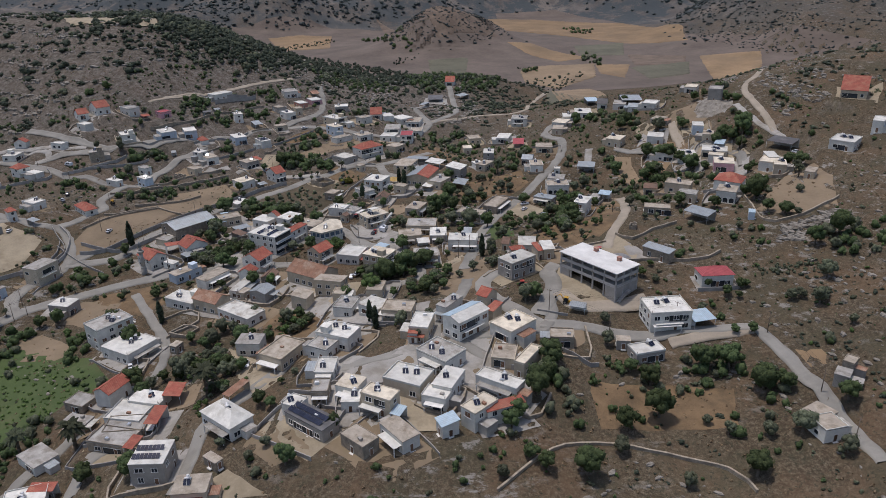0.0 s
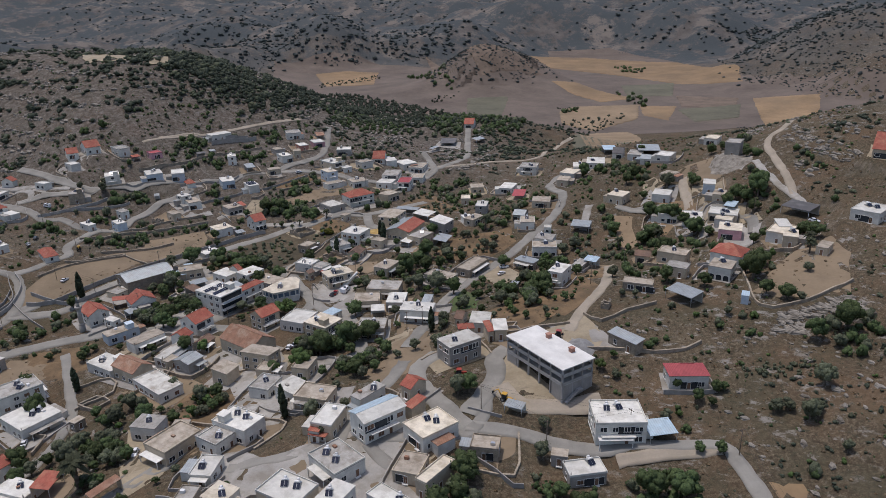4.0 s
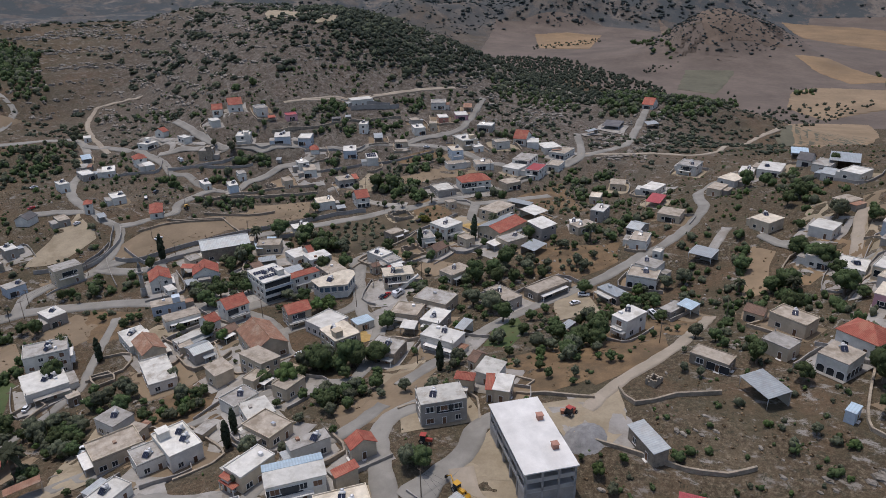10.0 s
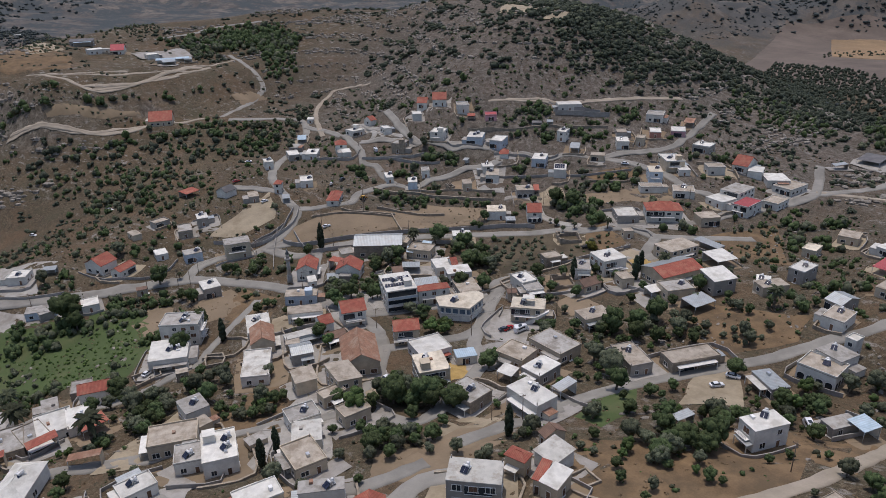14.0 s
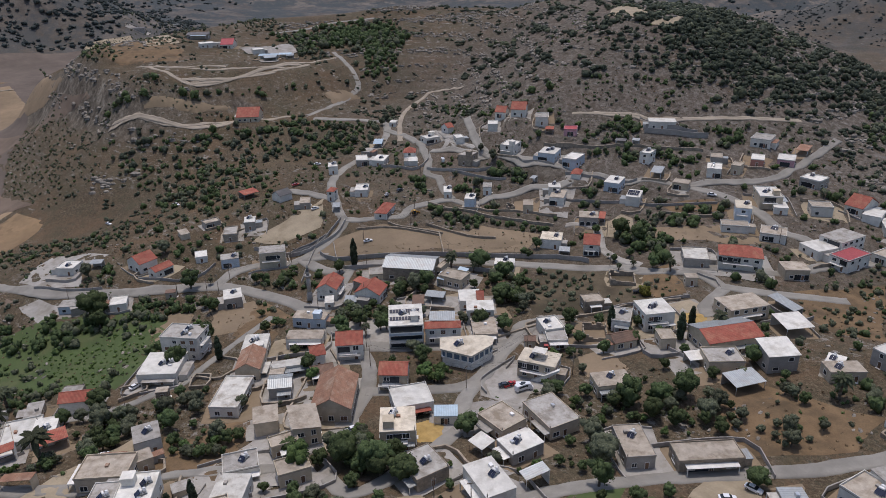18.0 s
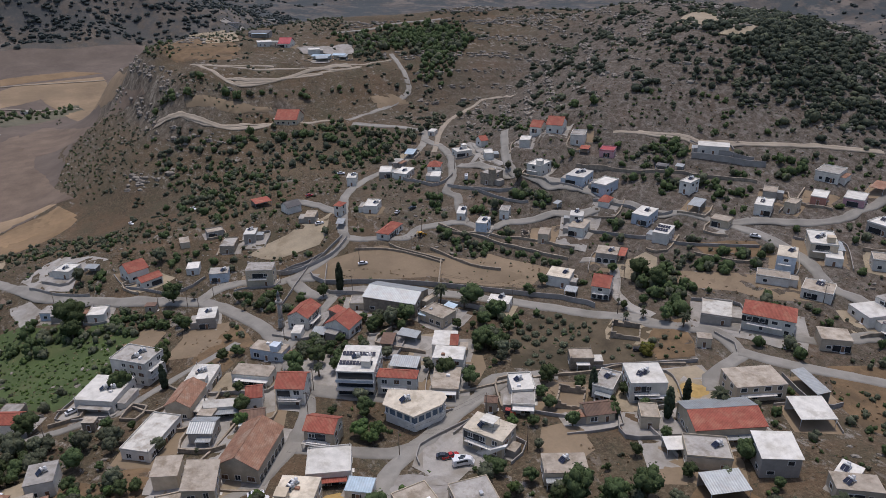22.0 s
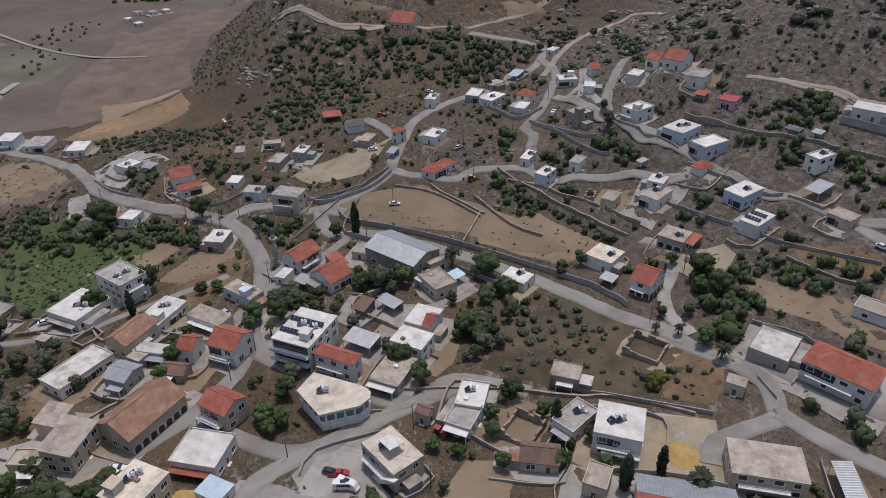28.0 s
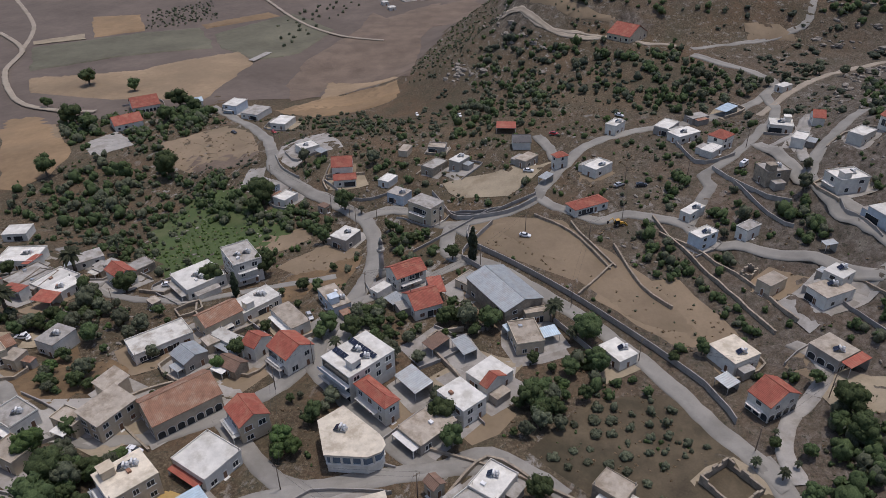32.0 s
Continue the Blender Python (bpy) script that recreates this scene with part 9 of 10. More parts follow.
grove("dark", 7, 16, [(-446.3, 324.5), (-438.9, 438.1), (-403.6, 415.1), (-420.9, 319)])
tree("d", -159, 269, 7.7)
tree("d", -130.9, 259, 10.3)
tree("d", -118.8, 245.2, 9.8)
tree("d", -107.1, 216.7, 10.0)
tree("o", -90.3, 215.8, 8.7)
tree("p", -75.2, 198.2, 12.0)
tree("d", -86, 232.9, 6.8)
tree("c", -111.6, 259.1, 3.2)
tree("o", -82.2, 243.2, 6.9)
tree("p", -115.2, 186.5, 11.5)
tree("d", -103.7, 167.6, 7.7)
tree("d", -86.8, 161.9, 9.1)
tree("o", -48.5, 163.2, 4.2)
tree("d", -41.6, 155.3, 7.4)
tree("o", -52.4, 158.8, 4.2)
tree("o", -62.5, 167.1, 3.9)
tree("d", -99.9, 205.8, 6.4)
tree("o", -98.8, 211.1, 5.4)
tree("c", -21.2, 223.6, 2.9)
tree("c", -23.7, 229.6, 2.7)
tree("d", -20.6, 268.7, 11.9)
tree("d", -11.3, 273.4, 12.0)
tree("d", -4.1, 277.7, 9.7)
tree("o", -25.3, 267.9, 8.6)
tree("d", -29.8, 167.1, 5.9)
tree("o", -5.9, 209, 5.8)
tree("o", -12, 221.6, 6.5)
tree("o", 32.7, 227, 7.2)
tree("d", 36.4, 193.2, 10.1)
tree("d", 29.8, 178.2, 10.5)
tree("d", 22.7, 168.9, 7.6)
tree("d", 20.6, 164.6, 6.6)
tree("o", 16.6, 148.6, 4.7)
tree("d", 24.9, 155, 5.7)
tree("d", 29, 151.5, 6.4)
tree("o", 58, 212.8, 4.8)
tree("o", 56.7, 203.1, 5.8)
tree("d", 60.8, 189.3, 5.6)
tree("d", 65.8, 184.5, 8.4)
tree("d", 64.5, 170.9, 10.7)
tree("d", 54.2, 166.5, 8.3)
tree("o", 77.5, 167.8, 3.6)
tree("o", 82.1, 162.7, 4.5)
tree("d", 83.6, 190.7, 10.6)
tree("d", 92, 189.4, 9.7)
tree("d", 104.4, 202.9, 4.5)
tree("d", 99.3, 204.1, 4.1)
tree("d", 97.8, 177.9, 10.4)
tree("d", 103.7, 176, 7.6)
tree("o", 92.2, 160.4, 5.4)
tree("o", 100.2, 158, 8.1)
tree("o", 107.4, 148.7, 6.2)
tree("d", 83.7, 147.5, 9.4)
tree("o", 65.4, 146.1, 5.0)
tree("o", 123, 216, 5.5)
tree("o", 130.4, 211.7, 7.6)
tree("o", 134.4, 198, 4.2)
tree("d", 116.2, 165.9, 7.9)
tree("d", 98.2, 228.2, 4.4)
tree("d", 103.2, 222.6, 4.8)
tree("d", 109.5, 226.2, 4.4)
tree("d", 39.4, 150.1, 9.7)
tree("o", 50.5, 158.2, 6.1)
tree("p", 32.5, 197.5, 3.4)
tree("p", 119.8, 356.4, 7.8)
tree("d", 113.2, 359.5, 7.8)
tree("d", 121.3, 384.5, 10.6)
tree("d", 135.2, 353.8, 10.8)
tree("d", 129.8, 375.3, 10.9)
tree("d", 108.9, 415, 6.0)
tree("d", 122.5, 436.3, 8.9)
tree("o", 135.3, 411, 9.0)
tree("d", 146.8, 403.3, 7.4)
tree("d", 163.7, 435.5, 7.7)
tree("d", 138.3, 285.5, 12.5)
tree("d", 138.3, 272.5, 7.0)
tree("d", 143.6, 268.4, 6.9)
tree("o", 147.7, 266.1, 3.9)
tree("d", 169, 321.2, 8.1)
tree("p", 161.3, 295.8, 6.1)
tree("o", 156.6, 284.3, 4.2)
tree("d", 163.3, 362, 8.0)
tree("d", 168.1, 372.1, 12.4)
tree("d", 155.4, 374.8, 8.3)
tree("o", 91.7, 309, 5.5)
tree("d", 97.5, 306.5, 4.8)
tree("d", 109.1, 292.2, 7.9)
tree("d", 120.2, 282.8, 6.1)
tree("o", 122.8, 262.2, 3.8)
tree("d", 144.2, 244.7, 8.2)
tree("o", 139.3, 224.8, 7.7)
tree("d", 154, 246.6, 10.2)
tree("o", 126.5, 216.6, 4.9)
tree("o", 132.7, 213.9, 4.9)
tree("d", 112, 227.2, 3.3)
tree("d", 106.6, 220.7, 3.3)
tree("d", 93.7, 246.6, 4.4)
tree("d", 100.4, 237.6, 3.4)
tree("d", 36, 227.8, 7.5)
tree("p", -11, 410, 7.9)
tree("d", -36, 259.1, 6.4)
tree("g", -25.4, 257.7, 9.1)
tree("o", 0.1, 243, 4.6)
tree("d", 3.8, 246.6, 5.4)
tree("o", -8.1, 239, 3.9)
tree("d", -14, 304.2, 8.6)
tree("d", -8.9, 273.6, 9.5)
tree("d", -8.3, 265.2, 5.1)
tree("o", 10.1, 254.8, 3.8)
tree("o", 16.1, 259.2, 4.6)
tree("c", 20.6, 274, 3.0)
tree("o", 22.1, 264.5, 3.0)
tree("d", 6.5, 234.4, 3.2)
tree("d", 26.3, 316.8, 8.6)
tree("d", 35.8, 320.1, 5.3)
tree("d", 38.7, 328.1, 4.6)
tree("d", 48.1, 349.5, 7.4)
tree("o", 9.7, 329.4, 8.7)
tree("o", 18.4, 326, 10.4)
tree("d", 46.9, 309.6, 6.4)
tree("d", 58.3, 297, 8.5)
tree("d", 63.4, 301.7, 9.4)
tree("d", 10.4, 367.2, 10.4)
tree("o", 20.9, 364.3, 7.6)
tree("o", 43.1, 370.4, 6.2)
tree("d", 34.2, 389.8, 4.5)
tree("d", 50.9, 403.9, 4.6)
tree("d", 66.3, 340, 6.9)
tree("o", 82.5, 365.9, 7.5)
tree("o", 76.4, 361.7, 7.0)
tree("o", 84.8, 348.4, 5.2)
tree("c", -18.6, 404.6, 3.0)
tree("d", -186.5, 266.9, 11.0)
tree("d", -166, 267.5, 6.3)
tree("p", -135.1, 189.2, 9.6)
tree("d", -186.9, 226.3, 15.1)
tree("o", -83.6, 234.7, 7.6)
tree("o", -77.7, 242.5, 5.9)
tree("d", -72.2, 233.2, 7.3)
tree("o", -71.9, 255.6, 5.4)
tree("d", -150.6, 325.6, 7.2)
tree("d", -96.7, 301.9, 8.2)
tree("d", -96.4, 309.8, 8.3)
tree("o", -112.4, 312.8, 5.7)
tree("d", -87.8, 314.2, 6.4)
tree("d", -77.7, 281.2, 7.2)
tree("g", -70.2, 279.7, 5.8)
tree("o", -66.9, 316.7, 6.0)
tree("g", -49.2, 311, 7.1)
tree("g", -46.4, 315.7, 5.6)
tree("d", -112.7, 348.8, 9.1)
tree("p", -121.3, 367.5, 8.5)
tree("d", -115.5, 378.6, 11.6)
tree("d", -98.1, 376.1, 7.2)
tree("o", -110.4, 342.3, 9.0)
tree("d", -84.8, 367.3, 7.8)
tree("o", -75.6, 343.5, 6.0)
tree("d", -68.8, 346.7, 8.9)
tree("d", -14.6, 281.5, 7.3)
tree("o", -20.3, 272.5, 8.3)
tree("d", -23.5, 262.6, 6.1)
tree("d", -51.1, 375.8, 7.3)
tree("c", -38.8, 385, 3.4)
tree("d", -32.9, 392.6, 5.3)
tree("d", -25.1, 382.7, 5.7)
tree("c", -15.4, 395.1, 3.7)
tree("y", -49.8, 414.4, 6.9)
tree("o", 14.5, 389.1, 5.2)
tree("d", 10.4, 399.2, 7.0)
tree("d", 13.8, 403.7, 7.4)
tree("d", 8.8, 381.7, 5.2)
tree("d", -9.5, 345.6, 5.3)
tree("d", 7.4, 360.5, 8.1)
tree("d", 2.1, 352.7, 10.5)
tree("d", 11.6, 352.2, 7.8)
tree("o", 39, 375, 5.8)
tree("o", 4.6, 336, 4.7)
tree("p", 39.2, 398.5, 9.0)
tree("o", 29.9, 390.6, 5.1)
tree("d", -92.1, 301.4, 6.0)
tree("p", -87.8, 308.1, 5.2)
tree("d", -87.3, 316.5, 6.5)
tree("o", -87.2, 325.4, 7.7)
tree("o", -89.7, 333.2, 5.0)
tree("g", -46.9, 315.4, 5.6)
tree("g", -45.6, 311.5, 4.2)
tree("d", -58.5, 315.9, 7.4)
tree("o", -63.1, 316.1, 3.8)
tree("d", -60.9, 352, 8.3)
tree("d", -81.5, 368.1, 8.2)
tree("d", -101.2, 384, 7.8)
tree("o", -70.6, 368.8, 5.1)
tree("o", -75.4, 376.8, 5.2)
tree("d", -111.3, 403.9, 4.4)
tree("d", -115.2, 411.6, 6.0)
tree("d", -95, 445.9, 10.1)
tree("d", -85.2, 446.8, 8.9)
tree("d", -105.5, 440, 5.2)
tree("d", -89.2, 442.7, 6.6)
tree("c", -150.7, 333.2, 4.1)
tree("p", -162.8, 293.9, 3.6)
tree("p", -184.1, 275.3, 3.9)
tree("d", -354, -15, 16.3)
tree("d", -304.9, -8.4, 9.9)
tree("d", -278.3, 36.8, 16.4)
tree("d", -268.7, 58.6, 14.2)
tree("d", -202, 89.1, 13.0)
tree("d", -322.7, 85.4, 18.1)
tree("d", -291.1, 97.7, 13.1)
tree("d", -350.2, 27.9, 10.9)
tree("d", -311.9, 103.9, 13.4)
tree("d", -209.5, 132.3, 12.9)
tree("d", -220.4, 150.3, 16.0)
tree("d", -178.7, 226, 9.3)
tree("d", -219.1, 249.3, 5.5)
tree("o", -225.6, 264.1, 8.2)
tree("o", -224.9, 228.4, 8.0)
tree("d", -137.5, 283.7, 4.2)
tree("o", -167.4, 399.5, 5.0)
tree("o", -174.4, 417.9, 4.3)
tree("p", -70.6, 429.2, 4.0)
tree("p", -73.3, 423.4, 3.7)
tree("d", -78.8, 435.4, 4.7)
tree("d", -158.5, 300.3, 6.2)
tree("d", -163.2, 305.7, 5.3)
tree("d", -167.6, 310, 4.9)
tree("d", -171.9, 292.9, 5.5)
tree("p", -113.2, 374.3, 5.5)
tree("p", -55.7, 435.4, 6.2)
tree("d", -64, 434.2, 7.0)
tree("d", -80.8, 428, 4.4)
tree("d", -104, 382.6, 7.6)
tree("y", -52.8, 417.7, 5.9)
tree("d", -25.8, 384.3, 3.4)
tree("d", -42.7, 382.6, 5.5)
tree("d", -38.1, 368.6, 5.6)
tree("d", -26.1, 369.4, 5.6)
tree("g", -43.9, 313.1, 5.2)
tree("d", -56.7, 314.6, 4.8)
tree("d", -31.3, 387.1, 3.2)
tree("d", -44.5, 369.5, 5.2)
tree("d", -139, 251.5, 5.5)
tree("p", -85.3, 428.7, 2.6)
tree("p", -74.6, 432.6, 2.5)
tree("d", 99.5, 476.3, 9.8)
tree("d", 108.5, 473.3, 7.4)
tree("d", 117.5, 428.8, 8.7)
tree("d", 121.6, 403.8, 5.7)
tree("d", 146.9, 410.2, 5.2)
tree("d", 160.4, 379.1, 8.6)
tree("d", 163.6, 374, 7.7)
tree("d", 170.2, 376.2, 10.7)
tree("d", 171.8, 387.8, 6.1)
tree("d", 118.5, 361, 10.1)
tree("d", 119, 339.8, 8.5)
tree("d", 133.4, 365.5, 7.5)
tree("d", 139.5, 346.2, 6.1)
tree("d", 102.5, 376.6, 7.6)
tree("p", 102.5, 359, 6.3)
tree("d", 126.2, 379.3, 8.5)
tree("d", 143.3, 295.1, 8.8)
tree("d", 138.2, 294.1, 5.9)
tree("d", 169.5, 311.8, 8.0)
tree("p", 165.3, 306.2, 6.3)
tree("d", 139.6, 505.1, 8.0)
tree("d", 170.3, 437.3, 5.6)
tree("d", 175.8, 414.6, 5.9)
tree("d", 149.5, 319.2, 5.6)

tree("o", -332.8, 406.8, 8)
tree("o", -333.3, 412.3, 7)
tree("o", -307.7, 421.3, 7)
tree("o", -311.4, 410.4, 7)
tree("o", -318.3, 404.1, 8)
tree("o", -294.6, 411.0, 7)
tree("o", -285.4, 403.9, 6)
tree("o", -320.0, 431.9, 7)
tree("o", -330.8, 442.5, 6)
tree("o", -338.9, 451.2, 6)
tree("o", -354.4, 463.8, 6)
tree("o", -354.4, 469.5, 6)
tree("o", -348.6, 480.1, 6)
tree("o", -347.4, 486.8, 5)
tree("o", -341.2, 492.0, 5)
tree("o", -210.2, 445.7, 5.5)
tree("o", -197.4, 451.2, 6)
tree("o", -195.1, 443.2, 7)
tree("o", -198.2, 455.2, 5)

# gardens: trees and bushes between the houses
VILLAGE = [(-20, 130), (60, 170), (120, 230), (190, 340), (170, 430), (90, 470), (40, 520), (-20, 560), (-110, 600), (-190, 560), (-260, 480), (-290, 400),
           (-250, 300), (-270, 230), (-220, 190), (-130, 170), (-90, 130)]
rg = random.Random(77)
for k in range(9000):
    px, py = rg.uniform(-300, 200), rg.uniform(120, 610)
    if not inside(VILLAGE, px, py) or cell(TAKEN, px, py) or cell(FIELD, px, py):
        continue
    n = noise.noise(Vector((px * 0.03, py * 0.03, 3)))
    if rg.random() > 0.72 + 1.1 * n:
        continue
    SCRUB.append((px, py, rg.choice((1.4, 2.0, 2.4, 2.8, 3.2, 3.8, 4.6, 5.6)), rg.choice("ddddoog"), "garden"))

for fx, fy, fa, fw, fd in FOOT:
    if fw * fd < 24 or fx < -420:
        continue
    for k in range(rg.randint(2, 6)):
        a, away = rg.uniform(0, 6.28), rg.uniform(1.2, 4.5)
        u, v = math.cos(a) * (fw / 2 + away), math.sin(a) * (fd / 2 + away)
        q = Matrix.Rotation(radians(fa), 2) @ Vector((u, v)) + Vector((fx, fy))
        if not cell(SOLID, q.x, q.y):
            SCRUB.append((q.x, q.y, rg.choice((1.6, 2.2, 2.8, 3.4, 4.2, 5.0)), rg.choice("dddogg"), "garden"))

# planted and wild growth round the village, on the terraces and along the hill
grove("olive", 3, 7, [(-580, -134.6), (-643.6, -98.2), (-572.1, -44.7), (-519.1, -91)])
grove("dark", 5, 6.5, [(-298.5, 3.9), (-322.2, 8.9), (-259.7, 73.6), (-223.8, 98.8), (-247, 59.7)])
grove("dark", 5, 6.5, [(-284.3, 81), (-262, 113.8), (-202.8, 150.8), (-208.1, 132.5)])
grove("dark", 6, 7, [(-353.7, 51.9), (-366, 75.8), (-300.8, 120.9), (-283.6, 113.4)])
grove("mixed", 4.5, 7.5, [(-195.1, 76.1), (-218.8, 98.3), (-211.9, 147.2), (-214.9, 195), (-182.5, 224.4), (-148.1, 227.2), (-139.7, 127.1)])
grove("dark", 3.5, 5, [(-214.9, 195), (-224.6, 199.5), (-206, 212.3), (-194.2, 212.6)])
grove("mixed", 4, 6, [(-304.5, 175.5), (-367.1, 194.1), (-288.3, 267.1), (-268.8, 292.7), (-253.9, 296.5), (-260.7, 237.8), (-282.3, 193.9)])
grove("mixed", 2.6, 5.5, [(-594.2, 174.2), (-802.5, 180.5), (-543.7, 256.1), (-401.7, 262.2), (-397.3, 218.2)])
grove("dark", 5, 5.5, [(-330.2, 268.6), (-351.9, 294.1), (-342.5, 322.8), (-285.1, 343.5), (-257.6, 327), (-252.4, 296.7)])
grove("dark", 5, 5, [(-316.6, 365.4), (-334.9, 403.7), (-293.3, 400.6), (-292.5, 371.7)])
grove("dark", 4.5, 6, [(-414.7, 286.8), (-399.4, 361.7), (-363.9, 407.2), (-347, 368.2), (-365, 325.2), (-395.4, 289.2)])
grove("dark", 4, 6.5, [(-394.3, 269.2), (-361.4, 324.8), (-347, 368.2), (-309, 364.6), (-323.2, 320.9), (-361.3, 272.1)])
grove("dark", 6, 7, [(-571.6, 448.4), (-585.8, 518), (-505, 491.8), (-488.3, 439.4)])
grove("olive", 3, 5, [(-477.8, 272.8), (-397.7, 355.4), (-383.7, 353.2), (-456.2, 272.7)])
grove("olive", 3.2, 6, [(-1247.9, 356.5), (-1271.9, 428.8), (-544, 354.8), (-554.3, 327.4)])
grove("olive", 3.2, 6, [(-1380.5, 540.8), (-1514.7, 626.4), (-615.4, 477.4), (-592.2, 437.6)])
grove("dark", 4, 6, [(-1158.4, 272.8), (-509.5, 307.1), (-541.6, 279.6)])
grove("dark", 3.6, 4, [(-196, 438.1), (-199.3, 458.2), (-176.9, 462), (-170.4, 452.8), (-180.6, 434.3)])
grove("dark", 4.2, 4.5, [(-164.5, 411.6), (-163, 429.2), (-142.6, 433.2), (-145.3, 419.7)])
grove("dark", 4.6, 4.5, [(-137.8, 455.2), (-130.2, 469.5), (-117, 464.8), (-124.6, 450.7)])
grove("dark", 4.4, 4.5, [(-130.1, 485.5), (-116.8, 490.8), (-110.3, 483.6), (-119, 478.6)])
grove("dark", 4, 4.5, [(-158.3, 497.4), (-150.9, 512.5), (-143.9, 506.6), (-152, 493.6)])
grove("dark", 4.4, 5, [(-175.9, 510.8), (-158, 526), (-153.7, 519.8), (-169.1, 507.3)])
grove("dark", 4.4, 5, [(-128.5, 533.8), (-127.4, 544.9), (-119.7, 556.2), (-115, 549.5), (-121.1, 531.4)])
grove("dark", 4.4, 5, [(-89, 475), (-81.6, 489.7), (-70.7, 480.8), (-77.4, 466.2)])
grove("dark", 4, 5, [(-193, 471.8), (-187.5, 486.6), (-177.3, 480.7), (-186.6, 470.1)])
grove("dark", 3.6, 5, [(-192.8, 454.9), (-192.6, 473.2), (-206.6, 461.6), (-293, 477.8), (-347.5, 489.2), (-300.4, 492.8)])
grove("dark", 4, 4.5, [(-176.1, 389.7), (-145.7, 421.2), (-109.3, 438.6), (-104.2, 433.4), (-139, 418.1), (-166.2, 389)])
grove("dark", 4, 5, [(-190.3, 476.2), (-162.6, 524.3), (-147.9, 519.1), (-159.3, 490.6), (-183.7, 475.4)])
grove("dark", 4.6, 5, [(-114.8, 479.8), (-87.8, 485.1), (-71.3, 466), (-81.4, 440.6), (-101, 456.6)])
grove("dark", 4.4, 5, [(-68.3, 523.8), (-62.1, 551.5), (-47.8, 537.7), (-47.7, 511.4)])
grove("dark", 4.4, 5.5, [(-108.4, 666), (-83, 697), (-40.9, 670.4), (-17.3, 643), (-45.6, 625.4), (-79.6, 616.1)])
grove("mixed", 4, 7, [(-14.4, 477.1), (5.5, 502.3), (29.3, 452.9), (8.9, 433.4)])
grove("dark", 4.6, 5.5, [(110.9, 533.1), (133.4, 451.7), (125.4, 416.6), (108.8, 473.6)])
grove("dark", 4.8, 5.5, [(97.3, 408.5), (107, 394.7), (105.7, 356.4), (95.7, 365.8)])
grove("dark", 4.8, 5, [(117, 391.1), (128.5, 382.5), (138.5, 349), (134.1, 338.2), (117.6, 342.9), (114, 366.1)])
grove("dark", 5, 5, [(137.9, 311.8), (150.2, 308.5), (147, 289), (138.5, 286.2), (134.9, 296.1)])
grove("dark", 4.4, 5, [(169, 385), (175, 373.8), (172.5, 350.7), (163.6, 355.2), (164.4, 374.9)])
grove("dark", 4.2, 5, [(200, 413.3), (198, 373.1), (190.7, 369.7), (192.9, 397.8)])
grove("dark", 4.6, 5, [(46.9, 314.4), (66.7, 326.3), (70.7, 298.2), (54.8, 285.1)])
grove("dark", 4, 5, [(78.2, 421.5), (93.8, 394.8), (89.6, 367.5), (79.8, 379.2)])
grove("dark", 4, 5, [(91.2, 354.1), (114.5, 352.4), (107.5, 293.8), (90.3, 294.8)])
grove("hedge", 6.6, 6.6, [(-223.2, 591.9), (-226, 678.3), (-159.9, 663.8), (-304.8, 1244.4), (-189.4, 1240), (-5.4, 1028.7), (41.4, 702.7), (-39.6, 655.9), (-97.3, 658.2), (-152.1, 585)])
grove("hedge", 6.5, 10.5, [(-295.5, 588.5), (-208.3, 611.7), (-174.6, 630.8), (-121.7, 637.8), (-135.2, 595.6), (-178.5, 586.8), (-181.6, 545.6), (-222.4, 559.1)])
grove("dark", 4.8, 5.5, [(84.4, 193.3), (99.4, 194.3), (97.7, 184.8), (80.2, 183.1)])
grove("dark", 4.8, 5.5, [(94.9, 176.5), (107.4, 182.1), (104.7, 168.1), (93.2, 167.2)])
grove("dark", 5, 5.5, [(26.8, 188.2), (43, 197.6), (41.6, 175.9), (27.6, 168.6)])
grove("dark", 5.5, 7, [(142.5, 253.3), (154.3, 253.5), (176.8, 257.4), (161.7, 227.9), (149.3, 234.2)])
grove("mixed", 3, 6, [(46.5, 206.4), (62.6, 209.2), (61.8, 195), (46.3, 190.2)])
grove("dark", 4.4, 5, [(-88.3, 363.9), (-89.1, 374.3), (-72.8, 373.2), (-65.1, 365)])
grove("dark", 4, 5, [(-45.2, 360.1), (-49.4, 368.8), (-42.9, 376.8), (-30.1, 365.2), (-33.9, 360)])
grove("dark", 4.2, 5, [(-61.8, 228.1), (-64.7, 242.6), (-48, 254.5), (-38.9, 242.8)])
grove("dark", 4.2, 5, [(-42, 252.2), (-39.2, 269.1), (-23.3, 275.4), (-22.1, 255.6), (-33.6, 245.9)])
grove("dark", 3.6, 4.5, [(-122.4, 307.5), (-127.7, 332.9), (-99.5, 342.6), (-99.1, 324.6), (-89.3, 318.9)])
grove("dark", 7, 9, [(-768, 68.3), (-809.4, 117.5), (-873.7, 191.1), (-841.2, 201), (-771.4, 134.6), (-714, 111.1), (-682.9, 86.4)])
grove("mixed", 4.5, 9, [(-433.3, 302.4), (-421.1, 366.4), (-427.4, 428.2), (-413.4, 424.3), (-411.2, 364), (-421.3, 300.7)])
grove("mixed", 4, 9, [(-394.3, 269.2), (-361.4, 324.8), (-347, 368.2), (-287.6, 360.6), (-276.4, 316.7), (-313.3, 272.3)])
grove("dark", 5, 6, [(-446.9, 265.8), (-418.1, 287.2), (-377.3, 287.9), (-387.5, 268.9)])
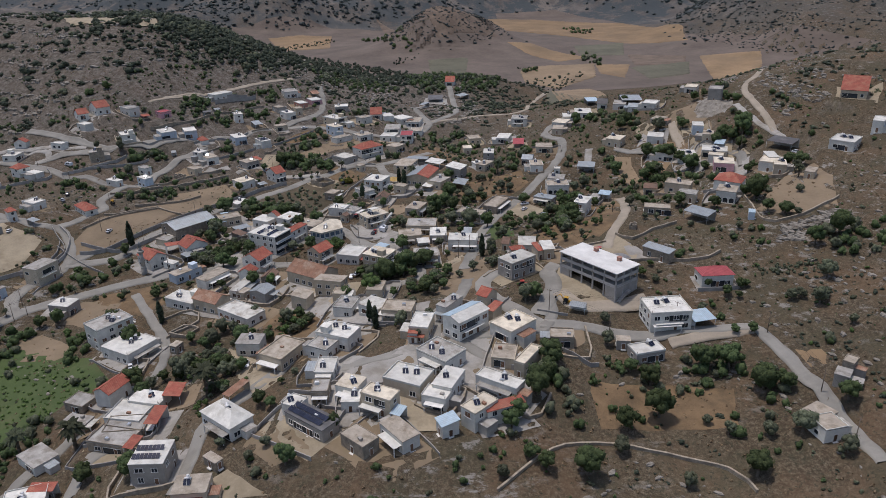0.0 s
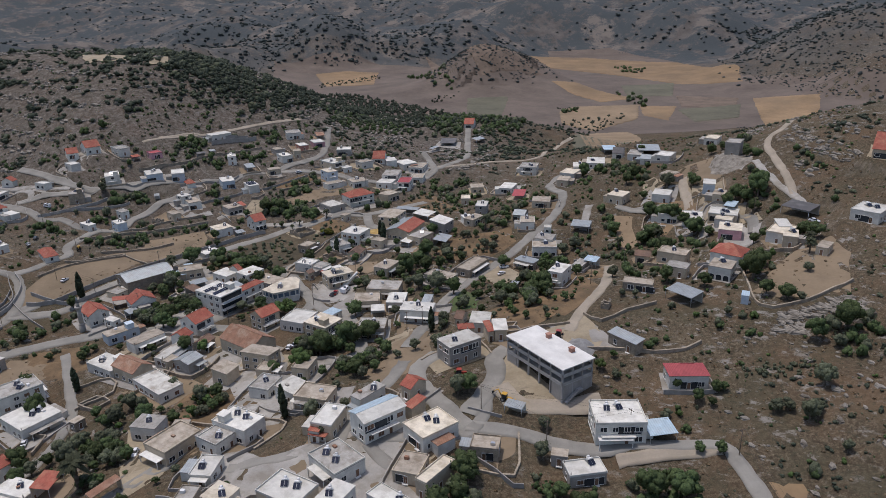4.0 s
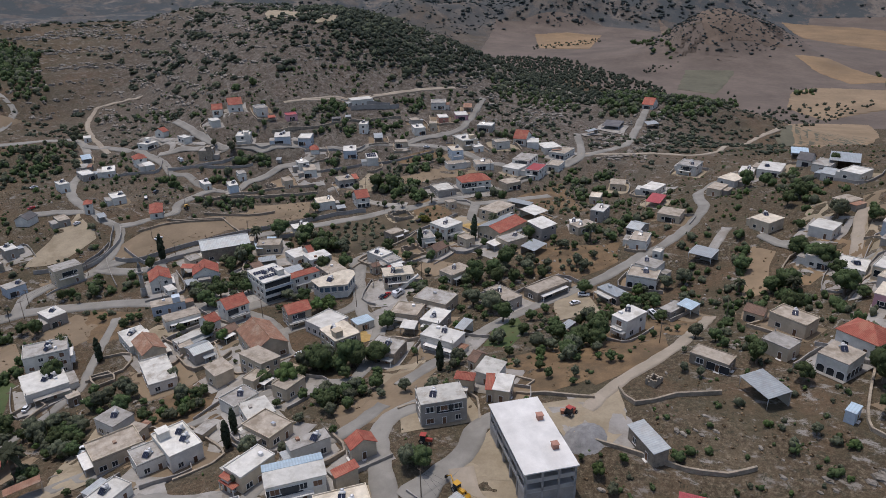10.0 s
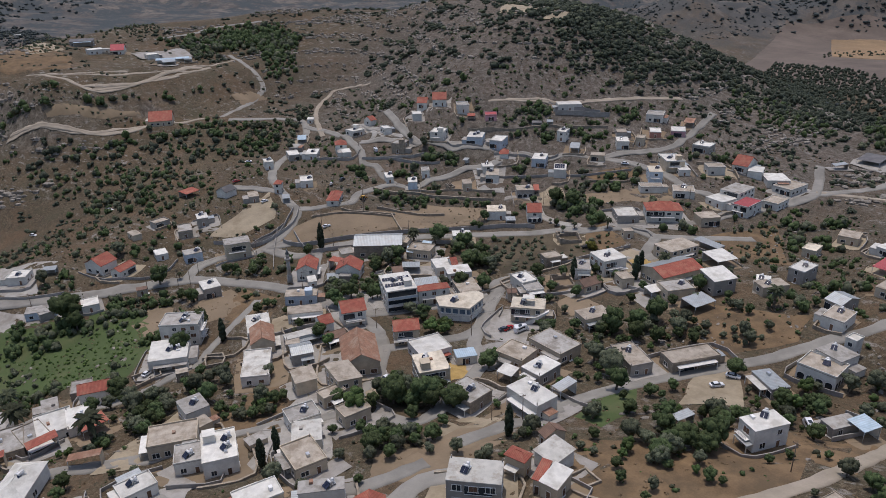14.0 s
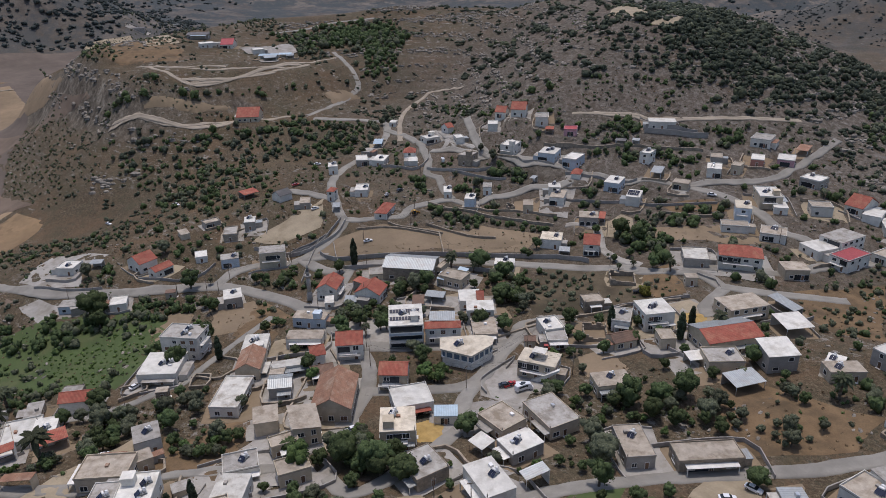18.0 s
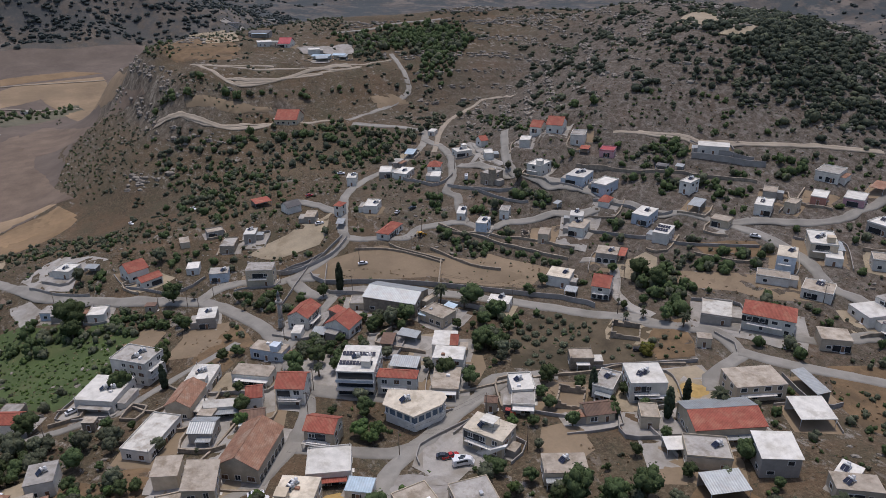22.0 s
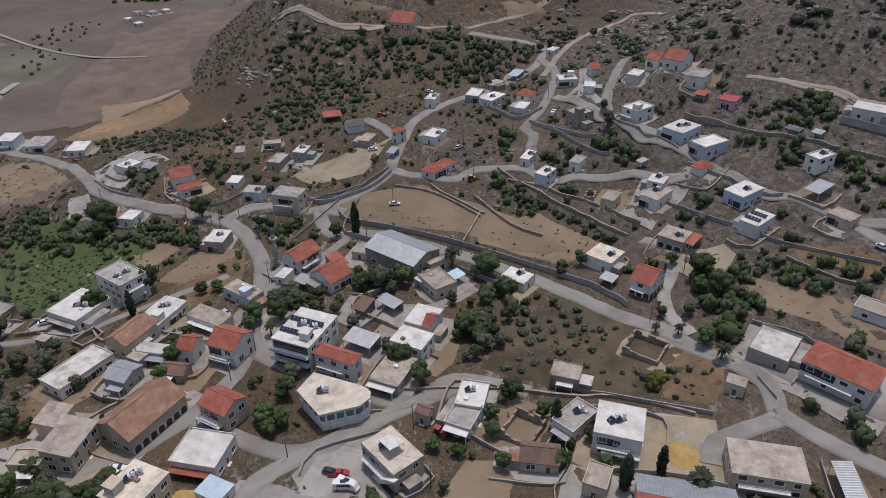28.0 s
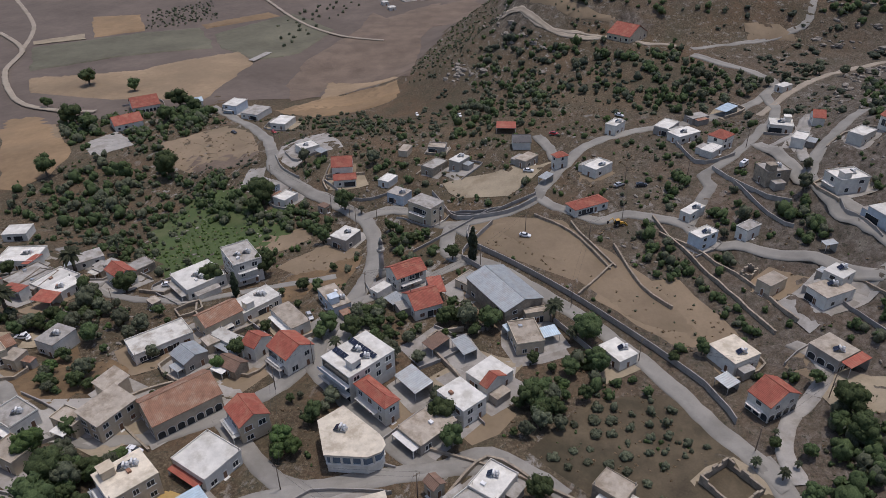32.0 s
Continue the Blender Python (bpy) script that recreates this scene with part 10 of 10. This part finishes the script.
grove("dark", 4.6, 4.2, [(-100.3, 396.9), (-103, 405.6), (-84, 417.6), (-74, 413.2), (-88.9, 402.8)])
grove("dark", 5.5, 6, [(-110.2, 374.9), (-113.6, 388.4), (-95.2, 390.6), (-95.1, 379.4)])
grove("dark", 5, 5.5, [(-570.2, 577.1), (-525, 575.3), (-446.2, 518.5), (-422.8, 476.9), (-418.4, 454.7)])
grove("hedge", 5.5, 10, [(-62.3, 1162.5), (-2.8, 1210.8), (7.5, 1188.8), (-49.2, 1130.6)])
grove("hedge", 5.5, 10, [(-289.6, 1384.4), (-192.8, 1505.2), (-174.8, 1446.3), (-268.2, 1331.4)])
grove("hedge", 5.5, 10, [(125.9, 1085.4), (154.1, 1079), (154.4, 1046), (127.7, 1052.2)])
grove("hedge", 5.5, 10, [(60.3, 1031.8), (81.4, 1016.3), (75.2, 990.2)])
grove("hedge", 5.5, 10, [(95, 942.8), (221, 1025.2), (220.2, 1005.6), (96.3, 744)])
grove("dark", 4.2, 4.2, [(-101.1, 215.6), (-93, 227.5), (-69.6, 223.5), (-58.4, 209.3), (-75.7, 209.9)])
grove("dark", 4.5, 4.5, [(-195.3, 227), (-188.5, 238.1), (-184.9, 248.6), (-166.1, 245.7), (-171.3, 229.2), (-176.8, 218.2)])
grove("dark", 4.5, 4.5, [(-114.4, 303.1), (-105.6, 311.6), (-77.1, 297.3), (-82.4, 287.1)])
grove("dark", 5, 4.6, [(-33.4, 265), (-23, 281.5), (-4.9, 271), (3.6, 247.6), (-4, 244.4)])
grove("dark", 4.5, 4.8, [(44.7, 292.7), (55.3, 319.1), (67.6, 306.8), (57.4, 286.2)])
grove("dark", 4.5, 4.8, [(90.2, 285), (96.3, 298.9), (107.4, 291.1), (101.3, 285.1)])
grove("dark", 4, 4.6, [(-120.6, 300.1), (-117.4, 309.9), (-96.4, 313.8), (-87.9, 308.7), (-86.5, 301.9)])
grove("dark", 4.2, 4.6, [(-127.7, 326), (-117.1, 349.5), (-98.8, 347), (-95.5, 331.8), (-111.9, 327.2)])
grove("dark", 4.8, 4.6, [(-110.1, 382.9), (-110.3, 397.7), (-90.2, 389.5), (-85.9, 378.6)])
grove("dark", 4.6, 4.6, [(-88.3, 365.9), (-96.1, 379.3), (-73.6, 375.3), (-72.9, 364.4)])
grove("dark", 4.2, 4.8, [(-102.7, 397.4), (-99, 416.7), (-79.8, 418.8), (-78.9, 412.6), (-94.2, 400.7)])
grove("dark", 4.8, 4.6, [(-46, 363.2), (-53.2, 374.8), (-46.3, 379.2), (-31.1, 366.9), (-35.4, 360.6)])
grove("dark", 4.6, 4.4, [(-194.6, 434.7), (-189, 447.4), (-167.5, 457.2), (-160.8, 457.5), (-167, 439.2), (-179.9, 433.5)])
grove("dark", 4.6, 4.6, [(-167.3, 409.3), (-174.7, 422.6), (-163.7, 431.5), (-143.5, 434.8), (-147, 422.6)])
grove("dark", 5, 4.6, [(-141.7, 453.5), (-139, 462.7), (-123.1, 468.3), (-116.4, 463.8), (-127.2, 452.3)])
grove("dark", 4.6, 4.6, [(-167.9, 482.4), (-156, 503.6), (-147.4, 503.8), (-154.2, 487.7)])
grove("dark", 4.6, 4.6, [(-181.3, 503.1), (-164.9, 525.2), (-155, 522.2), (-164, 507.2)])
grove("dark", 4.6, 4.6, [(-218.5, 396.1), (-208.8, 407.5), (-195.5, 407.7), (-192.9, 394.7)])
grove("dark", 4.2, 4.6, [(-156.5, 458.2), (-139.4, 469.1), (-135.8, 465.6), (-151.3, 456.6)])
grove("dark", 4.6, 5, [(-393.6, 390.1), (-354.9, 417), (-341.6, 446.5), (-319, 435.1), (-309, 406.8), (-305.6, 381.6)])
grove("dark", 4.6, 4.6, [(-225.6, 265.8), (-225.7, 284.5), (-203.9, 294.5), (-199.3, 275)])
grove("dark", 4.2, 4.4, [(-235.7, 223), (-234.4, 239.8), (-208.8, 248.4), (-204.1, 239)])
grove("dark", 5, 5, [(-209.7, 169.4), (-207.1, 196.8), (-183.3, 229.9), (-167.4, 243.4), (-193.8, 176)])
grove("dark", 5, 4.8, [(-173.6, 290.5), (-167.1, 330.6), (-148, 335.3), (-144.4, 318.1), (-153, 295.4)])
grove("dark", 5.4, 5, [(-93.7, 443.6), (-91.9, 460.8), (-74.4, 459.5), (-64.2, 441.5), (-76.8, 438.6)])
grove("dark", 5, 4.8, [(-114.5, 380.4), (-119.8, 393.3), (-95.9, 394.3), (-91.1, 382.2)])

grove("sapling", 4.0, 5.2, [(-65.3, 371.8), (-46.1, 416.6), (-57.1, 431.7), (-95.5, 406.9), (-88.9, 385.2)])

grove("dark", 7, 7.5, [(-214.5, 92.2), (-234.2, 104.8), (-206.7, 139.6), (-169.4, 168.4), (-145.3, 159), (-168.8, 125.9)])
grove("dark", 7.5, 7, [(-352.6, 52.3), (-365.2, 67.8), (-309.2, 122.3), (-271.9, 121.1), (-305.7, 80.6)])
grove("dark", 7, 7, [(-340.1, 21.9), (-355.7, 20.9), (-295.9, 60.7), (-257.7, 71.8), (-286.8, 46.1)])
grove("dark", 6, 6, [(-183.1, 201.7), (-195.1, 219.5), (-190.9, 233.9), (-177, 232.3), (-166.1, 218)])
grove("dark", 5, 6, [(-237.7, 129.3), (-232.5, 149.7), (-213.8, 154.6), (-215.7, 142.3)])

grove("olive", 5, 15, [(-577.8, 15.5), (-677.8, 34.7), (-671.1, 75.6), (-486.3, 74.9)])

# dark bushes along both banks of the gully
grove("dark", 4.6, 3.6, [(-226, 176), (-205, 176), (-196, 207), (-181, 236), (-163, 247), (-130, 234), (-124, 242), (-166, 264), (-194, 246), (-212, 212)])
grove("dark", 4.2, 4.4, [(-160, 172), (-140, 172), (-112, 216), (-122, 224), (-142, 202)])

# open ground among the trees, and thinner stands on the terraces: outline, share that grows there
OPEN = [([(-64.3, 369.8), (-43.1, 416.6), (-57.1, 434.7), (-97.5, 406.9), (-89.9, 383.2)], 0.0),
        ([(-245.6, 183.6), (-236.5, 196.2), (-203.9, 207.1), (-187.6, 203.4), (-190, 195)], 0.05),
        ([(-177.5, 197.7), (-167.6, 214.8), (-168.7, 240.4), (-149.2, 241), (-137.1, 232.8), (-129.8, 217.1), (-134.4, 208.4)], 0.06),
        ([(-19.4, 374.8), (-0.6, 394.6), (19.1, 390.8), (34.3, 372.1), (18, 352)], 0.5),
        ([(-459.5, 266.2), (-293.2, 269.4), (-201.3, 390.9), (-349.7, 402)], 0.62)]
ro = random.Random(21)
SCRUB = [q for q in SCRUB if q[4] in ("sapling", "reed") or all(ro.random() < share or not inside(o, q[0], q[1]) for o, share in OPEN)]

# the nearest of these stand as trees of their own
SINGLE = [q for q in SCRUB if q[4] in ("garden", "hedge", "olive", "dark", "sapling", "mixed")]
SINGLE.sort(key=lambda q: (q[0] + 20) ** 2 + (q[1] - 290) ** 2)
KEEP = 480
for q in SINGLE[:KEEP]:
    tree(q[3], q[0], q[1], q[2])
REST = SINGLE[KEEP:] + [q for q in SCRUB if q[4] == "reed"]

# prickly pears in a long clump on the dry slope
for k in range(70):
    REST.append((ro.uniform(119, 142), 235 - 0.2 * ro.uniform(0, 20) + ro.uniform(-2.5, 2.5), ro.uniform(1.2, 2.4), "o", "cactus"))

# scrub on the open slopes, thick on the far flank of the hill
rs = np.random.RandomState(5)


def slope_scrub(count, x0, x1, y0, y1, dense, size):
    xs, ys = rs.uniform(x0, x1, count), rs.uniform(y0, y1, count)
    for px, py in zip(xs, ys):
        if inside(VILLAGE, px, py) or cell(TAKEN, px, py) or cell(FIELD, px, py):
            continue
        n = noise.noise(Vector((px * 0.012, py * 0.012, 7))) + 0.9 * noise.noise(Vector((px * 0.04, py * 0.04, 1)))
        n += 0.5 * math.sin(h_at(px, py) * 0.9 + 3 * noise.noise(Vector((px * 0.01, py * 0.01, 4))))
        if rs.rand() < dense + 0.7 * n:
            sort = "h" if rs.rand() < 0.8 else "o"
            s = size * rs.uniform(0.45, 1.35)
            REST.append((px, py, s, sort, "scrub"))
            for _ in range(rs.randint(0, 3)):
                REST.append((px + rs.normal() * s * 0.55, py + rs.normal() * s * 0.4, s * rs.uniform(0.5, 0.9), sort, "scrub"))


slope_scrub(2800, -620, 60, 430, 860, 0.46, 7.0)
slope_scrub(1500, 190, 430, 300, 640, 0.34, 5.0)
slope_scrub(3600, -240, 120, 560, 900, 0.7, 5.4)
slope_scrub(900, -300, -90, 600, 720, 0.5, 9.0)
slope_scrub(700, -400, -140, 500, 700, 0.3, 9.5)
slope_scrub(1300, -620, -270, 230, 470, 0.2, 4.4)
slope_scrub(2600, 60, 420, 100, 560, 0.16, 2.8)
slope_scrub(900, -60, 240, 60, 230, 0.30, 2.6)
slope_scrub(1300, -330, -90, 40, 240, 0.45, 3.6)


def scrub_field(name, plants, words, category, high, clumps=6, per=4, leaf=0.11, solid=True):
    """Many plants as one mesh: each a ragged clump of leaves."""
    for sort, mat in (("d", "leaf_dark"), ("o", "leaf_olive"), ("g", "leaf_garden"), ("r", "leaf_green"), ("s", "leaf_olive"), ("w", "leaf_straw"), ("h", "leaf_scrub"), ("f", "leaf_hazed")):
        some = [q for q in plants if q[3] == sort]
        if not some:
            continue
        forms = [crown_arrays(900 + i, clumps, per, "low", leaf) for i in range(8)]
        a = np.array([[q[0], q[1], q[2] / 2] for q in some])
        z = land(a[:, 0], a[:, 1])
        bodies, leaves = [], []
        for i, (x, y, s) in enumerate(a):
            c, d = math.cos(i * 1.7), math.sin(i * 1.7)
            k = high * (0.8 + 0.4 * ((i * 0.618) % 1))
            for f, out in zip(forms[i % 8], (bodies, leaves)):
                w = np.empty_like(f)
                w[:, 0], w[:, 1], w[:, 2] = x + s * (f[:, 0] * c - f[:, 1] * d), y + s * (f[:, 0] * d + f[:, 1] * c), z[i] - 0.1 * s + s * k * f[:, 2]
                out.append(w)
        tagged(new(name, foliage_mesh(name, np.concatenate(bodies) if solid else np.zeros((0, 3)), np.concatenate(leaves), M[mat])), words, category, kind="stuff")


scrub_field("scrub", [q for q in REST if q[4] == "scrub"], "dark scrub bushes scattered over dry hillside", "scrub", 0.85, 3, 4, 0.155)
scrub_field("thicket", [q for q in REST if q[4] != "scrub"], "green bushes and small trees crowding the slopes", "thicket", 1.4, 4, 4, 0.13)

# garden shrubs and dry weeds, too many to count
M["leaf_straw"] = leaf_material("dry_weeds", (0.13, 0.095, 0.052), (0.38, 0.29, 0.175))
WEEDS, BUSHES = [], []
for k in range(30000):
    px, py = rs.uniform(-320, 240), rs.uniform(90, 610)
    if cell(TAKEN, px, py):
        continue
    n = noise.noise(Vector((px * 0.06, py * 0.06, 11)))
    if rs.rand() < 0.45 + n:
        WEEDS.append((px, py, rs.uniform(0.6, 1.8), "w", "weeds"))
    elif not cell(FIELD, px, py) and rs.rand() < 0.38 + 0.9 * noise.noise(Vector((px * 0.09, py * 0.09, 17))):
        BUSHES.append((px, py, 0.7 + 2.6 * rs.rand() ** 2, rs.choice(list("ddoog")), "bush"))
scrub_field("dry_weeds", WEEDS, "straw-coloured dry weeds and grass tufts", "weeds", 0.7, 1, 6, 0.4)
scrub_field("low_bushes", BUSHES, "low green bushes in gardens and on verges", "bushes", 1.1, 2, 5, 0.15)

# scrub on the hills of the distance, in larger clumps
FAR = []
for k in range(15000):
    px, py = rs.uniform(-1700, 1900), rs.uniform(850, 3000)
    if rs.rand() < 0.5:
        px, py = rs.uniform(-700, 900), rs.uniform(850, 1900)
    z = h_at(px, py)
    n = noise.noise(Vector((px * 0.004, py * 0.004, 2)))
    if rs.rand() < np.clip((z + 34) / 30, 0.0, 0.9) * (0.6 + n):
        FAR.append((px, py, rs.uniform(6, 15) * (1 if py < 1500 else 1.5), "f", "far"))
for k in range(4500):
    px, py = rs.uniform(-2300, -1150), rs.uniform(-500, 900)
    z = h_at(px, py)
    if rs.rand() < np.clip((z + 25) / 40, 0.0, 0.9):
        FAR.append((px, py, rs.uniform(10, 26), "f", "far"))
for k in range(900):
    px, py = rs.normal(35, 70), rs.normal(1330, 60)
    if h_at(px, py) > -22:
        FAR.append((px, py, rs.uniform(4, 9), "f", "far"))
for k in range(3600):
    px, py = rs.uniform(-1780, -1230), rs.uniform(-400, 620)
    if h_at(px, py) > -36 and noise.noise(Vector((px * 0.012, py * 0.012, 8))) > -0.3:
        FAR.append((px, py, rs.uniform(9, 20), "f", "far"))
for k in range(5200):
    px, py = (rs.uniform(430, 1050), rs.uniform(1000, 1750)) if k % 2 else (rs.uniform(-800, -100), rs.uniform(1250, 1950))
    if h_at(px, py) > -30 and noise.noise(Vector((px * 0.01, py * 0.01, 6))) > -0.15:
        FAR.append((px, py, rs.uniform(4, 9), "f", "far"))
for k in range(7000):
    px, py = rs.uniform(300, 1150), rs.uniform(400, 1350)
    if not cell(TAKEN, px, py) and h_at(px, py) > -30 and noise.noise(Vector((px * 0.012, py * 0.012, 5))) > -0.12:
        FAR.append((px, py, rs.uniform(3, 7.5), "f", "far"))
scrub_field("far_scrub", FAR, "dark scrub on the distant hills, tinted with painted haze", "scrub", 0.7, 1, 4, 0.22)

# ---- loose stone on the slopes ----
M["rock"] = material("weathered_limestone", (0.235, 0.21, 0.178), 0.95, stain=(0.11, 0.093, 0.073), stain_amount=0.85, scale=0.5, fine=2.5, spread=0.4, tint=0.0, bump=0.5)


def stones(name, words, count, x0, x1, y0, y1, size, ledge, keep, village=False):
    """Angular stones, many together in ledges that follow the slope."""
    v, f = [], []
    tries = 0
    while tries < count:
        tries += 1
        x, y = rs.uniform(x0, x1), rs.uniform(y0, y1)
        if cell(TAKEN, x, y) or cell(FIELD, x, y) or inside(VILLAGE, x, y) != village:
            continue
        z = h_at(x, y)
        band = math.sin(z * ledge + 2.0 * noise.noise(Vector((x * 0.01, y * 0.01, 5))))
        n = noise.noise(Vector((x * 0.008, y * 0.008, 9)))
        if band < keep - 0.9 * n:
            continue
        s = size * rs.uniform(0.35, 1.6) ** 1.8
        a, k = rs.uniform(0, 6.28), len(v)
        gxs, gys = h_at(x + 2, y) - z, h_at(x, y + 2) - z
        a = math.atan2(gxs, -gys) + rs.uniform(-0.5, 0.5)
        for lev, (r0, zz) in enumerate(((1.0, -0.3), (0.95, 0.35), (0.6, 0.6))):
            for i in range(5):
                t = i * 1.2566 + lev * 0.3
                rr = s * r0 * rs.uniform(0.75, 1.2)
                u, w = rr * 1.5 * math.cos(t), rr * 0.8 * math.sin(t)
                v.append((x + u * math.cos(a) - w * math.sin(a), y + u * math.sin(a) + w * math.cos(a), z + s * zz * rs.uniform(0.8, 1.2)))
        for lev in range(2):
            for i in range(5):
                p, q = k + lev * 5 + i, k + lev * 5 + (i + 1) % 5
                f.append((p, q, q + 5, p + 5))
        f.append(tuple(k + 10 + i for i in range(5)))
    tagged(mesh_object(name, v, f, [M["rock"]]), words, name, kind="stuff")


stones("rocks", "pale limestone ledges and boulders on the hill", 22000, -620, 40, 470, 820, 0.95, 0.75, 0.3)
stones("rocks", "grey limestone outcrops on the dry slope", 4200, 40, 330, 90, 480, 0.5, 0.8, 0.45)
stones("rocks", "pale rock rim of the plateau cliff", 1600, -700, -380, 250, 330, 1.2, 0.25, 0.3)
stones("rocks", "broken rock ledges below the village", 3000, -60, 240, 50, 230, 0.5, 1.0, 0.35)

stones("rocks", "pale broken rock beside a hillside track", 700, 190, 222, 370, 470, 0.7, 0.8, -0.4)
stones("rubble", "pale stones and rubble lying between the houses", 9000, -260, 190, 140, 520, 0.42, 1.2, 0.55, True)
stones("rocks", "weathered limestone ledge on a dry slope", 420, 131, 164, 249, 263, 0.75, 0.8, -1.0)

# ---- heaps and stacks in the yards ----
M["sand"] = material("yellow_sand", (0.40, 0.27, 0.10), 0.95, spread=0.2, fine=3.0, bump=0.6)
M["chippings"] = material("grey_chippings", (0.22, 0.215, 0.21), 0.95, spread=0.3, fine=4.0, bump=0.8)
M["hollow_brick"] = material("hollow_clay_brick", (0.42, 0.19, 0.12), 0.9, spread=0.25, fine=5.0)


def heap(name, words, mat, x, y, width, height):
    """A loose tipped heap with slumped lobes."""
    r = random.Random(int(x * 7 + y))
    lobes = [(r.uniform(-0.45, 0.45), r.uniform(-0.45, 0.45), r.uniform(0.25, 0.5), r.uniform(0.5, 1)) for _ in range(7)]
    n, v, f = 26, [], []
    for j in range(n + 1):
        for i in range(n + 1):
            u, w = 2 * i / n - 1, 2 * j / n - 1
            px, py = x + u * width / 2, y + w * width / 2
            e = max(0.0, 1 - (u * u + w * w)) ** 1.2
            top = max(q[3] * max(0.0, 1 - math.hypot(u - q[0], w - q[1]) / (q[2] * 1.7)) for q in lobes)
            v.append((px, py, h_at(px, py) + 0.02 + height * e ** 0.4 * top + 0.12 * e * noise.noise(Vector((px, py, 2)))+ (0 if e > 0 else -0.4)))
    for j in range(n):
        for i in range(n):
            k = j * (n + 1) + i
            f.append((k, k + 1, k + n + 2, k + n + 1))
    tagged(mesh_object(name, v, f, [mat], smooth=True), words, name.replace("_", " "))


heap("gravel_mound", "grey heap of chippings tipped on a building yard", M["chippings"], 71.0, 249.1, 12.0, 2.4)
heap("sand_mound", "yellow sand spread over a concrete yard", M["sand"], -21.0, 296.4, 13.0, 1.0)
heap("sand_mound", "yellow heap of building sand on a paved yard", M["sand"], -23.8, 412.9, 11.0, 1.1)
heap("rubble_mound", "pale stone rubble below a hillside house", M["rock"], 166.6, 414.7, 24.0, 2.2)


def brick_stack(x, y, turn):
    thing = tagged(new("brick_stack"), "pallet of orange hollow bricks on a yard", "brick stack")
    thing.matrix_world = pose(x, y, h_at(x, y) + 0.12, 0, 0, turn)
    bm = bmesh.new()
    box(bm, -0.75, -0.6, 0, 0.75, 0.6, 0.14)
    part("pallet", bm, M["wood_pole"], thing)
    one = mesh_of("brick", lambda q: box(q, -0.24, -0.19, 0, 0.24, 0.19, 0.23), M["hollow_brick"])
    for i in range(3):
        for j in range(3):
            for k in range(4):
                shared("brick", one, thing, pose(-0.5 + 0.5 * i, -0.4 + 0.4 * j, 0.15 + 0.24 * k))


brick_stack(63.8, 256.8, 20)
brick_stack(65.9, 257.4, 35)
